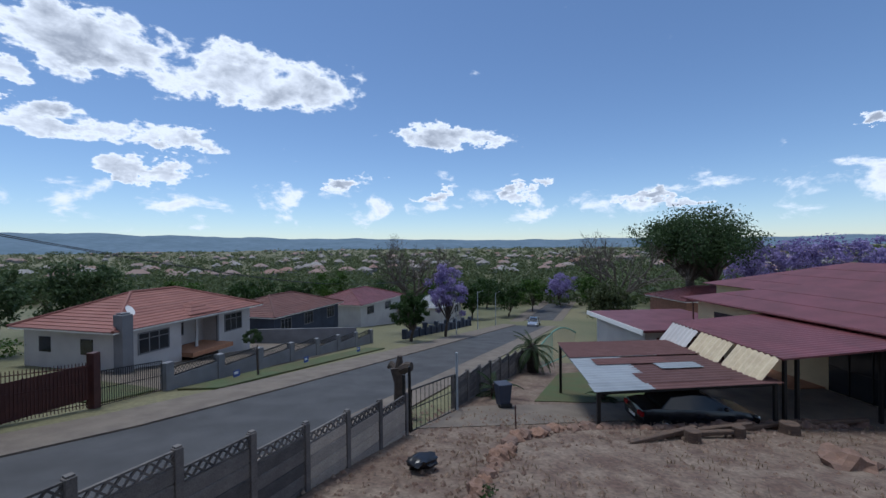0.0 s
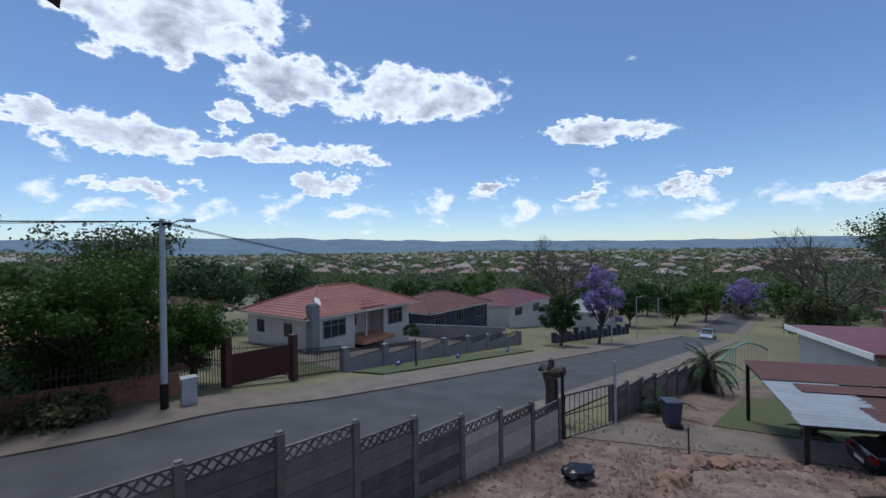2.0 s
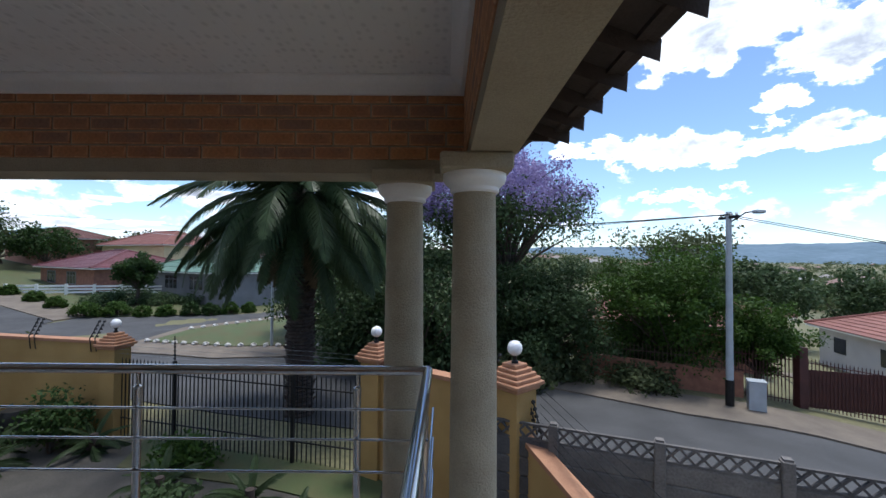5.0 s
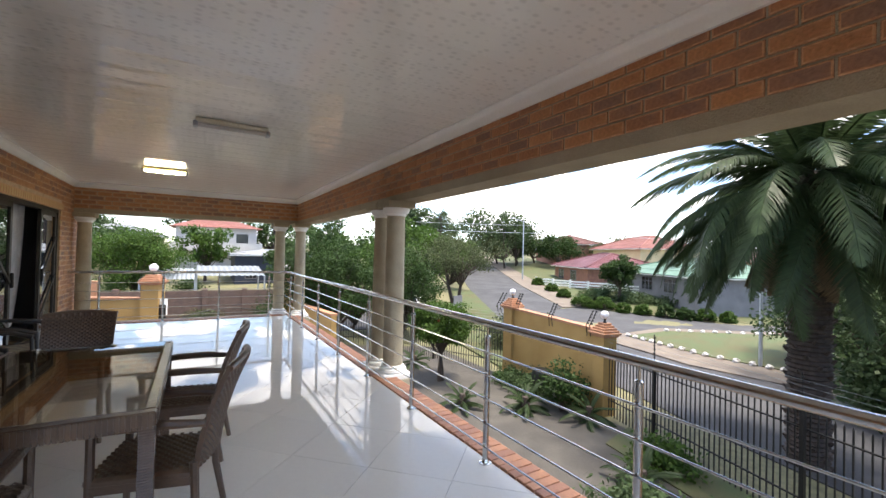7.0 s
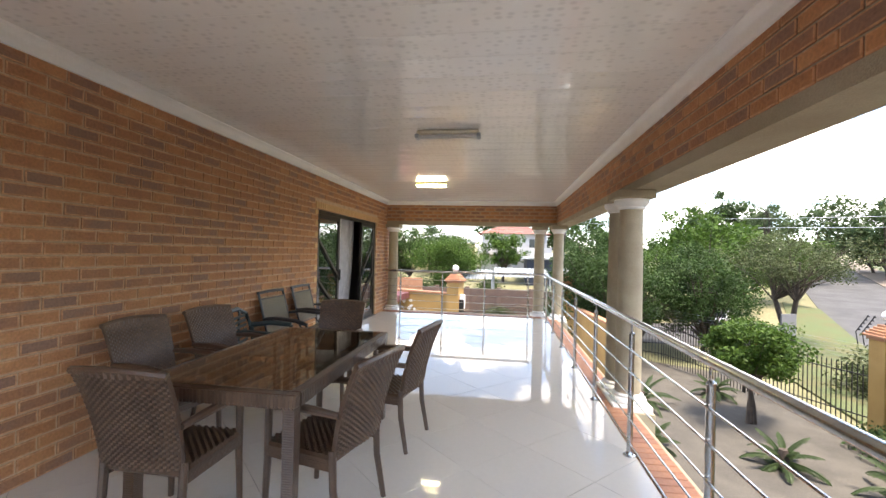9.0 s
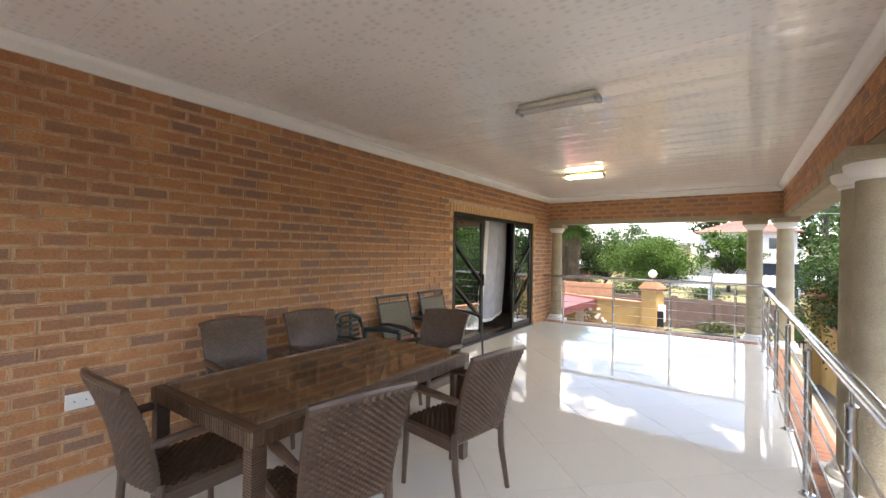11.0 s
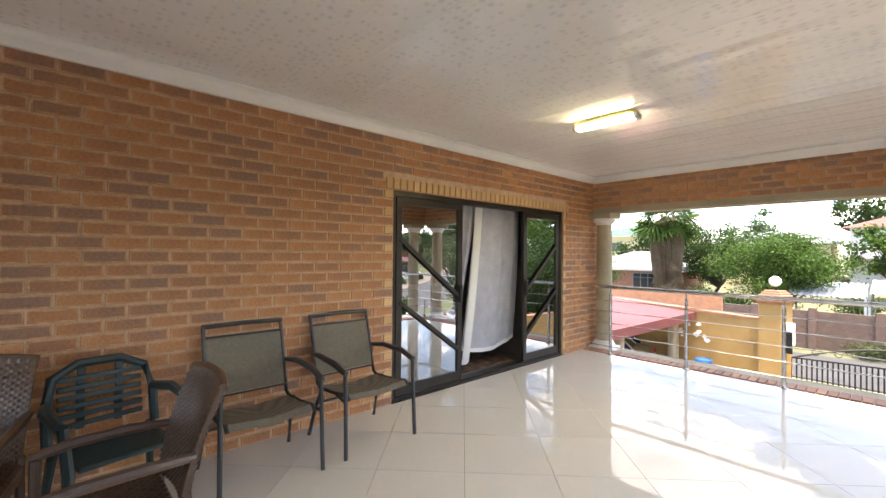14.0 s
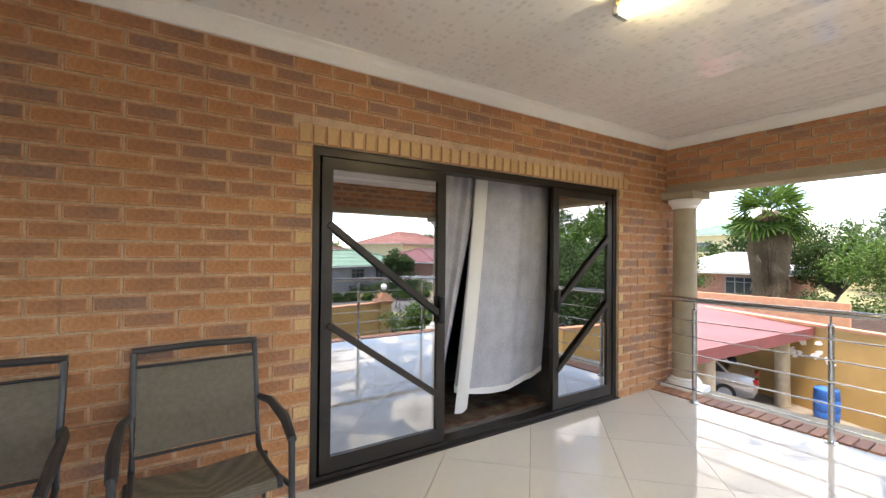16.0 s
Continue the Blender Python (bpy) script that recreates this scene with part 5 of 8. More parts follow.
def globe_pillar(x, y, g, top, w=0.5, ball=0.125, rz=0.0, first=[]):
    p = thing("gate_pillar", "ochre wall pillar with stepped terracotta cap and a white globe lamp", "pillar", at(x, y, g, rz), "globe-topped wall pillars")
    h = top - g
    part("shaft", Mesh().box(-w / 2, -w / 2, -0.3, w / 2, w / 2, h - 0.42, None, 0.01), YELLOW, p)
    for k, (ov, za, zb) in enumerate(((0.045, -0.42, -0.35), (0.1, -0.35, -0.28), (0.055, -0.28, -0.21), (0.005, -0.21, -0.14), (-0.05, -0.14, -0.07), (-0.105, -0.07, 0.0))):
        part("cap_step", Mesh().box(-w / 2 - ov, -w / 2 - ov, h + za, w / 2 + ov, w / 2 + ov, h + zb, None, 0.012), CAPPING, p)
    part("lamp_neck", Mesh().lathe([(0.06, h), (0.06, h + 0.03), (0.035, h + 0.05), (0.035, h + 0.12), (0.05, h + 0.14)], n=12), BLACK, p, "black lamp neck", True)
    n = 12
    part("globe", Mesh().lathe([(max(0.02, ball * math.sin(math.pi * (k + 0.3) / (n + 0.6))), h + 0.12 + ball - ball * math.cos(math.pi * (k + 0.3) / (n + 0.6))) for k in range(n + 1)], n=24), GLOBE, p, "white opal globe", True)
    return p


def spike_fence(p, q, h, label, gap=0.13, rails=(0.25, 0.85), material=None, stays=2, base=None):
    p, q = Vector(p), Vector(q)
    d = q - p
    L = d.length
    g = gz(*p) if base is None else base
    f = thing("fence", label, "fence", at(p.x, p.y, g, math.degrees(math.atan2(d.y, d.x))))
    material = material or BLACK
    slope = 0 if base is not None else (gz(*q) - g)
    n = int(L / gap)
    bar = Mesh().box(-0.011, -0.011, 0.05, 0.011, 0.011, h - 0.06).add([(-0.012, -0.012, h - 0.06), (0.012, -0.012, h - 0.06), (0.012, 0.012, h - 0.06), (-0.012, 0.012, h - 0.06), (0, 0, h)], [(0, 1, 4), (1, 2, 4), (2, 3, 4), (3, 0, 4)]).data("picket", material)
    for k in range(n + 1):
        piece("picket", bar, f, Matrix.Translation((L * k / n, 0, slope * k / n)))
    for r in rails:
        part("rail", Mesh().tube([(0, 0.02, h * r), (L, 0.02, h * r + slope)], 0.02, 5), material, f)
    for k in range(stays):
        s = L * (k + 0.6) / (stays + 0.2)
        zz = slope * s / L
        part("post", Mesh().box(s - 0.04, 0.03, -0.2 + zz, s + 0.04, 0.11, h + 0.05 + zz, None, 0.005), material, f)
        st = Mesh().tube([(s, 0.07, h + zz), (s + 0.02, 0.07, h + 0.7 + zz)], 0.014, 5)
        for m in range(6):
            st.lathe([(0.03, 0), (0.03, 0.03)], (s + 0.01, 0.07, h + 0.1 + 0.1 * m + zz), 6)
        part("electric_stay", st, material, f, "electric fence stay with insulators")
    for k in range(5 if stays else 0):
        part("wire", Mesh().tube([(0, 0.1, h + 0.13 + 0.11 * k), (L, 0.1, h + 0.13 + 0.11 * k + slope)], 0.0025, 3, False), GALV, f)
    return f

# ---- street side: precast fence ----
FX, FY = 6.01, -7.40


def fence_pt(s):
    return FX + ALONG[0] * s, FY + ALONG[1] * s


fence_rz = math.degrees(math.atan2(ALONG[1], ALONG[0]))
post_m = Mesh().box(-0.075, -0.075, -0.6, 0.075, 0.075, 1.9, None, 0.012).box(-0.055, -0.055, 1.9, 0.055, 0.055, 1.93).data("post", CONCRETE)
plank_m = Mesh().box(0.05, -0.028, 0.0, 1.45, 0.028, 0.288, None, 0.018).data("plank", CONCRETE)
plank_pale = Mesh().box(0.05, -0.028, 0.0, 1.45, 0.028, 0.288, None, 0.018).data("plank", CONCRETE_PALE)
lat = Mesh().box(0.05, -0.028, 0.0, 1.45, 0.028, 0.03).box(0.05, -0.028, 0.235, 1.45, 0.028, 0.27)
for k in range(7):
    for s in (-1, 1):
        m = Matrix.Translation((0.15 + k * 0.2, 0, 0.133)) @ Matrix.Rotation(s * 0.8, 4, "Y")
        lat.box(-0.145, -0.022 + 0.004 * s, -0.016, 0.145, 0.022 + 0.004 * s, 0.016, m)
lattice_m = lat.data("lattice_panel", CONCRETE)
pf = thing("precast_fence", "weathered grey precast concrete fence with lattice top panels", "fence", at(0, 0, 0))


TOPS = (-1.0, -1.0, -1.0, -1.0, -1.03, -1.27, -1.62, -2.0, -2.25, -2.48, -2.75)


def fence_top(k):
    if k <= 5:
        return TOPS[int(k) + 5]
    x, y = fence_pt(k * 1.5)
    return gz(x, y) + 1.45


def fence_run(ks):
    for k in ks:
        s = k * 1.5
        x, y = fence_pt(s)
        top = fence_top(k)
        piece("post", post_m, pf, at(x, y, top - 1.93, fence_rz))
        if k == ks[-1]:
            break
        z = min(top, fence_top(k + 1)) - 0.06 - 0.27
        for r in range(6):
            piece("plank", plank_pale if 2 <= k <= 4 else plank_m, pf, at(x, y, z - 0.297 * (r + 1) + 0.002, fence_rz + rng5.uniform(-0.25, 0.25)))
        piece("lattice_panel", lattice_m, pf, at(x, y, z, fence_rz))


rng5 = random.Random(5)
fence_run(list(range(-5, 6)))
fence_run([k + 7.5 for k in range(0, 9)])

# driveway gate
gx, gy = fence_pt(7.9)
gate = thing("driveway_gate", "rusty black steel driveway gate with thin bars, half open", "gate", at(gx, gy, gz(gx, gy), fence_rz - 4))
part("gate_frame", Mesh().tube([(0, 0, 0.05), (3.1, 0, -0.3), (3.1, 0, 1.15), (2.2, 0, 1.25), (0, 0, 1.45), (0, 0, 0.05)], 0.03, 6), BLACK, gate)
part("gate_rail", Mesh().tube([(0, 0, 0.8), (3.1, 0, 0.5)], 0.02, 5), BLACK, gate)
for k in range(10):
    s = 0.28 * (k + 1)
    part("gate_bar", Mesh().tube([(s, 0, 0.02 - s * 0.1), (s, 0, 1.42 - s * 0.09)], 0.012, 5), BLACK, gate)
for s, h in ((-0.12, 2.3), (-0.45, 2.1), (3.25, 2.0)):
    part("gate_post", Mesh().box(s - 0.04, -0.04, -0.6, s + 0.04, 0.04, h, None, 0.006), BLACK if s < 3 else GALV, gate)

# tree stump on the verge beyond the gate
sx, sy = fence_pt(9.4)
sx, sy = sx + 1.3, sy - 0.5
stp = thing("tree_stump", "pollarded dead tree stump on the verge", "stump", at(sx, sy, gz(sx, sy)))
tkm = Mesh().tube([(0, 0, -0.3), (0.02, 0, 0.5), (0, 0.05, 1.3), (0.1, 0, 1.9)], [0.34, 0.24, 0.22, 0.28], 10)
tkm.tube([(0.05, 0, 1.75), (-0.35, 0.25, 2.0), (-0.5, 0.3, 2.02)], [0.2, 0.2, 0.17], 8).tube([(0.05, 0, 1.7), (0.4, -0.3, 1.95), (0.55, -0.5, 1.75)], [0.16, 0.12, 0.07], 7).tube([(0.05, 0, 1.8), (0, 0, 2.35)], [0.18, 0.1], 7)
part("trunk", tkm, BARK, stp, "", True)

# ---- neighbour's yard ----
yard = strip("ground_yard", [(6.2, -5.4), fence_pt(4), fence_pt(8), fence_pt(12), fence_pt(26)], [(-14, 0), (-15, -6), (-17, -12), (-20, -16), (-26, -30)], SOIL, "bare reddish soil with dry grass and stones", 0.035, 8)
strip("pavement_drive", [fence_pt(8.2), (-0.8, -16.2), (-4, -17.3), (-12, -19.4), (-18, -23)], [fence_pt(11.2), (-0.2, -18.8), (-3.4, -19.6), (-11, -22.0), (-17, -25.5)], PAVE, "dusty concrete driveway", 0.06, 6)
strip("ground_lawn", [(-1.8, -19.8), (-4, -20.1), (-9, -21.6)], [(-4.2, -26.8), (-6, -28), (-12, -30)], GRASS, "dry green lawn behind the carport", 0.065, 6)
# raised bed edged with rough stones
bed_line = [(1.1, -9.4), (0.75, -10.8), (0.2, -12.6), (-0.4, -14.3), (-1.6, -15.3), (-3.2, -15.9), (-5.6, -16.4), (-8.6, -17.2), (-12.0, -18.0), (-15, -18.6)]
bed_line = [(0.85 + (x - 0.85) * 0.92, -0.58 + (y + 0.58) * 0.92) for x, y in bed_line]
bed = Mesh()
inner = [(x - 1.2 - 0.35 * i, y + 5.5) for i, (x, y) in enumerate(bed_line)]
vs = []
for (x, y), (x2, y2) in zip(bed_line, inner):
    for k in range(25):
        u = k / 24
        px, py = x + (x2 - x) * u, y + (y2 - y) * u
        vs.append((px, py, gz(px, py) + 0.55 + 0.08 * u + 0.08 * noise.noise((px, py, 0)) + 0.03 * noise.noise((px * 3.1, py * 3.1, 4))))
bed.add(vs, [(i * 25 + k, i * 25 + k + 1, i * 25 + k + 26, i * 25 + k + 25) for i in range(len(bed_line) - 1) for k in range(24)])
setting("ground_terrace", bed, SOIL, "raised terrace of stony dry soil", "ground", True)


def rock(rg, r):
    bm = bmesh.new()
    bmesh.ops.create_icosphere(bm, subdivisions=3 if r > 0.3 else 2, radius=r)
    o = Vector((rg.uniform(0, 50), rg.uniform(0, 50), 0))
    for q in bm.verts:
        q.co *= 0.8 + 0.45 * noise.noise(q.co * (1.6 / r) + o) + 0.12 * noise.noise(q.co * (5 / r) + o)
        q.co.z *= 0.72
    bm.verts.index_update()
    me = Mesh().add([q.co.copy() for q in bm.verts], [[q.index for q in f.verts] for f in bm.faces])
    bm.free()
    return me


rocks = [rock(rng5, r).data("stone", STONE) for r in (0.25, 0.3, 0.22, 0.36)]
border = thing("stone_border", "low dry-stone border of rough red rocks", "stone border", at(0, 0, 0))
for (ax, ay), (bx_, by_) in zip(bed_line, bed_line[1:]):
    n = max(2, int(math.hypot(bx_ - ax, by_ - ay) / 0.28))
    for k in range(n):
        u = k / n
        for row in (0, 1, 2):
            x, y = ax + (bx_ - ax) * u + rng5.uniform(-0.08, 0.08), ay + (by_ - ay) * u + rng5.uniform(-0.08, 0.08)
            piece("stone", rocks[rng5.randrange(4)], border, pose(x, y, gz(x, y) + 0.12 + 0.2 * row, rng5.uniform(0, 40), rng5.uniform(0, 40), rng5.uniform(0, 360)))
gr = Mesh()
for k in range(7000):
    x, y = rng5.uniform(-13, 5.5), rng5.uniform(-18, -7)
    r = 0.014 + 0.075 * rng5.random() ** 3
    zz = gz(x, y) + (0.57 if x < 0.2 - (y + 12) * -0.3 and y > -14 + 0.2 * x else 0.05)
    gr.add([(x + r, y, zz), (x, y + r, zz), (x - r, y, zz), (x, y - r * 0.7, zz), (x, y, zz + r)], [(0, 1, 4), (1, 2, 4), (2, 3, 4), (3, 0, 4)])
tagged(part("loose_stones", gr, RUBBLE, None, "small loose stones scattered on the soil"), "", "stones", "", "stuff")
for k, (x, y, r) in enumerate(((-5.82, -14.0, 0.24), (-7.6, -14.7, 0.2), (-9.75, -15.55, 0.3))):
    lg = thing("log", "short sawn log standing on the terrace", "log", at(x, y, gz(x, y) + 0.56), "sawn logs")
    part("bark", Mesh().lathe([(r * 1.1, -0.05), (r, 0.1), (r * 0.97, 0.34), (r * 0.9, 0.36)], n=11), WOOD_OLD, lg)
for k, (x, y, rz, L) in enumerate(((-5.0, -14.1, 206, 2.8), (-6.6, -14.8, 196, 3.6), (-9.2, -15.9, 197, 3.0), (-12.2, -16.8, 190, 2.6), (-6.2, -14.5, 188, 2.4))):
    pl = thing("timber_beam", "old weathered timber lying on the terrace edge", "timber", at(x, y, gz(x, y) + 0.68 + 0.05 * (k % 2), rz), "old timbers")
    part("timber", Mesh().box(-L / 2, -0.09, -0.06, L / 2, 0.09, 0.06, None, 0.015), WOOD_OLD, pl)
boulder = part("boulder", rock(rng5, 0.8), STONE, None, "large reddish rock on the terrace")
tagged(boulder, "", "rock")
boulder.matrix_basis = pose(-9.3, -12.9, gz(-9.3, -12.9) + 0.5, 0, 0, 30)
# rubbish bag, bin
bagm = rock(random.Random(9), 0.42)
bag = part("rubbish_bag", bagm, BAG, None, "black plastic rubbish bag lying on the soil", True)
tagged(bag, "", "rubbish bag")
bag.matrix_basis = at(2.35, -11.7, gz(2.35, -11.7) + 0.28, 40) @ Matrix.Diagonal((1.25, 0.95, 0.7, 1))
bn = thing("wheelie_bin", "dark blue plastic wheelie bin by the fence", "bin", at(-0.3, -18.6, gz(-0.3, -18.6) + 0.04, 20))
part("body", Mesh().add([(sx * w, sy * w, z) for z, w in ((0.08, 0.22), (0.95, 0.29)) for sx, sy in ((-1, -1), (1, -1), (1, 1), (-1, 1))], [(0, 3, 2, 1), (4, 5, 6, 7), (0, 1, 5, 4), (1, 2, 6, 5), (2, 3, 7, 6), (3, 0, 4, 7)]), HWALL_NAVY, bn)
part("lid", Mesh().box(-0.31, -0.33, 0.95, 0.31, 0.31, 1.02, None, 0.02), HWALL_NAVY, bn)
part("wheel", Mesh().tube([(-0.28, 0.24, 0.1), (0.28, 0.24, 0.1)], 0.1, 12), RUBBER, bn)
# short marker pipe
mk = part("steel_stake", Mesh().tube([(0, 0, -0.2), (0.02, 0, 0.95)], 0.03, 6), RUST, None, "rusty steel stake in the ground")
tagged(mk, "", "stake")
mk.matrix_basis = at(-0.55, -15.5, gz(-0.55, -15.5))

# carport of patched sheets
cpz = -2.75
cp = thing("carport", "open steel carport roofed with patched rusty and zinc sheets", "carport", at(0, 0, 0))
CPA, CPB, CPC, CPD = Vector((-3.3, -15.1, -2.88)), Vector((-9.8, -16.3, -2.88)), Vector((-9.2, -22.5, -2.86)), Vector((-3.35, -21.7, -2.86))
for p in (CPA, CPB, CPC, CPD):
    part("post", Mesh().box(p.x - 0.06, p.y - 0.06, gz(p.x, p.y) - 0.2, p.x + 0.06, p.y + 0.06, p.z - 0.02, None, 0.006), BLACK, cp)
for p, q in ((CPA, CPB), (CPB, CPC), (CPC, CPD), (CPD, CPA)):
    part("beam", Mesh().tube([p - Vector((0, 0, 0.06)), q - Vector((0, 0, 0.06))], 0.05, 6), BLACK, cp)


def sheet(p, q, r, s, waves, amp):
    """A corrugated sheet p-q-r-s with its ribs running from p-q to s-r."""
    me = Mesh()
    n = waves * 4
    vs = []
    for i in range(n + 1):
        u = i / n
        o = Vector((0, 0, amp * math.sin(2 * math.pi * waves * u)))
        vs += [Vector(p).lerp(Vector(q), u) + o, Vector(s).lerp(Vector(r), u) + o]
    me.add(vs, [(2 * i, 2 * i + 2, 2 * i + 3, 2 * i + 1) for i in range(n)])
    return me


def cpt(u, v, dz=0.0):
    return CPA.lerp(CPB, u).lerp(CPD.lerp(CPC, u), v) + Vector((0, 0, 0.03 + dz))


for k, (u0, u1, v0, v1, m, dz) in enumerate(((-0.02, 1.02, 0.6, 1.03, RUST, 0.06), (-0.02, 0.35, 0.1, 0.64, ZINC, 0.02), (0.33, 1.03, 0.08, 0.62, RUST, 0.0), (0.12, 0.62, 0.42, 0.56, RUST, 0.06), (0.28, 0.8, 0.06, 0.24, RUST, 0.04), (0.5, 0.78, 0.3, 0.42, ZINC, 0.05), (-0.03, 0.3, -0.03, 0.1, ZINC, 0.03), (0.3, 1.03, -0.03, 0.1, RUST, 0.02))):
    part("roof_sheet", sheet(cpt(u0, v0, dz), cpt(u0, v1, dz), cpt(u1, v1, dz), cpt(u1, v0, dz), max(3, int((v1 - v0) * 24)), 0.016), m, cp, "rusty sheet" if m is RUST else "pale zinc sheet")
car("parked_car", -7.35, -17.3, 183, CAR_BLACK, "black saloon car parked under the carport", base=gz(-7.35, -17.3) + 0.07)

# main house of the neighbour: local x runs along its eaves, local y into the house
NH = thing("neighbour_house", "cream single-storey house with wide dark red sheet roofs", "house", at(-13.3, -30.3, -4.5, 98.9))
part("wall", Mesh().box(0.6, 0.7, -2.5, 18, 8.4, 3.0), HWALL_CREAM, NH)
part("wall", Mesh().box(-4.8, 6.2, -4.0, 12.4, 17.4, 3.35), HWALL_CREAM, NH)
part("roof", hip_roof(Mesh(), 0, 0, 19, 9, 3.0, 1.15, 1.4, 0.015), ROOF_RED, NH)
part("roof", hip_roof(Mesh(), -5.5, 5.5, 13, 18, 3.36, 1.85, 1.4, 0.015), ROOF_RED, NH, "higher red sheet roof behind")
part("gutter", Mesh().tube([(-0.05, -0.06, 2.96), (19.05, -0.06, 2.96)], 0.06, 6), ROOF_RED, NH, "maroon gutter")
part("downpipe", Mesh().tube([(0.25, 0.1, 2.9), (0.25, 0.6, 2.6), (0.25, 0.62, -1.0)], 0.05, 6), GATE_RED, NH)
# lean-to patio roof, its outer edge low
PA, PB, PC, PD = Vector((6.3, -4.9, 2.55)), Vector((13.4, -5.4, 2.5)), Vector((13.4, 1.0, 2.86)), Vector((6.0, 1.6, 2.86))
pr = sheet(PA, PB, PC, PD, 26, 0.012)
pr.add([PA, PB, PC, PD, PA - Vector((0, 0, 0.07)), PB - Vector((0, 0, 0.07)), PC - Vector((0, 0, 0.07)), PD - Vector((0, 0, 0.07))], [(7, 6, 5, 4), (0, 4, 5, 1), (1, 5, 6, 2), (3, 7, 4, 0)])
part("patio_roof", pr, ROOF_RED, NH, "sagging red sheet patio roof")
for px, py in ((6.6, -4.2), (12.9, -4.9), (12.9, -4.4), (12.9, -1.0)):
    part("post", Mesh().box(px - 0.06, py - 0.06, -1.2, px + 0.06, py + 0.06, 2.5, None, 0.01), BLACK, NH)
for k in range(3):
    a = PA.lerp(PB, 0.02 + 0.33 * k) + Vector((0, -0.02, -0.04))
    b = PA.lerp(PB, 0.32 + 0.33 * k) + Vector((0, -0.02, -0.04))
    lean = Vector((-0.1, -0.75, -0.95))
    part("fibre_sheet", sheet(a, b, b + lean, a + lean, 7, 0.035), POLYC if k else HWALL, NH, "cream corrugated sheet hung from the patio roof")
window_on(NH, 2.2, 3.8, 1.1, 2.2, 0.7, BLACK, 3)
window_on(NH, 6.4, 7.4, 0.9, 2.1, 0.7, GATE_RED, 3)
part("step", Mesh().box(4.5, -1.0, -1.5, 9.2, 0.69, -0.15), CAPPING, NH, "low red step along the wall")
for k in range(7):
    gdn = part("glazed_door", Mesh().box(9.4 + k * 0.95, 0.64, -0.2, 10.3 + k * 0.95, 0.697, 2.2, None, 0.01), DARKGLASS, NH, "dark glazed patio door")
    part("door_frame", Mesh().box(10.3 + k * 0.95, 0.6, -0.2, 10.35 + k * 0.95, 0.7, 2.3).box(9.4 + k * 0.95, 0.62, 0.9, 10.3 + k * 0.95, 0.64, 0.95), BLACK, gdn)
setting("pavement_patio", Mesh().box(4.5, -6.5, -2.4, 18, 0.6, -0.2, at(-13.3, -30.3, -4.5, 98.9)), PAVE, "grey concrete patio floor beside the neighbour's house", "pavement")
OB = thing("outbuilding", "low white outbuilding with a flat red sheet roof", "outbuilding", at(-8.1, -33.6, -5.9, 98.9))
part("wall", Mesh().box(0.3, 0.3, -2, 6.9, 6.8, 2.7), HWALL, OB)
part("roof", Mesh().box(-0.2, -0.2, 2.72, 7.5, 7.3, 2.88, None, 0.02), ROOF_RED, OB, "flat red sheet roof")
part("fascia", Mesh().box(-0.25, -0.26, 2.6, 7.55, -0.205, 2.9), WHITE, OB, "white fascia board")
gd = thing("garage_door", "maroon roller garage door", "garage door", at(-8.1, -33.6, -5.9, 98.9))
part("panel", Mesh().box(6.904, 1.0, 0, 6.96, 6.2, 2.3, None, 0.01), GATE_RED, gd)

# pale green arched gate
ga = thing("garden_gate", "pale green arched metal gate between the yards", "gate", at(-3.4, -28.6, gz(-3.4, -28.6), 233))
arc = [(5.6 * k / 12, 0, 1.5 + 0.75 * math.sin(math.pi * k / 12)) for k in range(13)]
part("arch", Mesh().tube(arc, 0.05, 6), GREENPAINT, ga)
part("bottom_rail", Mesh().tube([(0, 0, 0.1), (5.6, 0, 0.1)], 0.04, 6), GREENPAINT, ga)
for k in range(1, 34):
    s = 5.6 * k / 34
    part("bar", Mesh().tube([(s, 0, 0.1), (s, 0, 1.5 + 0.72 * math.sin(math.pi * s / 5.6))], 0.016, 4), GREENPAINT if k < 12 else POLYC, ga)
feather_palm(-2.7, -27.0, 1.5, 0.28, 1.9, 30, "short cycad-like palm by the garden gate", 31, width=0.3, leaflets=26, dry=4)
feather_palm(0.0, -20.2, 0.3, 0.16, 1.5, 16, "young palm by the fence", 32, width=0.28, leaflets=24, dry=0)
feather_palm(7.0, -9.2, 0.2, 0.12, 1.0, 12, "small green palm on the verge behind the fence", 33, width=0.24, leaflets=22, dry=0)
feather_palm(-5.2, -21.0, 0.1, 0.15, 0.9, 20, "spiky low palm on the lawn", 34, width=0.15, leaflets=20, dry=0)
bush(8.6, -6.0, 1.0, 0.9, LEAF_BRIGHT, "bright green shrub on the verge behind the fence", 3)
bush(0.7, -9.6, 0.35, 0.5, LEAF, "small weed on the terrace", 4, 30, 0.05, gz(0, -9.6) + 0.3)

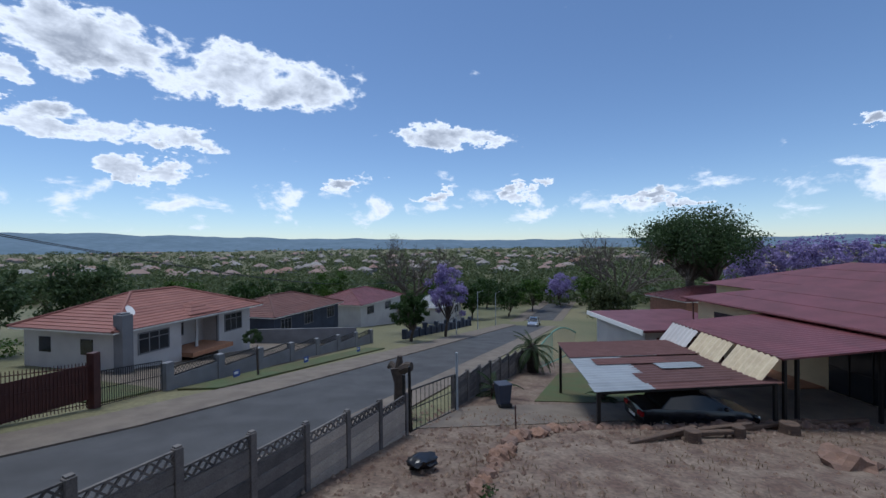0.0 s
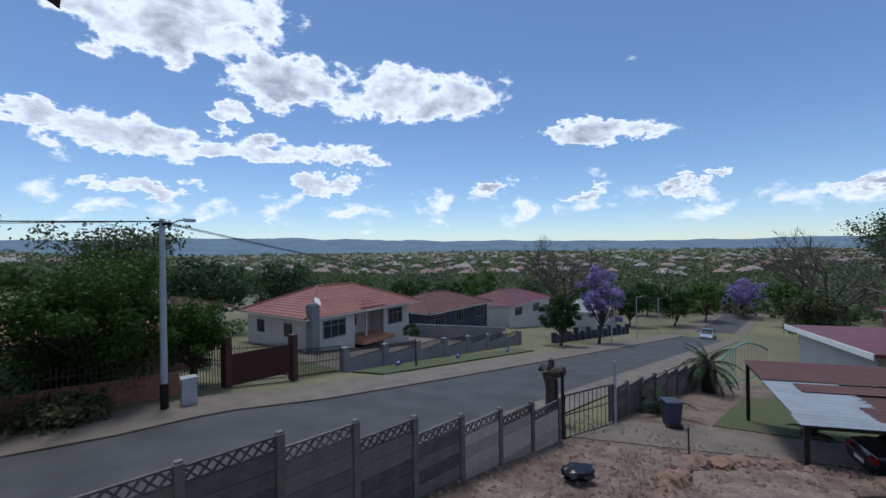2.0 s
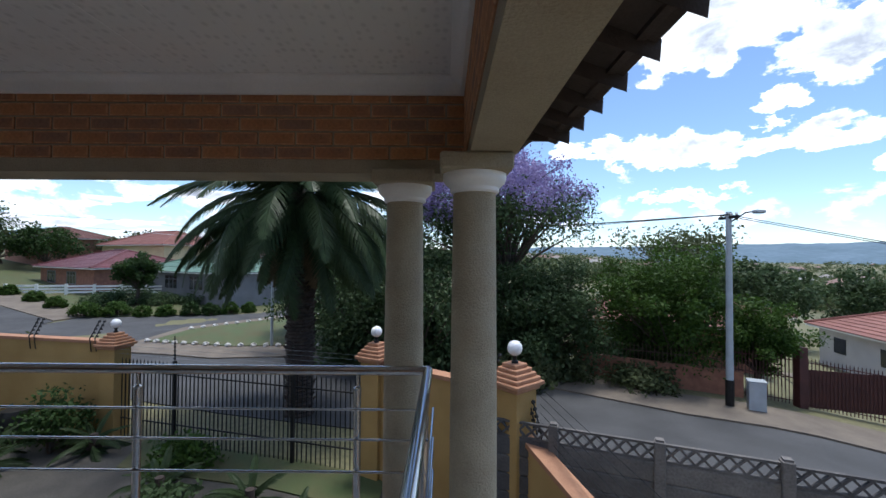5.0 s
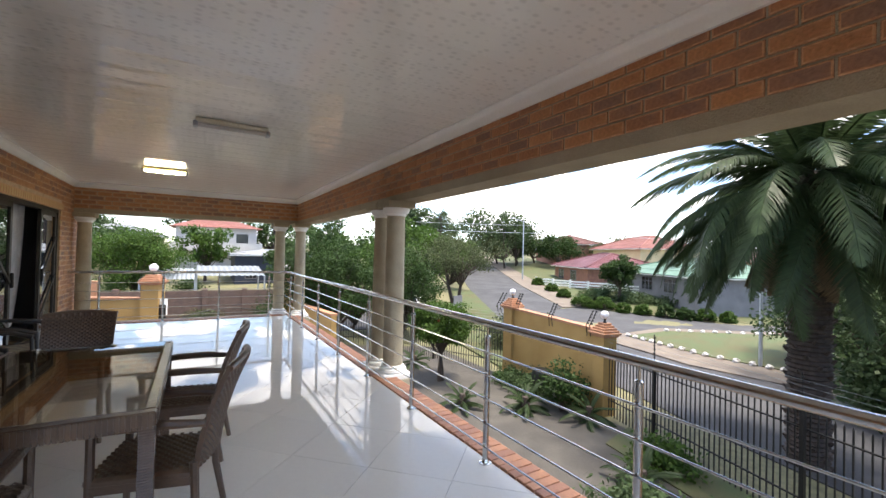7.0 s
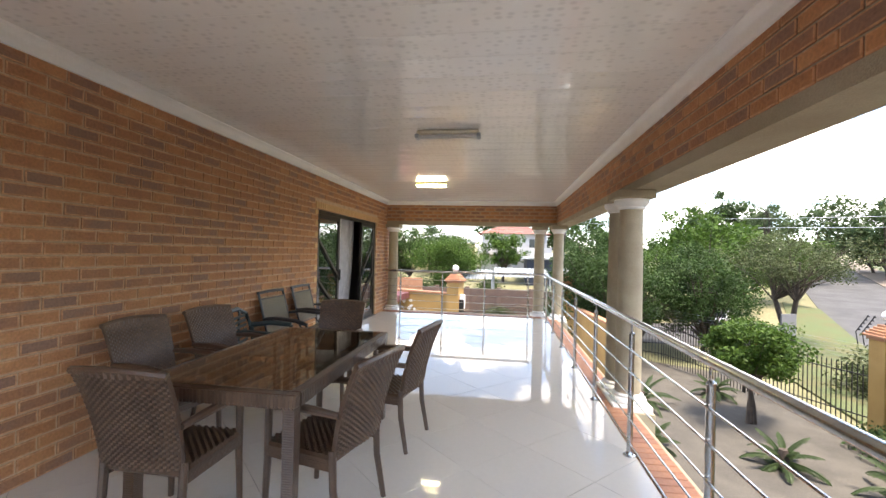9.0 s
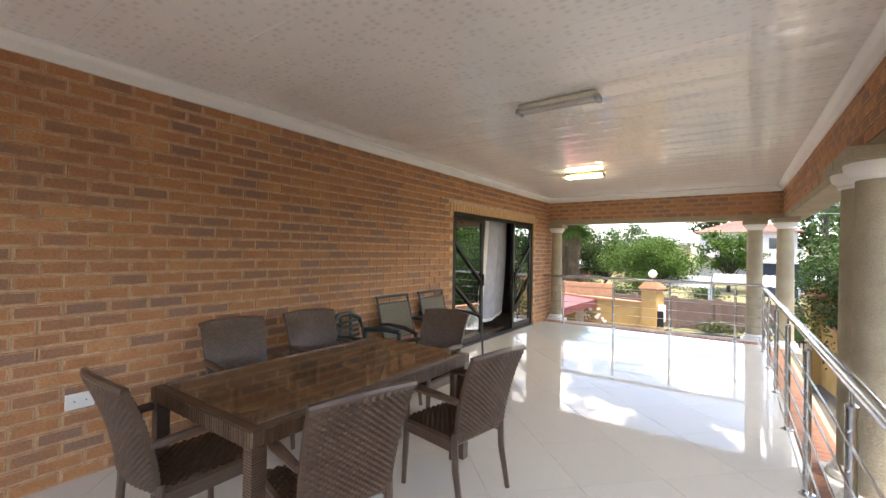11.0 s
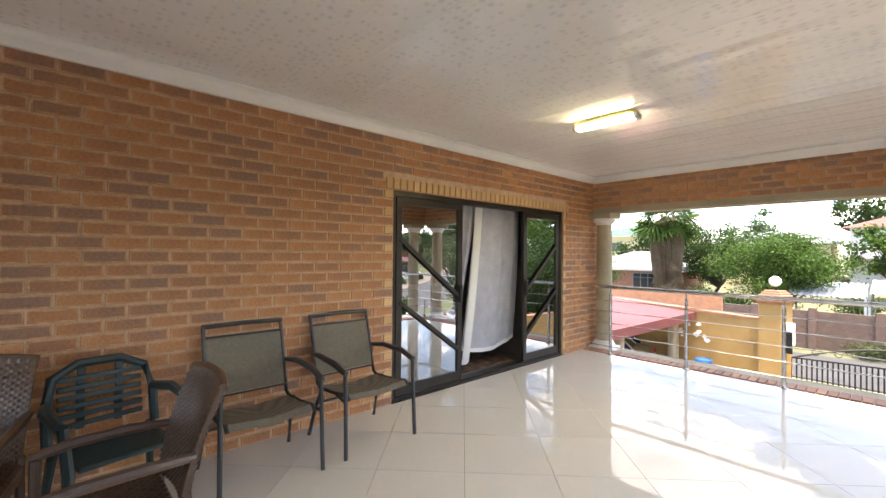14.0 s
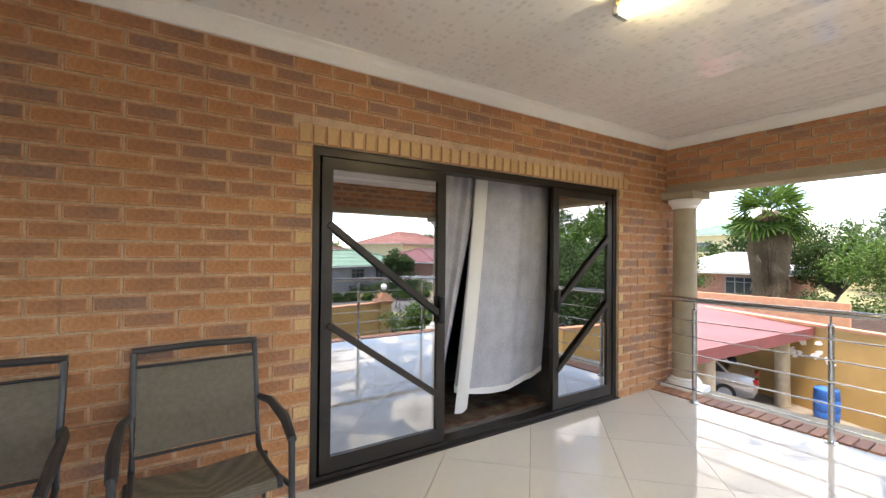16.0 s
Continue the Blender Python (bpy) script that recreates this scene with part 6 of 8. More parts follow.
# ---- across the street ----
strip("ground_verge", [(15.2, -19.6), (14.2, -24), (12.6, -30), (10.6, -37)], [(13.4, -20.1), (12.3, -24.4), (10.7, -30.4), (8.9, -37.2)], GRASS, "strip of green lawn on the verge", 0.1, 8)
strip("ground_garden", [(16.0, -19.3), (15.0, -24), (13, -31), (11.6, -40)], [(24, -17.5), (24, -24), (24, -34), (24, -44)], PAVE, "paved front garden", 0.05, 6)
strip("ground_front_lawn", [(16.6, -16.8), (16.1, -19.6)], [(21, -17.8), (20.5, -21)], GRASS, "front lawn behind the sliding gate", 0.07, 6)
WH = house("white_house", 21.9, -23.5, -101.5, 11.4, 7.8, 2.45, 1.75, HWALL, ROOF_TILE, "pale plastered bungalow with a terracotta tile hip roof",
           windows=((1.4, 3.4, 0.75, 1.95, 0.0), (5.2, 6.2, 0.9, 1.8, 1.9), (8.7, 10.4, 0.7, 1.95, 0.4)), bodies=((0, 0, 4.4, 7.8), (4.4, 1.9, 8.0, 7.8), (8.0, 0.4, 11.4, 7.8)), base=-5.1)
part("chimney", Mesh().box(-0.15, -0.75, -1, 0.5, -0.02, 3.4, None, 0.02).box(-0.05, -0.65, 3.4, 0.4, -0.12, 3.5), HWALL_GREY, WH, "grey plastered chimney")
part("porch_post", Mesh().box(6.0, 0.4, 0, 6.15, 0.55, 2.35), HWALL, WH)
part("porch_post", Mesh().box(7.8, 0.25, 0, 7.95, 0.4, 2.35), HWALL_GREY, WH)
part("porch_beam", Mesh().box(4.4, 0.25, 2.1, 8.0, 0.5, 2.44), HWALL, WH)
part("porch_floor", Mesh().box(4.4, -1.0, -0.2, 8.0, 1.9, 0.1), CAPPING, WH)
hr = hip_roof(Mesh(), 4.8, -0.4, 7.4, 2.2, 2.6, 0.8, 0.36)
part("porch_roof", hr, ROOF_TILE, WH)
for yy0 in (1.8, 5.4):
    part("window", Mesh().box(-0.04, yy0, 0.9, -0.003, yy0 + 1.0, 1.85), DARKGLASS, WH)
dish = part("satellite_dish", Mesh().lathe([(0.02, 0), (0.2, 0.03), (0.36, 0.12)], (0, 0, 0), 16), WHITE, WH)
dish.matrix_basis = pose(1.7, 1.2, 3.3, 60, 0, 20)
bush(18.6, -32.6, 0.75, 1.2, LEAF_DARK, "clipped round shrub by the porch", 5, 60, 0.08, -5.4, tidy=True)
bush(14.2, -41.0, 0.8, 1.0, LEAF_DARK, "clipped shrub behind the garden wall", 6, 50, 0.08)
# garden wall with lattice infill
gw = thing("garden_wall", "grey plastered garden wall with piers and dark lattice panels", "garden wall", at(0, 0, 0))
ga0, ga1 = Vector((15.75, -19.7)), Vector((11.3, -41.5))
n = 7
for k in range(n + 1):
    p = ga0.lerp(ga1, k / n)
    g = gz(p.x, p.y)
    rzw = math.atan2((ga1 - ga0).y, (ga1 - ga0).x)
    part("pier", Mesh().box(-0.22, -0.18, -0.4, 0.22, 0.18, 1.35, at(p.x, p.y, g, math.degrees(rzw)), 0.015), HWALL_GREY, gw)
    if k < n:
        q = ga0.lerp(ga1, (k + 1) / n)
        L = (q - p).length
        gm = (g + gz(q.x, q.y)) / 2
        mm = at(p.x, p.y, gm, math.degrees(rzw))
        part("wall_panel", Mesh().box(0.2, -0.1, -0.8, L - 0.2, 0.1, 0.78, mm), HWALL_GREY, gw)
        la = Mesh().box(0.22, -0.02, 0.79, L - 0.22, 0.02, 0.84, mm).box(0.22, -0.02, 1.2, L - 0.22, 0.02, 1.25, mm)
        m_ = int(L / 0.22)
        for i in range(m_):
            for s in (-1, 1):
                la.box(-0.26, -0.008 + 0.004 * s, -0.01, 0.26, 0.008 + 0.004 * s, 0.01, mm @ Matrix.Translation((0.35 + i * (L - 0.7) / max(1, m_ - 1), 0, 1.02)) @ Matrix.Rotation(s * 0.85, 4, "Y"))
        part("lattice", la, BLACK, gw, "dark metal lattice")
# boundary wall towards the next house
bw = Mesh()
bw.box(0, -0.1, -2, 13, 0.1, 1.6, at(12.4, -40.4, gz(12.4, -40), 8))
tagged(part("boundary_wall", bw, HWALL_GREY, None, "grey plastered wall between two gardens"), "", "wall")
spike_fence((17.3, -13.7), (16.3, -16.3), 1.9, "maroon steel driveway gate with spikes", 0.11, (0.1, 0.55, 0.9), GATE_RED, 0)
tagged(part("gate_screen", Mesh().box(0, 0.03, 0.1, 2.8, 0.05, 1.5, at(17.3, -13.7, gz(17.3, -13.7) - 0.05, -111)), GATE_RED, None, "maroon sheet behind the spiked gate"), "", "gate")
spike_fence((18.3, -11.4), (17.5, -13.3), 1.9, "maroon spiked pedestrian gate", 0.11, (0.1, 0.55, 0.9), GATE_RED, 0)
for x, y in ((16.3, -16.35), (17.4, -13.5)):
    tagged(part("gate_post", Mesh().box(-0.16, -0.16, -0.3, 0.16, 0.16, 2.25, at(x, y, gz(x, y)), 0.01), GATE_RED, None, "dark maroon square gate post"), "", "gate post", "maroon gate posts")
spike_fence((16.2, -16.5), (15.8, -19.4), 1.5, "black meshed sliding gate in front of the lawn", 0.1, (0.03, 0.5, 0.97), BLACK, 0)
spike_fence((17.6, -13.9), (30, -19.5), 1.8, "tall black palisade fence beside the driveway", 0.5, (0.3, 0.9), BLACK, 0)
tagged(part("boundary_wall", Mesh().box(0, -0.12, -0.6, 6.5, 0.12, 1.0, at(21.5, -6.3, gz(21.5, -6.3), -123)), HWALL_BRICK, None, "low red brick wall under the trees"), "", "wall")
spike_fence((22.5, -4.5), (18.4, -11.2), 1.7, "dark wooden picket fence under the trees", 0.16, (0.3, 0.8), WOOD_OLD, 0)

# power pole with wires, service box, verge signs
pl = thing("utility_pole", "grey wooden utility pole with insulators and a street lamp", "utility pole", at(16.6, -10.3, gz(16.6, -10.3)))
part("pole", Mesh().tube([(0, 0, -0.3), (0, 0, 7.0)], [0.13, 0.09], 10), GALV, pl, "", True)
part("base_band", Mesh().tube([(0, 0, 0), (0, 0, 1.0)], 0.14, 10), BLACK, pl, "black painted foot")
part("cross_arm", Mesh().box(-0.5, -0.05, 6.75, 0.5, 0.05, 6.85), BLACK, pl)
part("lamp_arm", Mesh().tube([(0, 0, 6.6), (-0.3, -0.4, 6.95), (-0.5, -0.6, 6.98)], 0.025, 6), BLACK, pl)
part("lamp_head", Mesh().box(-0.68, -0.85, 6.9, -0.42, -0.5, 7.02, None, 0.03), GALV, pl)
for s in (-0.4, -0.15, 0.15, 0.4):
    part("insulator", Mesh().lathe([(0.03, 6.85), (0.05, 6.9), (0.03, 6.95)], (s, 0, 0), 8), WHITE, pl)
pz = gz(16.6, -10.3)
wr = thing("overhead_wires", "thin dark overhead wires along the street", "wires", at(0, 0, 0))
for s, (ex, ey, ez) in ((0.0, (8, -52, -2.0)), (0.3, (8.3, -52, -2.0)), (0.15, (60, 22, 7.0)), (-0.2, (60, 23, 7.0)), (0.0, (60, 24, 6.2))):
    a, b = Vector((16.6 + s, -10.3, pz + 6.9)), Vector((ex, ey, ez))
    part("wire", Mesh().tube([a.lerp(b, k / 10) - Vector((0, 0, 1.2 * math.sin(math.pi * k / 10))) for k in range(11)], 0.014, 4, False), BLACK, wr)
for a, b in (((2, 60, 7.5), (30, 22, 4.0)), ((2, 61, 6.9), (30, 23, 3.4)), ((30, 22, 4.0), (62, 2, 4.6)), ((30, 23, 3.4), (62, 3, 4.0))):
    a, b = Vector(a), Vector(b)
    part("wire", Mesh().tube([a.lerp(b, k / 10) - Vector((0, 0, 0.8 * math.sin(math.pi * k / 10))) for k in range(11)], 0.014, 4, False), GALV, wr)
bxm = thing("service_box", "pale grey metal electricity box on the verge", "electricity box", at(16.2, -10.95, gz(16.2, -10.95), 65))
part("cabinet", Mesh().box(-0.25, -0.2, -0.1, 0.25, 0.2, 1.05, None, 0.01), GALV, bxm)
part("lid", Mesh().box(-0.28, -0.23, 1.05, 0.28, 0.23, 1.1, None, 0.01), GALV, bxm)
for s in (-0.12, 0.06):
    part("meter_window", Mesh().box(s, -0.205, 0.78, s + 0.1, -0.201, 0.88), BLACK, bxm)
part("notice", Mesh().box(-0.06, -0.205, 0.5, 0.12, -0.201, 0.68), WHITE, bxm)
for k, (x, y) in enumerate(((14.0, -22.6), (12.3, -28.0), (10.4, -34.0))):
    sg = thing("verge_sign", "small blue and white board on the lawn verge", "sign", at(x, y, gz(x, y) + 0.1, 250), "small verge signs")
    part("board", Mesh().box(-0.2, -0.02, 0.05, 0.2, 0.0, 0.4), SIGN_BLUE, sg)
    part("stripe", Mesh().box(-0.16, -0.026, 0.2, 0.1, -0.021, 0.34), WHITE, sg)
yt = thing("sapling", "thin pruned young tree on the verge", "tree", at(13.3, -23.6, gz(13.3, -23.6)))
part("trunk", Mesh().tube([(0, 0, 0), (0.05, 0, 1.2), (0, 0.05, 1.8)], [0.07, 0.05, 0.03], 6).tube([(0.05, 0, 1.3), (0.5, -0.3, 1.7)], [0.03, 0.01], 4).tube([(0.05, 0, 1.4), (-0.4, 0.4, 1.8)], [0.03, 0.01], 4), BARK, yt)

# houses down the street
house("brown_house", 21.2, -41.5, -103, 12, 8, 2.5, 1.6, HWALL_NAVY, ROOF_BROWN, "dark blue bungalow with a brown tile roof", windows=((1, 2.6, 0.9, 2, 0), (5, 6.5, 0.9, 2.1, 0), (9.5, 11, 0.9, 2.1, 0)), base=-7.4)
house("red_house", 18.0, -62.0, -105, 14, 9, 2.6, 1.8, HWALL, ROOF_RED, "bungalow with a red roof down the street", windows=((2, 4, 0.9, 2, 0), (8, 10, 0.9, 2, 0)), base=-9.2)
house("far_house", 6.5, -72.0, -105, 11, 8, 2.7, 1.5, HWALL, ROOF_GREY, "white bungalow with a grey roof far down the street", windows=((2, 4, 0.9, 2, 0), (7, 9, 0.9, 2, 0)), base=-11.2)
house("far_house", -28.0, -60.0, 192, 12, 8, 2.7, 1.6, HWALL_BRICK, ROOF_RED, "brick house with a red roof behind the neighbour", windows=((2, 4, 0.9, 2, 0),), base=-8.5)
house("tree_house", 26.5, -7.8, -118, 9, 7, 2.4, 1.6, HWALL_BRICK, ROOF_TILE, "brick bungalow with a pinkish tile roof among trees", windows=((2, 4, 0.9, 2, 0),), base=-4.2)
house("annex", 33.5, -19.0, -103, 6, 5, 2.4, 0.9, HWALL, ROOF_BROWN, "small outbuilding beside the bungalow", base=-4.9)
car("distant_car", -9.0, -72.0, 75, CAR_SILVER, "pale car far down the street")
lowm = Mesh()
for k in range(14):
    p = Vector((8.6, -46.0)).lerp(Vector((1.8, -70)), k / 13)
    lowm.box(-0.25, -0.25, -0.5, 0.25, 0.25, 1.5 if k % 2 else 1.1, at(p.x, p.y, gz(p.x, p.y), -105))
lowm.box(0, -0.08, -1.0, 25, 0.08, 0.8, Matrix.Translation((8.6, -46, gz(8.6, -46))) @ Matrix.Rotation(radians(-105.8), 4, "Z") @ Matrix.Rotation(radians(6.5), 4, "Y"))
tagged(part("garden_wall", lowm, HWALL_NAVY, None, "low dark garden wall with piers"), "", "garden wall")
for k, (x, y) in enumerate(((3.2, -52), (0.5, -62), (-2.6, -72))):
    st = thing("street_lamp", "slim grey street lamp post", "street lamp", at(x, y, gz(x, y)), "street lamps down the hill")
    part("pole", Mesh().tube([(0, 0, -0.2), (0, 0, 5.5)], [0.08, 0.05], 6), GALV, st)
    part("lamp_arm", Mesh().tube([(0, 0, 5.4), (-0.8, 0.2, 5.7)], 0.03, 5), GALV, st)

# ---- trees of the street side ----
tree(24.0, -2.6, 7.6, 5.6, LEAF_DARK, "big jacaranda in lilac bloom over dark foliage", 11, low=0.4, clumps=150, per=210, leaf=0.085, second=BLOSSOM, trunk=0.3, name="jacaranda")
tree(21.4, -4.4, 1.9, 3.4, LEAF_DARK, "dense dark evergreen under the jacaranda", 311, low=0.02, clumps=120, per=220, leaf=0.085, trunk=0.2)
tree(20.6, 1.6, 2.8, 4.4, LEAF_DARK, "dense dark evergreen tree by the street", 12, low=0.02, clumps=120, per=230, leaf=0.085, trunk=0.25)
tree(25.0, 4.4, 4.8, 5.0, LEAF_DARK, "dense dark tree behind the corner", 13, low=0.05, clumps=100, per=200, leaf=0.09, trunk=0.25)
tree(28.0, 7.2, 2.6, 3.8, LEAF, "green tree beside the side street", 14, low=0.1, clumps=80, per=160, leaf=0.1)
tree(20.4, -10.2, 2.1, 3.4, LEAF_BRIGHT, "spreading green tree behind the pole", 15, low=0.12, clumps=110, per=230, leaf=0.08)
tree(18.6, -12.8, -0.1, 1.9, LEAF_BRIGHT, "bright green young tree beside the maroon gate", 16, low=0.25, clumps=70, per=200, leaf=0.065)
tree(40.7, -21.8, 5.6, 6.0, LEAF_OLIVE, "feathery flat-topped tree behind the houses", 17, low=0.5, clumps=60, per=60, leaf=0.16, trunk=0.25)
tree(37.0, -26.5, 2.4, 4.6, LEAF_DARK, "dark tree behind the bungalow", 18, low=0.08, clumps=60, per=100, leaf=0.18)
tree(43.5, -42.0, 1.8, 4.6, LEAF_DARK, "dark conical tree behind the bungalow", 19, low=0.05, clumps=60, per=90, leaf=0.2)
tree(46.0, -33.0, 0.8, 5.0, LEAF, "green tree in the back gardens", 20, low=0.08, clumps=60, per=80, leaf=0.2)
tree(35.2, -61.6, -1.8, 4.5, LEAF, "green tree in the back gardens", 21, low=0.08, clumps=50, per=70, leaf=0.22)
tree(25.4, -71.4, -1.5, 4.5, LEAF_BRIGHT, "sunlit green tree in the back gardens", 22, low=0.08, clumps=50, per=70, leaf=0.22)
tree(30.5, -67.0, -2.2, 3.6, LEAF, "green tree in the back gardens", 23, low=0.08, clumps=50, per=70, leaf=0.22)
tree(41.0, -54.0, -2.0, 4.2, LEAF_BRIGHT, "sunlit green tree in the back gardens", 24, low=0.08, clumps=50, per=70, leaf=0.22)
tree(17.5, -78, -3.5, 4.0, LEAF, "green tree down the street", 25, low=0.1, clumps=50, per=60, leaf=0.22)
bare_tree(8.6, -54.5, 4.6, 6.0, "tall leafless tree with a wide crown", 41)
tree(4.4, -49.8, 0.2, 2.7, BLOSSOM, "lilac blooming jacaranda on the verge", 42, low=0.22, clumps=56, per=120, leaf=0.12, name="jacaranda")
tree(7.6, -43.8, -2.3, 2.1, LEAF, "rounded green street tree", 43, low=0.22, clumps=50, per=110, leaf=0.12)
tree(-33.2, -67.4, 8.6, 9.5, LEAF_DARK, "huge dark umbrella-crowned tree behind the houses", 44, low=0.42, clumps=170, per=150, leaf=0.18, trunk=0.7, stems=3, flat=0.8)
bare_tree(-19.8, -61.0, 5.4, 7.0, "tall leafless tree beside the dark one", 45)
tree(-14.0, -48.3, -1.4, 3.2, LEAF_OLIVE, "olive green tree beside the street", 46, low=0.2, clumps=60, per=90, leaf=0.15)
for k, (x, y, tp) in enumerate(((-46, -74, 3.6), (-54, -73, 4.0), (-62, -70, 3.2), (-58, -60, 3.6), (-70, -64, 4.2))):
    tree(x, y, tp, 5.5, BLOSSOM, "row jacaranda in full lilac bloom", 47 + k, low=0.35, clumps=50, per=90, leaf=0.24, name="jacaranda", trunk=0.3)
for k, (x, y, tp) in enumerate(((-6, -88, -5.0), (-12, -96, -4.6), (1.5, -84, -4.8), (-24, -92, -3.5), (-2, -104, -5), (10, -96, -4))):
    tree(x, y, tp, 4.2, (LEAF, LEAF_BRIGHT)[k % 2], "green street tree down the hill", 60 + k, low=0.15, clumps=40, per=60, leaf=0.24)
tree(-20, -104, -3.8, 4, BLOSSOM, "distant jacaranda down the hill", 67, low=0.2, clumps=40, per=60, leaf=0.24, name="jacaranda")
bush(20.2, -5.6, 1.6, 1.4, LEAF_OLIVE, "grey-green shrub under the trees", 71, 90, 0.1)
bush(18.8, -8.2, 1.4, 1.3, LEAF_OLIVE, "grey-green shrub beside the verge", 72, 90, 0.1)
bush(21.8, -2.2, 1.8, 1.8, LEAF_DARK, "dark shrub under the trees", 73, 90, 0.1)

for k, (x, y, r, h, m) in enumerate(((19.6, 0.2, 2.2, 2.6, LEAF_DARK), (21.2, -3.4, 2.6, 3.0, LEAF_DARK), (19.2, -3.2, 1.5, 1.5, LEAF_OLIVE), (21.8, 3.6, 2.4, 3.0, LEAF_DARK), (22.4, -9.6, 2.2, 2.4, LEAF))):
    bush(x, y, r, h, m, "dense dark undergrowth beneath the street trees", 300 + k, 150, 0.11, clumps=60)
# dry grass and litter on the terrace
rg_t = random.Random(21)
gt_ = Mesh()
for k in range(2600):
    x, y = rg_t.uniform(-14, 1.5), rg_t.uniform(-17, -6.5)
    if noise.noise((x * 0.5, y * 0.5, 3)) < 0.02:
        continue
    z = gz(x, y) + (0.6 if y > -14.5 + 0.2 * x and x < 0 else 0.05)
    for b in range(3):
        a, l = rg_t.uniform(0, 6.28), rg_t.uniform(0.05, 0.16)
        dx, dy = math.cos(a) * 0.012, math.sin(a) * 0.012
        gt_.add([(x - dy, y + dx, z), (x + dy, y - dx, z), (x + dx * l * 40, y + dy * l * 40, z + l)], [(0, 1, 2)])
tagged(part("dry_grass", gt_, LEAF_DRY, None, "sparse dry grass tufts on the terrace"), "", "grass", "", "stuff")

# ---- wide valley: roofs and tree tops far off ----
rg_f = np.random.default_rng(77)
fv, ff, nq = [], [], 0
tv = []
for k in range(11000):
    a = rg_f.uniform(-2.5, 0.35)
    r = 110 * (12 ** rg_f.uniform(0, 1))
    x, y = 4 + r * math.cos(a), r * math.sin(a)
    z = far_z(x, y)
    s = rg_f.uniform(1.8, 3.6) * (1 + r / 1400)
    cl = [(x + rg_f.normal() * s * 0.5, y + rg_f.normal() * s * 0.5, z + s * rg_f.uniform(0.3, 1.0)) for _ in range(4)]
    tv.append(leaf_cloud(rg_f, cl, [s * 0.33] * 4, 9, s * 0.2, 0.8)[0])
tvv = np.concatenate(tv)
woods = leaf_part("far_woods", tvv, np.arange(len(tvv)).reshape(-1, 4), LEAF_FAR, None, "distant tree tops across the valley")
tagged(woods, "", "woods", "", "stuff")
roofs, walls = Mesh(), Mesh()
for k in range(380):
    a = rg_f.uniform(-2.35, 0.2)
    r = 260 * (5.2 ** rg_f.uniform(0, 1))
    if a < -1.35 and rg_f.random() < 0.2:
        r = rg_f.uniform(350, 900)
    x, y = 4 + r * math.cos(a), r * math.sin(a)
    z = far_z(x, y)
    w, d, h = rg_f.uniform(3.5, 6), rg_f.uniform(2.5, 4), rg_f.uniform(2.6, 3.6)
    m = at(x, y, z, rg_f.uniform(0, 180))
    walls.box(-w, -d, -1, w, d, h, m)
    roofs.add([m @ Vector(p) for p in ((-w - 0.5, -d - 0.5, h), (w + 0.5, -d - 0.5, h), (w + 0.5, d + 0.5, h), (-w - 0.5, d + 0.5, h), (-w * 0.4, 0, h + 2.4), (w * 0.4, 0, h + 2.4))], [(0, 1, 5, 4), (1, 2, 5), (2, 3, 4, 5), (3, 0, 4)])
FAR_ROOF = mat("far_roofs", (0.24, 0.11, 0.075), (0.27, 0.26, 0.25), 0.8, 0.02, per="island")
tagged(part("far_roofs", roofs, FAR_ROOF, None, "distant house roofs across the valley"), "", "roofs", "", "stuff")
tagged(part("far_walls", walls, HWALL_GREY, None, "distant house walls across the valley"), "", "houses", "", "stuff")

# ---- front garden and junction ----
strip("ground_garden_bed", [(4.0, -2.5), (4.0, 6), (4.0, 14), (4.0, 24)], [(8.9, -1.2), (11.6, 3), (12.6, 8), (12.8, 19)], GRAVEL, "raked grey gravel and soil of the front garden", 0.03, 8)
strip("ground_grass_strip", [(9.6, 1.2), (10.4, 3.6), (11.2, 7.4)], [(10.9, 1.2), (11.8, 3.6), (12.7, 7.8)], GRASS, "fresh green grass under the fence", 0.06, 6)
strip("road_junction", [(20, 26), (17.5, 16), (14.8, 7), (13.5, 1.0), (16.5, -1.5)], [(31, 25.6), (36.6, 16.8), (42, 12.5), (48, 7), (40, 2)], ASPHALT, "grey asphalt of the street junction", 0.036, 8)
strip("road_side", [(20.5, 24), (27.0, 36.5), (38, 57), (52, 84)], [(29.4, 26), (34.5, 37), (44.5, 55), (58, 80)], ASPHALT, "asphalt side street going uphill", 0.042, 8)
strip("pavement_side", [(29.4, 26), (34.5, 37), (44.5, 55), (58, 80)], [(32.0, 25.4), (37.0, 36), (47.0, 54), (60.5, 79)], PAVE, "brick paved path along the side street", 0.1, 8)
strip("ground_verge_east", [(58, 78), (47.0, 54), (37, 36), (31.0, 25.6), (36.8, 17.0), (46, 11)], [(66, 72), (54, 46), (45, 34), (41, 27), (44, 22), (56, 16)], GRASS, "mown green verge in front of the houses", 0.07, 8)
strip("ground_verge_corner", [(13.4, 14.5), (14.5, 20), (19.5, 27), (26, 39)], [(17.0, 14.5), (18.5, 18.5), (21.2, 24), (26.8, 36)], GRASS, "patchy grass verge at the corner", 0.07, 8)
strip("pavement_island", [(22.6, 17.0), (21.6, 11), (23, 5.5), (27, 2)], [(29.6, 17.4), (35.6, 13.0), (40, 8.5), (38, 3)], PAVE, "brick paved edge of the traffic island", 0.1, 8)
strip("ground_island", [(24.8, 16.4), (24.0, 11.5), (25.2, 7.0), (28, 4.0)], [(28.8, 16.4), (34.0, 12.6), (38, 8.2), (36, 4.4)], GRASS, "mown lawn of the traffic island", 0.14, 8)
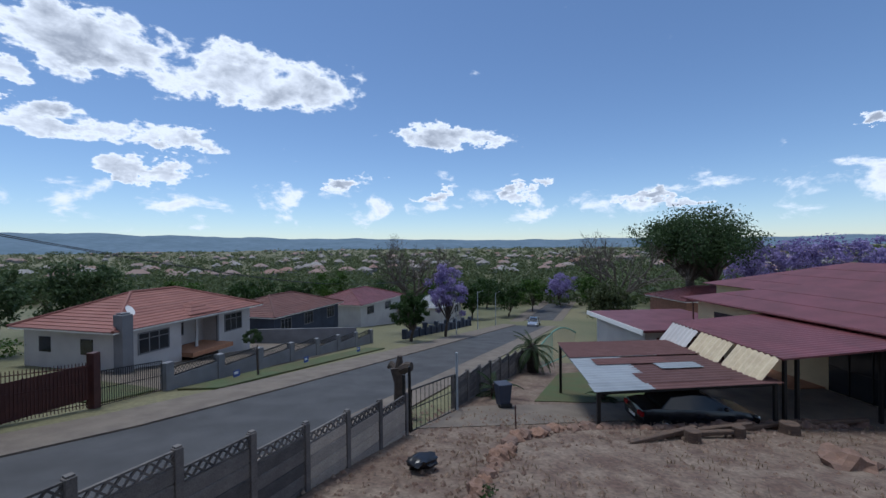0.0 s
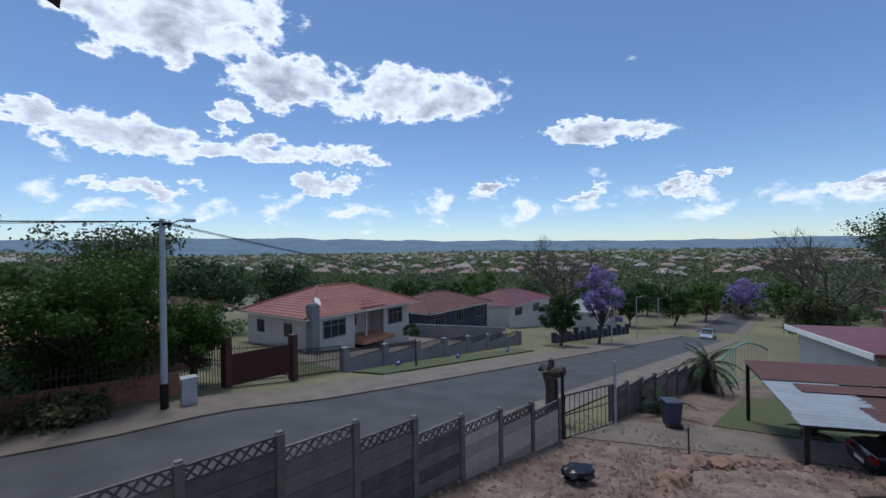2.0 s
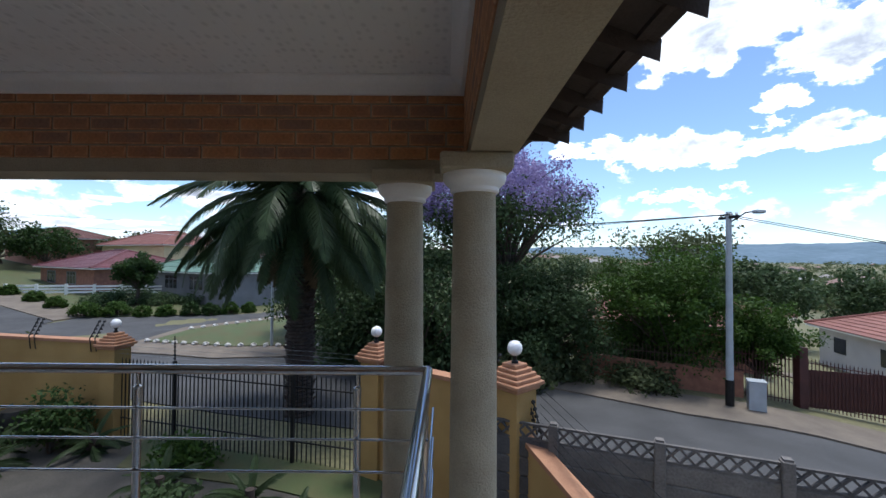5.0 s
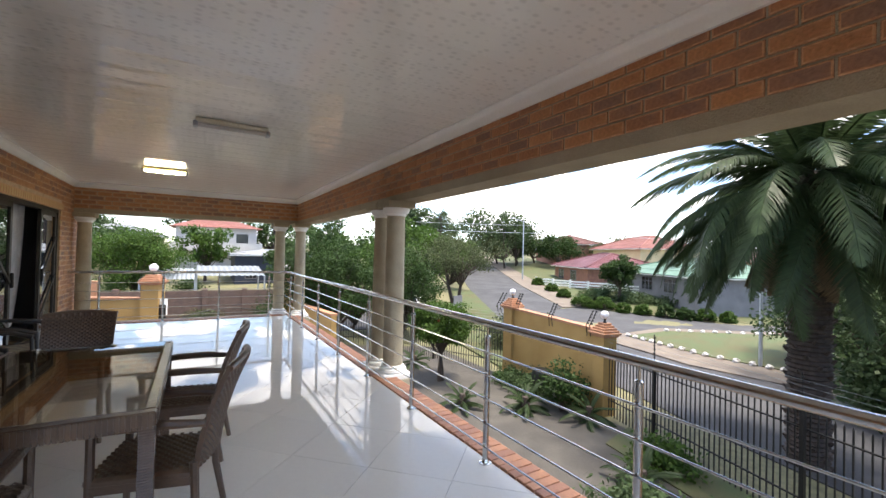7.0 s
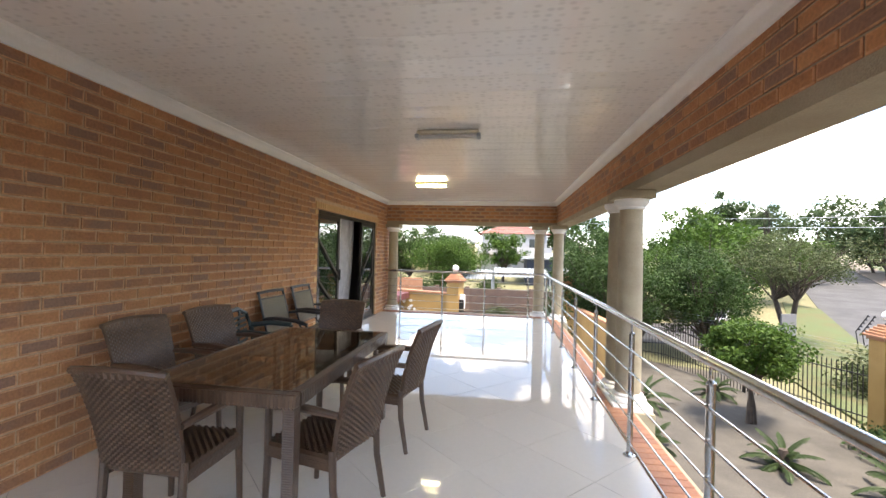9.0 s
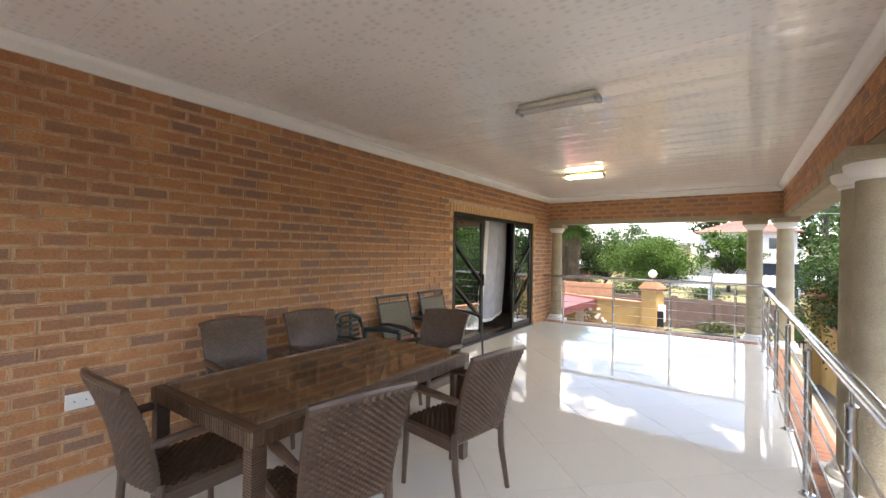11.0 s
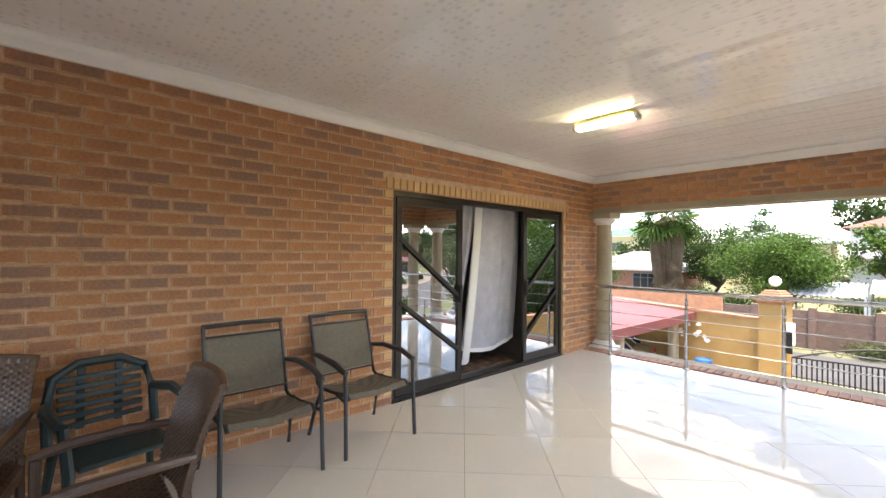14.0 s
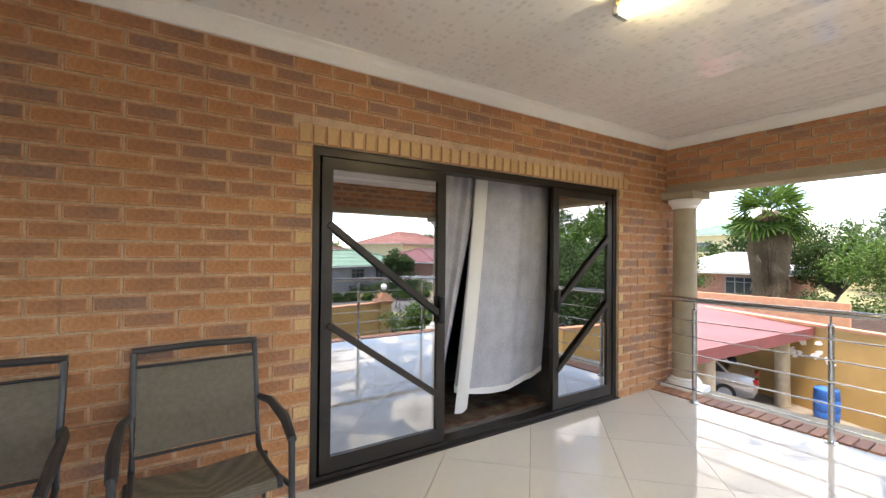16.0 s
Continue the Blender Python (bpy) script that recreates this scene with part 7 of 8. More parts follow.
isl = [(24.8, 16.4), (24.2, 14), (24.0, 11.5), (24.5, 9), (25.2, 7.0), (26.5, 5.3), (28, 4.0)]
edge = thing("edging_stones", "pale stones edging the traffic island", "stones", at(0, 0, 0))
pale = rock(random.Random(3), 0.2).data("stone", HWALL)
for ln in (isl, [(28.8, 16.4), (31.2, 14.6), (34, 12.6), (36, 10.4), (38, 8.2)]):
    for a, b in zip(ln, ln[1:]):
        for k in range(4):
            x, y = a[0] + (b[0] - a[0]) * k / 4, a[1] + (b[1] - a[1]) * k / 4
            piece("stone", pale, edge, at(x, y, gz(x, y) + 0.18, 50 * k))

# ochre boundary wall
P1, P2, G1, G2 = (8.75, -1.3), (11.1, 1.45), (13.0, 8.9), (13.15, 13.45)


def ochre_wall(name, p, q, top0, top1, label):
    d = Vector((q[0] - p[0], q[1] - p[1]))
    L = d.length
    w = thing(name, label, "wall", at(p[0], p[1], 0, math.degrees(math.atan2(d.y, d.x))))
    b0, b1 = gz(*p) - 0.4, gz(*q) - 0.4
    def slab(z0a, z1a, z0b, z1b, t):
        return Mesh().add([(0, -t, z0a), (L, -t, z0b), (L, t, z0b), (0, t, z0a), (0, -t, z1a), (L, -t, z1b), (L, t, z1b), (0, t, z1a)], [(0, 3, 2, 1), (4, 5, 6, 7), (0, 1, 5, 4), (1, 2, 6, 5), (2, 3, 7, 6), (3, 0, 4, 7)])
    part("wall", slab(b0, top0 - 0.08, b1, top1 - 0.08, 0.11), YELLOW, w)
    part("coping", slab(top0 - 0.08, top0, top1 - 0.08, top1, 0.15), CAPPING, w, "terracotta coping")
    return w


ochre_wall("boundary_wall", P1, P2, -0.62, -0.72, "ochre painted garden wall with terracotta coping")
ochre_wall("boundary_wall", G1, G2, -0.72, -0.55, "ochre painted garden wall beside the entrance")
ochre_wall("boundary_wall", (8.6, -1.5), (5.2, -2.7), -1.35, -2.0, "low ochre wall with a sloping top")
globe_pillar(*P1, gz(*P1), -0.18, 0.52, 0.13, 40)
globe_pillar(*P2, gz(*P2), -0.33, 0.5, 0.125, 60)
globe_pillar(*G1, gz(*G1), -0.5, 0.5, 0.125, 80)
globe_pillar(*G2, gz(*G2), -0.2, 0.5, 0.125, 90)
spike_fence(P2, G1, 2.15, "black spiked steel fence with electric wires", 0.125)
spike_fence(G2, (10.0, 20.5), 1.9, "black spiked steel fence along the entrance", 0.125, stays=1)
spike_fence((10.0, 20.5), (6.6, 22.6), 1.9, "black spiked steel fence along the driveway", 0.125, stays=1)


def angled_stay(x, y, z, rz):
    t = thing("fence_stay", "slanted black electric fence stay with insulators", "fence stay", at(x, y, z, rz), "electric fence stays")
    m = Mesh()
    for o in (0, 0.14):
        m.tube([(o, 0, -0.25), (o + 0.05, 0, 0.1), (o - 0.22, 0, 0.6)], 0.014, 5)
        for k in range(5):
            m.tube([(o - 0.03 - 0.045 * k, -0.02, 0.16 + 0.1 * k), (o - 0.03 - 0.045 * k, 0.03, 0.17 + 0.1 * k)], 0.028, 6)
    part("stay", m, BLACK, t)


for x, y, z, rz in ((12.85, 9.3, -0.75, 90), (12.9, 11.0, -0.7, 90), (13.1, 13.0, -0.55, 90), (12.95, 13.9, -0.6, 120), (10.7, 1.1, -0.75, 50), (9.0, -0.9, -0.65, 50), (8.5, -1.6, -1.35, 200)):
    angled_stay(x, y, z, rz)
st = thing("fence_wires", "black electric wires stretched over the low wall", "wires", at(0, 0, 0))
part("post", Mesh().tube([(5.9, -2.45, -2.6), (5.9, -2.45, -0.9)], 0.025, 6), BLACK, st)
for k in range(7):
    part("wire", Mesh().tube([(8.6, -1.7, -0.55 - 0.14 * k), (5.9, -2.45, -0.95 - 0.16 * k), (3.0, -3.4, -1.3 - 0.2 * k)], 0.006, 4, False), BLACK, st)

# planting
feather_palm(14.9, 4.5, 6.8, 0.42, 4.5, 92, "tall date palm with a dense drooping crown", 21, width=0.62, leaflets=105, dry=16)
tree(10.1, 13.9, 0.1, 1.5, LEAF_BRIGHT, "small bright green tree with several stems", 81, low=0.3, clumps=60, per=200, leaf=0.055, trunk=0.06, stems=3)
for k, (x, y, r) in enumerate(((10.2, 16.2, 0.8), (10.9, 10.1, 0.95), (12.0, 8.6, 0.9), (9.3, 11.2, 0.8), (9.6, 3.6, 0.9), (8.6, 2.4, 0.8), (10.0, 5.6, 0.9), (7.4, 14.8, 1.2), (6.6, 11.6, 0.7))):
    feather_palm(x, y, 0.12, 0.12, r * 1.15, 26, "low spreading cycad in the garden", 200 + k, width=0.16, leaflets=30, dry=0)
bush(11.9, 9.6, 0.9, 1.9, LEAF, "loose leafy shrub by the wall", 91, 90, 0.06)
bush(12.2, 11.4, 1.0, 0.7, LEAF_DARK, "low shrub along the wall", 92, 90, 0.06)
bush(12.4, 12.6, 0.7, 0.5, LEAF, "low groundcover along the wall", 93, 70, 0.06)
bush(11.2, 6.0, 0.8, 0.7, LEAF_BRIGHT, "fresh green shrub under the fence", 94, 90, 0.06)
bush(8.8, 5.0, 0.9, 0.8, LEAF_DARK, "dark low shrub in the bed", 95, 90, 0.06)
bush(16.8, 17.2, 1.9, 1.9, LEAF_OLIVE, "grey-green shrub on the corner verge", 96, 160, 0.08, clumps=34)
pot = part("round_planter", Mesh().lathe([(0.2, 0), (0.34, 0.1), (0.36, 0.35), (0.3, 0.55), (0.24, 0.56)], n=20), BLACK, None, "round black planter by the garden wall", True)
tagged(pot, "", "planter")
pot.matrix_basis = at(12.45, 11.0, gz(12.45, 11.0) + 0.35)
rk = part("garden_rock", rock(random.Random(8), 0.32), HWALL, None, "pale rocks in the garden bed")
tagged(rk, "", "rock")
rk.matrix_basis = at(12.5, 10.4, gz(12.5, 10.4) + 0.3)

# trees between garden and street
tree(8.0, 21.6, 2.7, 3.2, LEAF, "leafy tree beside the driveway", 101, low=0.1, clumps=110, per=230, leaf=0.06)
tree(12.6, 22.6, 2.9, 2.7, LEAF, "leafy tree beside the fence", 102, low=0.1, clumps=90, per=220, leaf=0.06)
tree(10.4, 25.2, 2.4, 3.0, LEAF_BRIGHT, "light green tree beside the street", 103, low=0.08, clumps=80, per=200, leaf=0.065)
tree(18.2, 25.6, 3.2, 3.6, LEAF_OLIVE, "spreading tree with a forked dark trunk on the verge", 104, low=0.42, clumps=80, per=150, leaf=0.06, trunk=0.14, stems=2)
tree(18.5, 34.0, 5.4, 4.6, LEAF_BRIGHT, "light green tree up the side street", 105, low=0.1, clumps=60, per=90, leaf=0.16)
tree(28.7, 55.4, 9.8, 4.2, LEAF_DARK, "tall dark tree up the hill", 106, low=0.2, clumps=50, per=90, leaf=0.22)
tree(22.0, 47.0, 4.8, 5.0, LEAF, "green tree up the hill", 107, low=0.1, clumps=60, per=80, leaf=0.2)
for k, (x, y, tp, r, m) in enumerate(((40, 54, 9.2, 5, LEAF_DARK), (45, 53, 9.6, 5, LEAF_DARK), (52, 58, 8, 5, LEAF_DARK), (56, 52, 5.5, 5, LEAF), (50, 56, 8.4, 5, LEAF), (38, 62, 9.5, 4.5, LEAF_DARK), (34, 50, 4.0, 3.2, LEAF_BRIGHT), (49, 60, 6.0, 5, LEAF), (30, 62, 7.0, 6, LEAF), (58, 60, 6, 5, LEAF_OLIVE), (66, 48, 5.5, 5, LEAF_OLIVE))):
    tree(x, y, tp, r, m, "tall tree along the side street" if m is LEAF_DARK else "leafy tree along the side street", 110 + k, low=0.15, clumps=46, per=80, leaf=0.2)
feather_palm(31, 50, 7.5, 0.25, 2.6, 34, "slender palm up the hill", 121, width=0.4, leaflets=26, dry=10)
tree(37.0, 26.0, 2.0, 2.2, LEAF, "round street tree in front of the green-roofed house", 122, low=0.3, clumps=46, per=120, leaf=0.12)
tree(45, 20, 1.2, 2.4, LEAF_OLIVE, "small olive tree by the houses", 123, low=0.3, clumps=40, per=80, leaf=0.12)
for k, (x, y, r, h, m) in enumerate(((31.4, 25.6, 0.95, 1.2, LEAF_BRIGHT), (32.5, 24.2, 0.95, 1.25, LEAF_BRIGHT), (33.0, 22.6, 0.6, 1.0, LEAF_BRIGHT), (33.8, 21.4, 0.7, 1.0, LEAF_BRIGHT), (34.6, 20.0, 0.7, 1.25, LEAF), (35.4, 18.8, 0.7, 1.2, LEAF), (36.4, 17.8, 0.7, 1.25, LEAF_BRIGHT), (37.6, 16.8, 0.6, 1.1, LEAF_BRIGHT), (33.4, 29.6, 0.7, 1.1, LEAF_BRIGHT), (35.2, 33, 0.7, 1.1, LEAF_BRIGHT), (37, 37, 0.7, 1.1, LEAF_BRIGHT))):
    bush(x, y, r, h, m, "clipped yellow-green round bush on the verge", 130 + k, 90, 0.07, tidy=True, clumps=40)
for k, (x, y, r, h) in enumerate(((36.5, 28, 2.2, 0.9), (38.5, 25.5, 2.0, 0.9), (40.5, 22.5, 2.2, 1.0), (42.5, 30.5, 2.4, 1.1))):
    bush(x, y, r, h, LEAF_DARK, "dark hedge in front of the houses", 145 + k, 110, 0.09, tidy=True, clumps=40)

# houses beyond the junction
house("red_roof_house", 46.5, 43.5, -120, 13, 9, 2.5, 1.7, HWALL_BRICK, ROOF_RED, "brick bungalow with a red roof", windows=((2, 4, 0.9, 2, 0), (7, 9, 0.9, 2, 0)), base=-2.1)
house("green_roof_house", 44.5, 31.5, -118, 14, 9, 2.4, 1.6, HWALL_GREY, ROOF_GREEN, "bungalow with a green sheet roof and veranda posts", windows=((1, 3, 0.8, 2, 0), (5, 7, 0.8, 2, 0), (9, 11, 0.8, 2, 0)), base=-2.3, course=1.2)
house("far_house", 60, 48, -115, 14, 9, 2.6, 2.0, HWALL_CREAM, ROOF_TILE, "cream house with a terracotta roof", windows=((3, 5, 1, 2, 0),), base=0.4)
house("far_house", 64, 66, -118, 12, 9, 2.6, 1.8, HWALL_BRICK, ROOF_BROWN, "brick house with a brown tile roof", windows=((3, 5, 1, 2, 0),), base=1.4)
house("far_house", 62, 30, -110, 12, 9, 2.6, 1.8, HWALL_BRICK, ROOF_BROWN, "brick house behind the green roof", windows=((3, 5, 1, 2, 0),), base=-1.0)
house("far_house", 58, 14, -100, 12, 9, 2.6, 1.8, HWALL, ROOF_TILE, "white house with a terracotta roof", windows=((3, 5, 1, 2, 0),), base=-3.0)
wf = thing("picket_wall", "low white precast wall with openings", "wall", at(37.2, 37.5, gz(37.2, 37.5), -62))
for k in range(9):
    part("post", Mesh().box(k * 2 - 0.1, -0.1, -0.6 - 0.04 * k, k * 2 + 0.1, 0.1, 0.95 - 0.06 * k), WHITE, wf)
    if k < 8:
        for z in (0.1, 0.38, 0.66):
            part("rail", Mesh().box(k * 2 + 0.1, -0.04, z - 0.06 * k, k * 2 + 1.9, 0.04, z + 0.16 - 0.06 * k), WHITE, wf)
wf2 = thing("picket_wall", "white garden wall with posts by the junction", "wall", at(41.5, 21.0, gz(41.5, 21.0), -52))
for k in range(7):
    part("post", Mesh().box(k * 2 - 0.12, -0.12, -0.6, k * 2 + 0.12, 0.12, 1.2), WHITE, wf2)
    part("panel", Mesh().box(k * 2 + 0.12, -0.05, -0.6, k * 2 + 1.88, 0.05, 0.85), WHITE, wf2)
cn = thing("canopy_tent", "red shade canopy on posts", "canopy", at(48, 19.5, gz(48, 19.5), -50))
part("cover", Mesh().add([(-2, -1.6, 2.0), (2, -1.6, 2.0), (2, 1.6, 2.0), (-2, 1.6, 2.0), (0, 0, 2.8)], [(0, 1, 4), (1, 2, 4), (2, 3, 4), (3, 0, 4)]), RED_LAMP, cn, "red cloth")
for sx in (-1.9, 1.9):
    for sy in (-1.5, 1.5):
        part("post", Mesh().tube([(sx, sy, -0.2), (sx, sy, 2.0)], 0.04, 5), GALV, cn)
for x, y, h in ((38.6, 41.5, 7.6), (24.6, 9.4, 6.0)):
    s_ = thing("street_lamp", "tall slim grey street lamp", "street lamp", at(x, y, gz(x, y) + 0.1), "street lamps at the junction")
    part("pole", Mesh().tube([(0, 0, -0.2), (0, 0, h)], [0.09, 0.06], 8), GALV, s_, "", True)
    part("lamp_arm", Mesh().tube([(0, 0, h - 0.1), (-1.2, 0.5, h + 0.25)], 0.035, 5), GALV, s_)
    part("lamp_head", Mesh().box(-1.6, 0.4, h + 0.2, -1.1, 0.62, h + 0.32, None, 0.03), GALV, s_)
car("parked_car", 15.2, 24.4, 100, CAR_SILVER, "white hatchback parked under the trees", hatch=True, L=4.0)
sb = thing("notice_board", "small dark notice board on a post", "sign", at(15.4, 21.0, gz(15.4, 21.0), 20))
part("board", Mesh().box(-0.4, -0.03, 1.4, 0.4, 0.03, 2.4), HWALL_GREY, sb)
part("post", Mesh().tube([(0, 0.05, -0.1), (0, 0.05, 2.3)], 0.04, 5), BLACK, sb)

# ---- driveway end ----
strip("pavement_driveway", [(-9, 12), (-9, 18), (-9, 25)], [(4.0, 11.2), (5.0, 18), (6.2, 24)], PAVE, "brown paved driveway", 0.05, 8)
strip("road_back", [(-30, 27.5), (-8, 26.2), (8, 25.6), (20, 24)], [(-30, 33), (-8, 31.5), (8, 31), (22, 30)], ASPHALT, "asphalt street behind the gate", 0.045, 8)
N1, N2 = (0.55, 21.8), (6.1, 22.8)
ochre_wall("boundary_wall", (-10, 25.4), (0.4, 21.9), -0.55, -0.62, "ochre wall with flaking white patches beside the gate")
ochre_wall("boundary_wall", (6.2, 22.9), (6.9, 17.0), -1.0, -1.0, "ochre side wall of the driveway")
globe_pillar(*N1, gz(*N1), 0.35, 0.66, 0.17, -18)
globe_pillar(*N2, gz(*N2), 0.35, 0.66, 0.17, 10)
fl = thing("flaking_paint", "flaked white paint patches on the ochre wall", "paint patch", at(-2.35, 22.69, -1.4, -18.6))
rg7 = random.Random(17)
for k in range(26):
    cx, cz = rg7.uniform(-0.8, 0.8), rg7.uniform(-0.35, 0.3)
    r = rg7.uniform(0.03, 0.14)
    pts = [(cx + r * rg7.uniform(0.5, 1.3) * math.cos(a), -0.008, cz + r * rg7.uniform(0.3, 0.9) * math.sin(a)) for a in [2 * math.pi * i / 7 for i in range(7)]]
    part("patch", Mesh().add(pts + [(p[0], -0.001, p[2]) for p in pts], [tuple(range(7))] + [(i, (i + 1) % 7, 7 + (i + 1) % 7, 7 + i) for i in range(7)]), WHITE, fl)
# gate
gt = thing("driveway_gate", "black steel sliding gate with scrolled arch", "gate", at(0.95, 21.95, gz(0.95, 21.95), 9.5))
part("gate_frame", Mesh().tube([(0, 0, 0.1), (4.9, 0, 0.1), (4.9, 0, 1.5), (0, 0, 1.5), (0, 0, 0.1)], 0.03, 5), BLACK, gt)
arch = [(4.9 * k / 16, 0, 1.5 + 0.55 * math.sin(math.pi * k / 16)) for k in range(17)]
part("arch", Mesh().tube(arch, 0.025, 5), BLACK, gt)
for k in range(1, 40):
    s = 4.9 * k / 40
    part("bar", Mesh().box(s - 0.02, -0.012, 0.1, s + 0.02, 0.012, 1.5), BLACK, gt)
for k in range(8):
    c = 0.6 + 0.53 * k
    rr = 0.16 + 0.05 * math.sin(math.pi * k / 7)
    part("scroll", Mesh().tube([(c + rr * math.cos(a / 3) * (1 - a / 26), 0, 1.72 + 0.08 * math.sin(math.pi * k / 7) + rr * math.sin(a / 3) * (1 - a / 26)) for a in range(19)], 0.012, 4), BLACK, gt)
ib = thing("intercom_box", "white and black intercom on the gate pillar", "intercom", at(0.95, 21.55, -1.0, -18))
part("case", Mesh().box(-0.12, -0.1, -0.35, 0.12, 0.1, 0.35, None, 0.02), WHITE, ib)
part("cover", Mesh().box(-0.14, -0.14, -0.6, 0.14, -0.105, 0.1, None, 0.02), BLACK, ib)
# red carport
CZ = -0.75
rc = thing("red_carport", "open carport with a red sheet roof on round cream columns", "carport", at(0, 0, 0))
part("roof", sheet((-2.4, 15.0, CZ), (-2.0, 24.0, CZ), (-10, 25.6, CZ + 0.35), (-10, 15.6, CZ + 0.35), 30, 0.02), ROOF_RED, rc, "bright red sheet roof")
part("fascia", Mesh().box(0, -0.02, -0.28, 9.02, 0.02, 0.03, at(-2.36, 15.0, CZ, 87.5)), ROOF_RED, rc)
part("back_parapet", Mesh().box(-10, 25.55, CZ - 1.0, -1.9, 25.75, CZ + 0.6, Matrix.Rotation(radians(0), 4, "Z")), CAPPING, rc)
for y in (17.6, 22.4):
    part("column", Mesh().lathe([(0.22, -3.3), (0.2, -2.6), (0.19, -1.1), (0.24, -1.08), (0.24, -0.98)], (-2.75, y, 0), 20), COLUMN, rc, "round cream column", True)
car("parked_car", -5.3, 21.2, 200, CAR_SILVER, "silver car with dark windows under the red carport", base=-3.22)
car("parked_car", -6.2, 23.6, 200, CAR_BLACK, "black car under the red carport", base=-3.22)
dr = thing("plastic_drum", "blue plastic drum against the ochre wall", "drum", at(-1.55, 21.9, -3.24))
part("drum_body", Mesh().lathe([(0.25, 0), (0.28, 0.03), (0.3, 0.25), (0.285, 0.28), (0.3, 0.31), (0.3, 0.6), (0.285, 0.63), (0.3, 0.66), (0.28, 0.9), (0.25, 0.92), (0.23, 0.88)], n=24), BLUE_DRUM, dr, "", True)
car("parked_car", 16.2, 29.2, 62, WHITE, "white hatchback parked beside the side street", hatch=True, L=4.0)
# brick wall with piers across the street
bwk = thing("brick_wall", "long brown brick wall with piers across the street", "wall", at(-4.5, 33.0, gz(-4.5, 33.0), -3))
for k in range(9):
    part("pier", Mesh().box(k * 2.4 - 0.16, -0.2, -0.5, k * 2.4 + 0.16, 0.1, 2.15, None, 0.01), STREET_BRICK, bwk)
    bm_ = Mesh().box(k * 2.4 + 0.16, -0.08, -0.5, k * 2.4 + 2.24, 0.08, 2.0)
    pnl = part("wall_panel", bm_, PAVE, bwk)
    br = Mesh()
    for r in range(23):
        s = k * 2.4 + 0.16 - 0.12 * (r % 2)
        while s < k * 2.4 + 2.2:
            a, b = max(s, k * 2.4 + 0.165), min(s + 0.222, k * 2.4 + 2.235)
            if b - a > 0.03:
                br.box(a, -0.092, r * 0.086, b, -0.075, r * 0.086 + 0.075)
            s += 0.232
    tagged(part("bricks", br, STREET_BRICK, pnl), "", "", "", "stuff")
bush(2.5, 32.2, 1.2, 0.5, LEAF_OLIVE, "low weeds before the brick wall", 160, 80, 0.07)
bush(6.5, 32.0, 1.4, 0.5, LEAF, "low green weeds before the brick wall", 161, 80, 0.07)
spike_fence((-16, 38.0), (-4.5, 33.6), 2.0, "brown wooden picket fence across the street", 0.17, (0.3, 0.8), WOOD_OLD, 0)
# shrubs added to darken the bright ground, in place of a dark building
for k, (x, y, r) in enumerate(((-8.0, 42.5, 1.6), (-5.2, 42.0, 1.5), (-3.0, 41.2, 1.6), (1.8, 40.8, 1.5), (-6.6, 40.0, 1.2), (-11.6, 41.2, 1.3))):
    bush(x, y, r, 2.2, (LEAF_DARK, LEAF)[k % 2], "dark green shrub standing in for a dark building behind the picket fence", 300 + k, 70, 0.09)
# white sheet roofs
for x, y, w in ((0.5, 36.5, 3.2), (4.5, 37.5, 4.6)):
    c7 = thing("sheet_roof", "low pale zinc roof behind the brick wall", "roof", at(x, y, gz(x, y)))
    part("sheeting", sheet((-w / 2, -2, 2.3), (w / 2, -2, 2.3), (w / 2, 2, 2.9), (-w / 2, 2, 2.9), 12, 0.03), ZINC, c7)
    for sx in (-w / 2, w / 2):
        part("post", Mesh().box(sx - 0.05, -1.9, -0.3, sx + 0.05, -1.8, 2.3), GALV, c7)
        part("post", Mesh().box(sx - 0.05, 1.8, -0.3, sx + 0.05, 1.9, 2.85), GALV, c7)
# fan palm with a skirt of dead leaves
fp = thing("fan_palm", "fan palm with a thick skirt of dry leaves", "palm tree", at(-9.4, 40.5, gz(-9.4, 40.5)))
part("trunk", Mesh().lathe([(0.7, -0.3), (0.55, 1.0), (0.4, 4), (0.35, 7.0)], n=12), PALM_BARK, fp)
rgp = random.Random(6)
skv, n_s = [], 96
for z_, r_ in ((1.9, 0.6), (2.1, 0.75), (3.4, 0.92), (5.0, 1.08), (6.4, 1.05), (7.0, 0.75), (7.4, 0.3)):
    for k in range(n_s):
        a_ = 2 * math.pi * k / n_s
        q_ = r_ * (1 + 0.13 * (1 if k % 2 else -1) + rgp.uniform(-0.1, 0.1))
        skv.append((q_ * math.cos(a_), q_ * math.sin(a_), z_ + rgp.uniform(-0.2, 0.2)))
part("dry_skirt", Mesh().add(skv, [(j * n_s + k, j * n_s + (k + 1) % n_s, (j + 1) * n_s + (k + 1) % n_s, (j + 1) * n_s + k) for j in range(6) for k in range(n_s)]), LEAF_DRY, fp, "thick mat of hanging dry leaves")


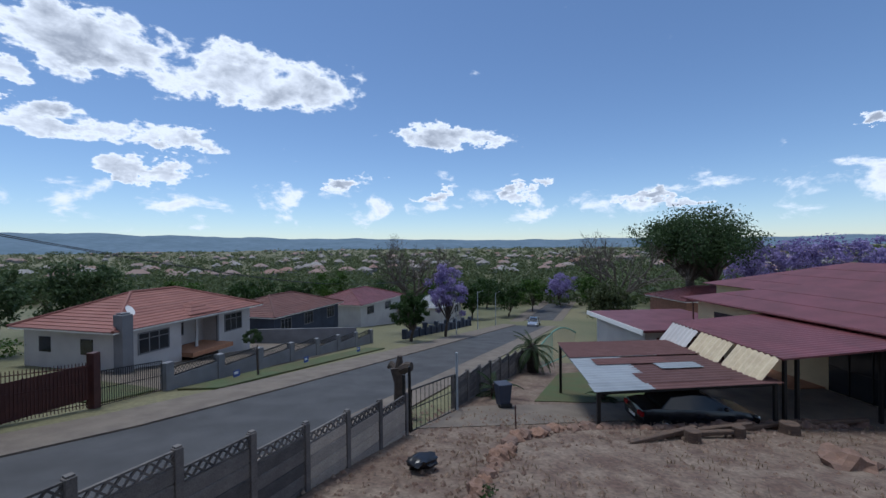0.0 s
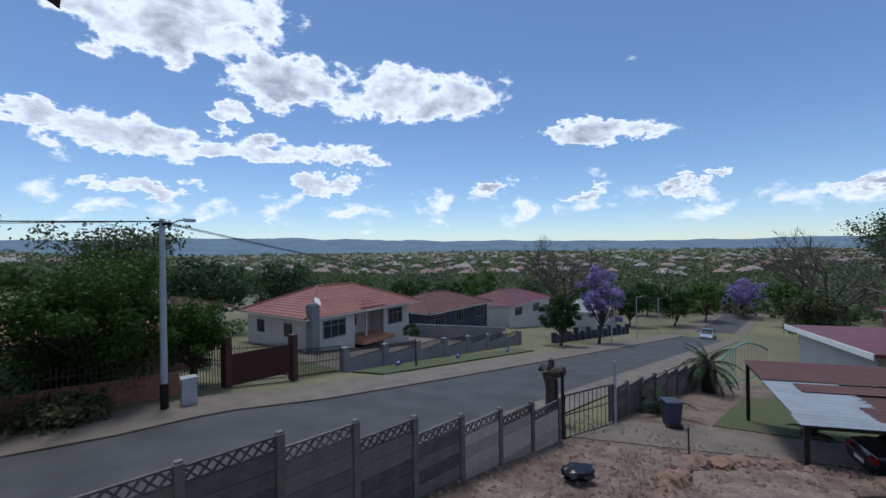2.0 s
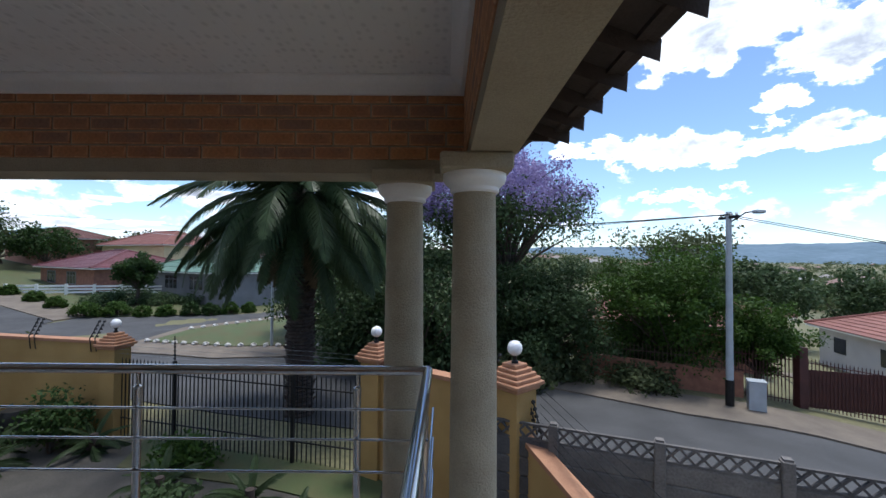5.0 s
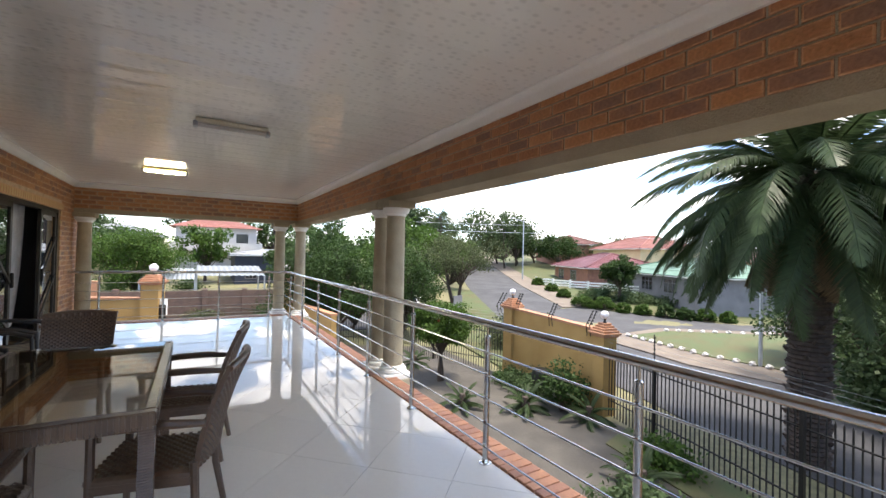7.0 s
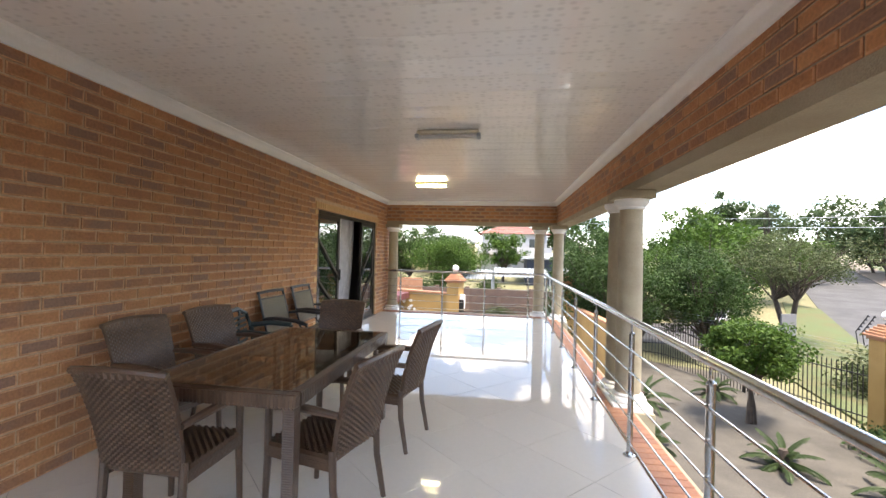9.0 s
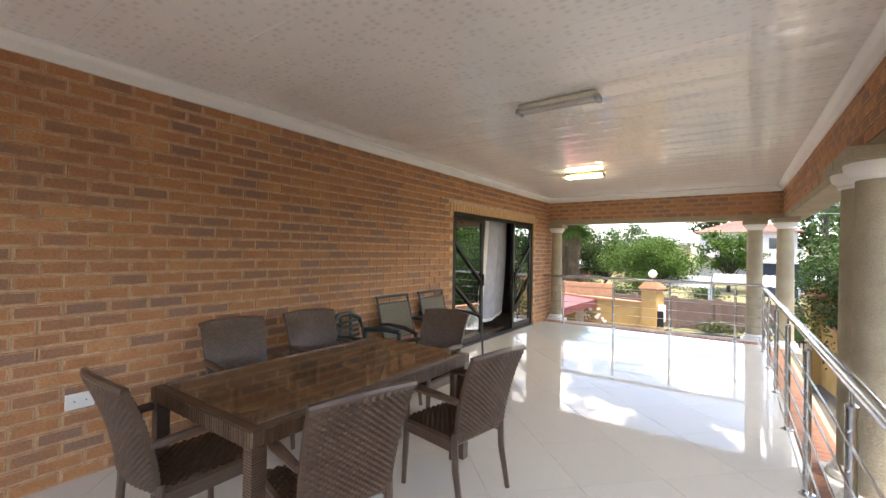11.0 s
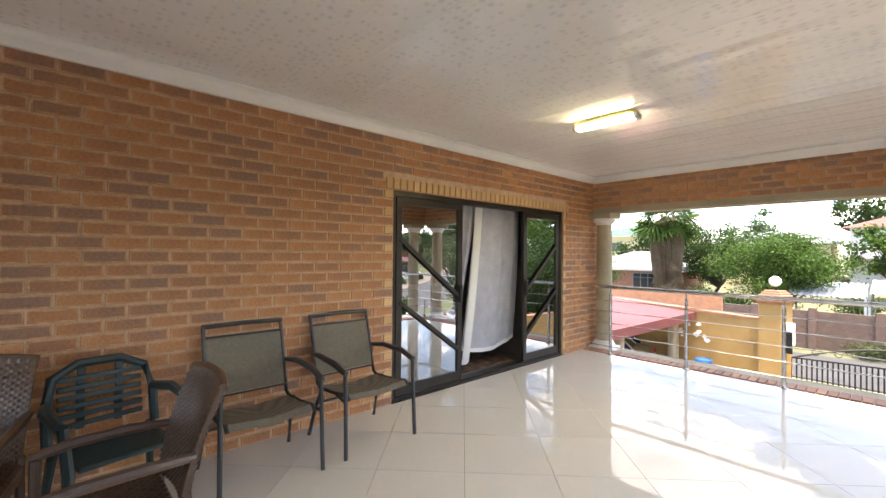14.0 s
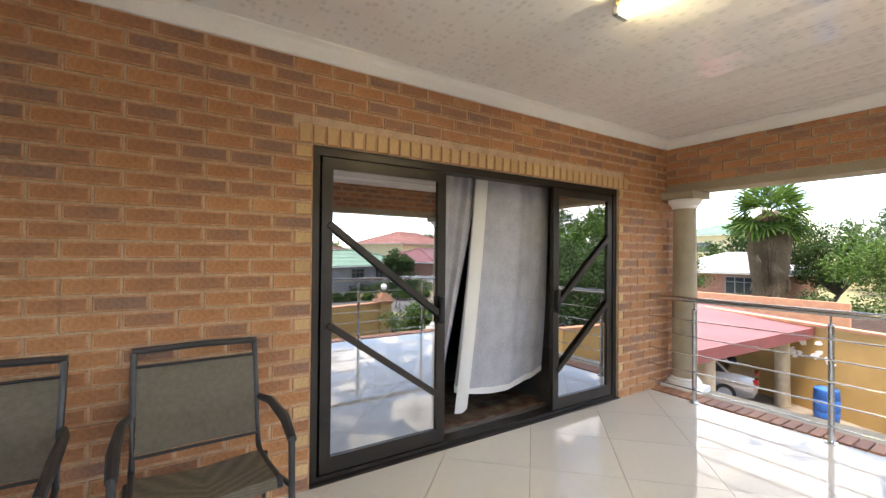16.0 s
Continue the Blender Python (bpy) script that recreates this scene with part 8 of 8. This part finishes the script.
def fan_leaf(length, m_name, material, spread=1.9):
    me = Mesh()
    me.tube([(0, 0, 0), (length * 0.45, 0, 0.05)], [0.02, 0.012], 4)
    for k in range(17):
        a = (k / 16 - 0.5) * 2 * spread
        base = Vector((length * 0.42, 0, 0.05))
        tip = base + Vector((math.cos(a), math.sin(a), -0.25 - 0.2 * abs(math.sin(a)))) * length * 0.6
        side_ = Vector((-math.sin(a), math.cos(a), 0)) * 0.028 * length
        mid = base.lerp(tip, 0.55) + Vector((0, 0, 0.05))
        me.add([base, mid + side_, tip, mid - side_], [(0, 1, 2, 3)])
    return me.data(m_name, material)


fl_green, fl_dry = fan_leaf(2.9, "leaf", LEAF_BRIGHT), fan_leaf(1.9, "leaf", LEAF_DRY, 0.6)
for k in range(30):
    u = k / 30
    piece("leaf", fl_green, fp, Matrix.Translation((0, 0, 7.3 - 0.3 * u)) @ Matrix.Rotation(k * 2.4 + rgp.uniform(-0.3, 0.3), 4, "Z") @ Matrix.Rotation(-radians(74 - 112 * u + rgp.uniform(-12, 12)), 4, "Y") @ Matrix.Rotation(rgp.uniform(-0.7, 0.7), 4, "X"))
for k in range(150):
    u = k / 150
    piece("leaf", fl_dry, fp, Matrix.Translation((0, 0, 7.1 - 4.9 * u + rgp.uniform(-0.2, 0.2))) @ Matrix.Rotation(k * 2.4, 4, "Z") @ Matrix.Translation((0.75 - 0.4 * u + rgp.uniform(-0.15, 0.15), 0, 0)) @ Matrix.Rotation(radians(84 + rgp.uniform(-12, 6)), 4, "Y") @ Matrix.Rotation(rgp.uniform(-0.6, 0.6), 4, "X"))
# trees behind
tree(-1.6, 36.6, 3.3, 4.0, LEAF_BRIGHT, "broad light green tree behind the brick wall", 171, low=0.25, clumps=110, per=240, leaf=0.07)
tree(-7.6, 45.5, 4.3, 3.6, LEAF, "rounded tree dotted with white flowers", 172, low=0.2, clumps=90, per=170, leaf=0.09)
frn = leaf_cloud(np.random.default_rng(5), [(-7.6 + 3.2 * math.cos(a) * s, 45.0 + 2.4 * math.sin(a) * s, 1.6 + 1.9 * t) for a, s, t in [(k * 1.7, 0.6 + 0.4 * ((k * 7) % 10) / 10, ((k * 3) % 11) / 10) for k in range(40)]], [0.5] * 40, 7, 0.1)
tagged(leaf_part("blossom", *frn, BLOSSOM_W, None, "white flowers on the rounded tree"), "", "flowers", "", "stuff")
tree(-14.5, 37.0, 3.0, 2.8, LEAF, "green tree beside the fence", 173, low=0.1, clumps=80, per=160, leaf=0.08)
tree(-15.0, 52, 5.2, 4.0, LEAF, "green tree behind the houses", 174, low=0.1, clumps=50, per=80, leaf=0.18)
tree(9.5, 40, 3.2, 2.6, LEAF, "leafy tree beside the grey building", 175, low=0.1, clumps=50, per=100, leaf=0.12)
tree(0.5, 72, 10, 4.0, LEAF, "tall open-crowned tree on the skyline", 176, low=0.45, clumps=40, per=60, leaf=0.2)
tree(12, 66, 9, 6.0, LEAF, "large tree on the skyline", 177, low=0.2, clumps=60, per=80, leaf=0.22)
tree(3, 50, 4.2, 3.0, LEAF_BRIGHT, "light green tree beside the houses", 178, low=0.2, clumps=50, per=80, leaf=0.15)
feather_palm(11, 58, 8.0, 0.22, 2.4, 30, "slender palm on the skyline", 179, width=0.4, leaflets=24, dry=8)
tree(14.5, 44, 5.0, 3.6, LEAF, "leafy tree behind the street", 180, low=0.1, clumps=50, per=90, leaf=0.16)
tree(-22, 46, 4.0, 5.0, LEAF_BRIGHT, "light green tree beyond the fence", 181, low=0.1, clumps=50, per=80, leaf=0.18)
for k, (x, y, tp) in enumerate(((-30, 60, 6), (-20, 66, 7), (-10, 70, 7.5), (20, 72, 9), (24, 40, 3.5), (-6, 58, 4.6))):
    tree(x, y, tp, 5, (LEAF, LEAF_BRIGHT, LEAF_DARK)[k % 3], "leafy tree among the houses on the hill", 182 + k, low=0.1, clumps=46, per=70, leaf=0.2)
# houses behind
TH_ = thing("white_villa", "white and pink two-storey house with a red tile roof", "house", at(9.0, 60.0, -1.2, 180))
part("wall", Mesh().box(0, -7, -2, 9, 0, 5.4), HWALL, TH_)
part("roof", hip_roof(Mesh(), -0.6, -7.6, 9.6, 0.6, 5.4, 1.5), ROOF_TILE, TH_)
for wx0, wx1 in ((1.0, 2.4), (5.2, 7.2)):
    part("window", Mesh().box(wx0, 0.003, 3.4, wx1, 0.05, 4.7), DARKGLASS, TH_)
part("balcony", Mesh().box(-0.5, 0.0, 2.5, 9.5, 1.6, 2.75).box(-0.5, 1.5, 2.75, 9.5, 1.6, 3.5), HWALL, TH_)
house("grey_building", 5.6, 47.5, 0, 9, 6, 3.4, 0.5, HWALL_NAVY, ROOF_GREY, "grey flat-roofed building with bright windows", windows=((1, 2, 1, 2.2, 0), (5, 6.4, 1, 2.2, 0)), base=-2.4, course=2)
house("grey_roof_house", -19.0, 45.0, 0, 9, 7, 2.7, 1.6, HWALL_BRICK, ROOF_GREY, "brick house with a grey roof and white window", windows=((5, 7, 1, 2.3, 0),), base=-2.6, course=1)
house("far_house", -10.5, 62, 0, 9, 7, 2.6, 1.3, HWALL_CREAM, ROOF_GREY, "cream house on the hill", windows=((2, 4, 1, 2, 0), (6, 7.5, 1, 2, 0)), base=0.3)
house("far_house", -26.0, 60, 0, 12, 8, 3.0, 1.4, HWALL_CREAM, ROOF_GREEN, "cream house with a green roof on the hill", windows=((2, 4, 1, 2, 0),), base=1.0)

# ---- pieces of walls and floors ----
BL, BH, JT = 0.221, 0.0762, 0.0113


BRICK_RIM_FACES = range(4, 12)


def brick_data(name, length, height, depth, material):
    """One brick with worn arrises and a sanded rim; its back lies at x = 0, its face at x = depth."""
    e, w = 0.004, 0.009
    me = Mesh()
    vs = [(0, 0, 0), (0, length, 0), (0, length, height), (0, 0, height), (depth - e, 0, 0), (depth - e, length, 0), (depth - e, length, height), (depth - e, 0, height),
          (depth, e, e), (depth, length - e, e), (depth, length - e, height - e), (depth, e, height - e),
          (depth - 0.0008, w, w), (depth - 0.0008, length - w, w), (depth - 0.0008, length - w, height - w), (depth - 0.0008, w, height - w)]
    fs = [(0, 1, 5, 4), (1, 2, 6, 5), (2, 3, 7, 6), (3, 0, 4, 7), (4, 5, 9, 8), (5, 6, 10, 9), (6, 7, 11, 10), (7, 4, 8, 11),
          (8, 9, 13, 12), (9, 10, 14, 13), (10, 11, 15, 14), (11, 8, 12, 15), (12, 13, 14, 15)]
    me.add(vs, fs)
    data = me.data(name, material)
    data.materials.append(BRICK_RIM)
    for k in BRICK_RIM_FACES:
        data.polygons[k].material_index = 1
    return me, data


rng = random.Random(4)
full_mesh, full_brick = brick_data("brick", BL, BH, 0.014, BRICK)
cut_cache = {}
rest = Mesh()
course = 0
z = 0.0
while z + BH < ZC + 0.02:
    y = DOOR0 - 32 * (BL + JT) + JT - (BL + JT) / 2 * (course % 2)
    while y < 11.08:
        spans = [(max(y, -0.5), y + BL)] if y + BL > -0.46 else []
        if z < DOORH - 0.02:
            spans = [s for s in ((max(y, -0.5), min(y + BL, DOOR0)), (max(y, DOOR1), y + BL)) if s[1] - s[0] > 0.03]
        elif z < DOORH + 0.11:
            spans = [s for s in ((max(y, -0.5), min(y + BL, DOOR0 - 0.09)), (max(y, DOOR1 + 0.09), y + BL)) if s[1] - s[0] > 0.03]
        if z < DOORH - 0.02 and course % 2:
            for k, (a, b) in enumerate(spans):
                if abs(b - DOOR0) < 1e-6 or abs(a - DOOR1) < 1e-6:
                    w = min(0.105, b - a)
                    p0 = b - w if abs(b - DOOR0) < 1e-6 else a
                    piece("brick", brick_data("brick", w, BH, 0.016, BRICK_PALE)[1], wall_west, Matrix.Translation((-0.014, p0, z)))
                    spans[k] = (a, b - w - JT) if abs(b - DOOR0) < 1e-6 else (a + w + JT, b)
            spans = [s for s in spans if s[1] - s[0] > 0.03]
        for a, b in spans:
            dx = -0.014 + rng.uniform(-0.0015, 0.0015)
            if 4.4 < a < 6.86:
                key = round(b - a, 2)
                if abs(key - BL) < 0.006:
                    data = full_brick
                else:
                    if key not in cut_cache:
                        cut_cache[key] = brick_data("brick", b - a, BH, 0.014, BRICK)[1]
                    data = cut_cache[key]
                piece("brick", data, wall_west, Matrix.Translation((dx, a, z)))
            else:
                k = (b - a) / BL
                rest.add([(p[0] + dx, a + p[1] * k, z + p[2]) for p in full_mesh.v], full_mesh.f)
        y += BL + JT
    z += BH + JT
    course += 1
wall_rest = tagged(part("bricks", rest, BRICK_J, wall_west), "", "", "", "stuff")
wall_rest.data.materials.append(BRICK_RIM)
wall_rest.data.polygons.foreach_set("material_index", [1 if k % 13 in BRICK_RIM_FACES else 0 for k in range(len(wall_rest.data.polygons))])
# soldier course over the door
_, soldier = brick_data("brick", 0.075, 0.112, 0.018, BRICK_PALE)
y = DOOR0 - 0.085
while y < DOOR1 + 0.08:
    piece("brick", soldier, wall_west, Matrix.Translation((-0.012, y, DOORH + 0.004)))
    y += 0.0845
# inner faces of the beams
for nm, beam in (("east", beam_east), ("north", beam_north), ("south", beam_south)):
    for c in range(5):
        zz = ZB + 0.085 + c * (BH + JT)
        t0, t1 = (Y0B, Y1B) if nm == "east" else (0.0, XB)
        s = t0 - (BL + JT) / 2 * (c % 2)
        while s < t1 - 0.02:
            a, b = max(s, t0), min(s + BL, t1)
            if b - a > 0.04:
                key = round(b - a, 2)
                if key not in cut_cache:
                    cut_cache[key] = brick_data("brick", b - a, BH, 0.014, BRICK)[1]
                if nm == "east":
                    m = Matrix.Translation((XB + 0.012, b, zz)) @ Matrix.Rotation(math.pi, 4, "Z")
                elif nm == "north":
                    m = Matrix.Translation((a, Y1B + 0.012, zz)) @ Matrix.Rotation(-math.pi / 2, 4, "Z")
                else:
                    m = Matrix.Translation((b, Y0B - 0.012, zz)) @ Matrix.Rotation(math.pi / 2, 4, "Z")
                piece("brick", cut_cache[key], beam, m)
            s += BL + JT

# floor tiles, laid on the diagonal


def clip_poly(poly, x0, y0, x1, y1):
    for ax, lim, keep in ((0, x0, 1), (0, x1, -1), (1, y0, 1), (1, y1, -1)):
        out = []
        for i in range(len(poly)):
            p, q = poly[i], poly[(i + 1) % len(poly)]
            ip, iq = (p[ax] - lim) * keep >= 0, (q[ax] - lim) * keep >= 0
            if ip:
                out.append(p)
            if ip != iq:
                k = (lim - p[ax]) / (q[ax] - p[ax])
                out.append((p[0] + (q[0] - p[0]) * k, p[1] + (q[1] - p[1]) * k))
        poly = out
        if len(poly) < 3:
            return []
    return poly


TS, TG = 0.6, 0.003
r2 = math.sqrt(0.5)
whole_tile = None
for i in range(-2, 26):
    for j in range(-14, 14):
        cx, cy = (i - j) * TS * r2 + 0.1, (i + j) * TS * r2 - 0.3
        h = (TS - TG) * r2
        sq = [(cx + h, cy), (cx, cy + h), (cx - h, cy), (cx, cy - h)]
        cl = clip_poly(sq, 0.002, -0.15, 3.868, 10.468)
        if len(cl) < 3 or abs(sum(a[0] * b[1] - b[0] * a[1] for a, b in zip(cl, cl[1:] + cl[:1]))) < 0.01:
            continue
        local = [(x - cx, y - cy) for x, y in cl]
        if len(cl) == 4 and all(abs(math.hypot(*p) - h) < 1e-4 for p in local):
            if whole_tile is None:
                whole_tile = Mesh().prism(local, -0.006, 0.0).data("tile", TILE)
            piece("tile", whole_tile, floor, Matrix.Translation((cx, cy, 0)))
        else:
            piece("tile", Mesh().prism(local, -0.006, 0.0).data("tile", TILE), floor, Matrix.Translation((cx, cy, 0)))

# brick-on-edge ledge outside the tiles
ledge = setting("trim_ledge", Mesh().box(3.872, -0.42, -0.03, 4.12, 10.72, -0.008).box(0, 10.472, -0.03, 3.872, 10.72, -0.008).box(0, -0.42, -0.03, 3.872, -0.165, -0.008), MORTAR, "terracotta brick ledge round the veranda floor", "ledge")
lb = Mesh().box(0, 0, -0.02, 0.235, 0.078, 0.012, None, 0.004).data("brick", LEDGE)
y = -0.41
while y < 10.63:
    piece("brick", lb, ledge, Matrix.Translation((3.88 + rng.uniform(-0.003, 0.003), y, rng.uniform(-0.002, 0.002))))
    y += 0.088
x = 0.01
while x < 3.78:
    piece("brick", lb, ledge, Matrix.Translation((x + 0.078, 10.478, rng.uniform(-0.002, 0.002))) @ Matrix.Rotation(math.pi / 2, 4, "Z"))
    piece("brick", lb, ledge, Matrix.Translation((x + 0.078, -0.405, rng.uniform(-0.002, 0.002))) @ Matrix.Rotation(math.pi / 2, 4, "Z"))
    x += 0.088
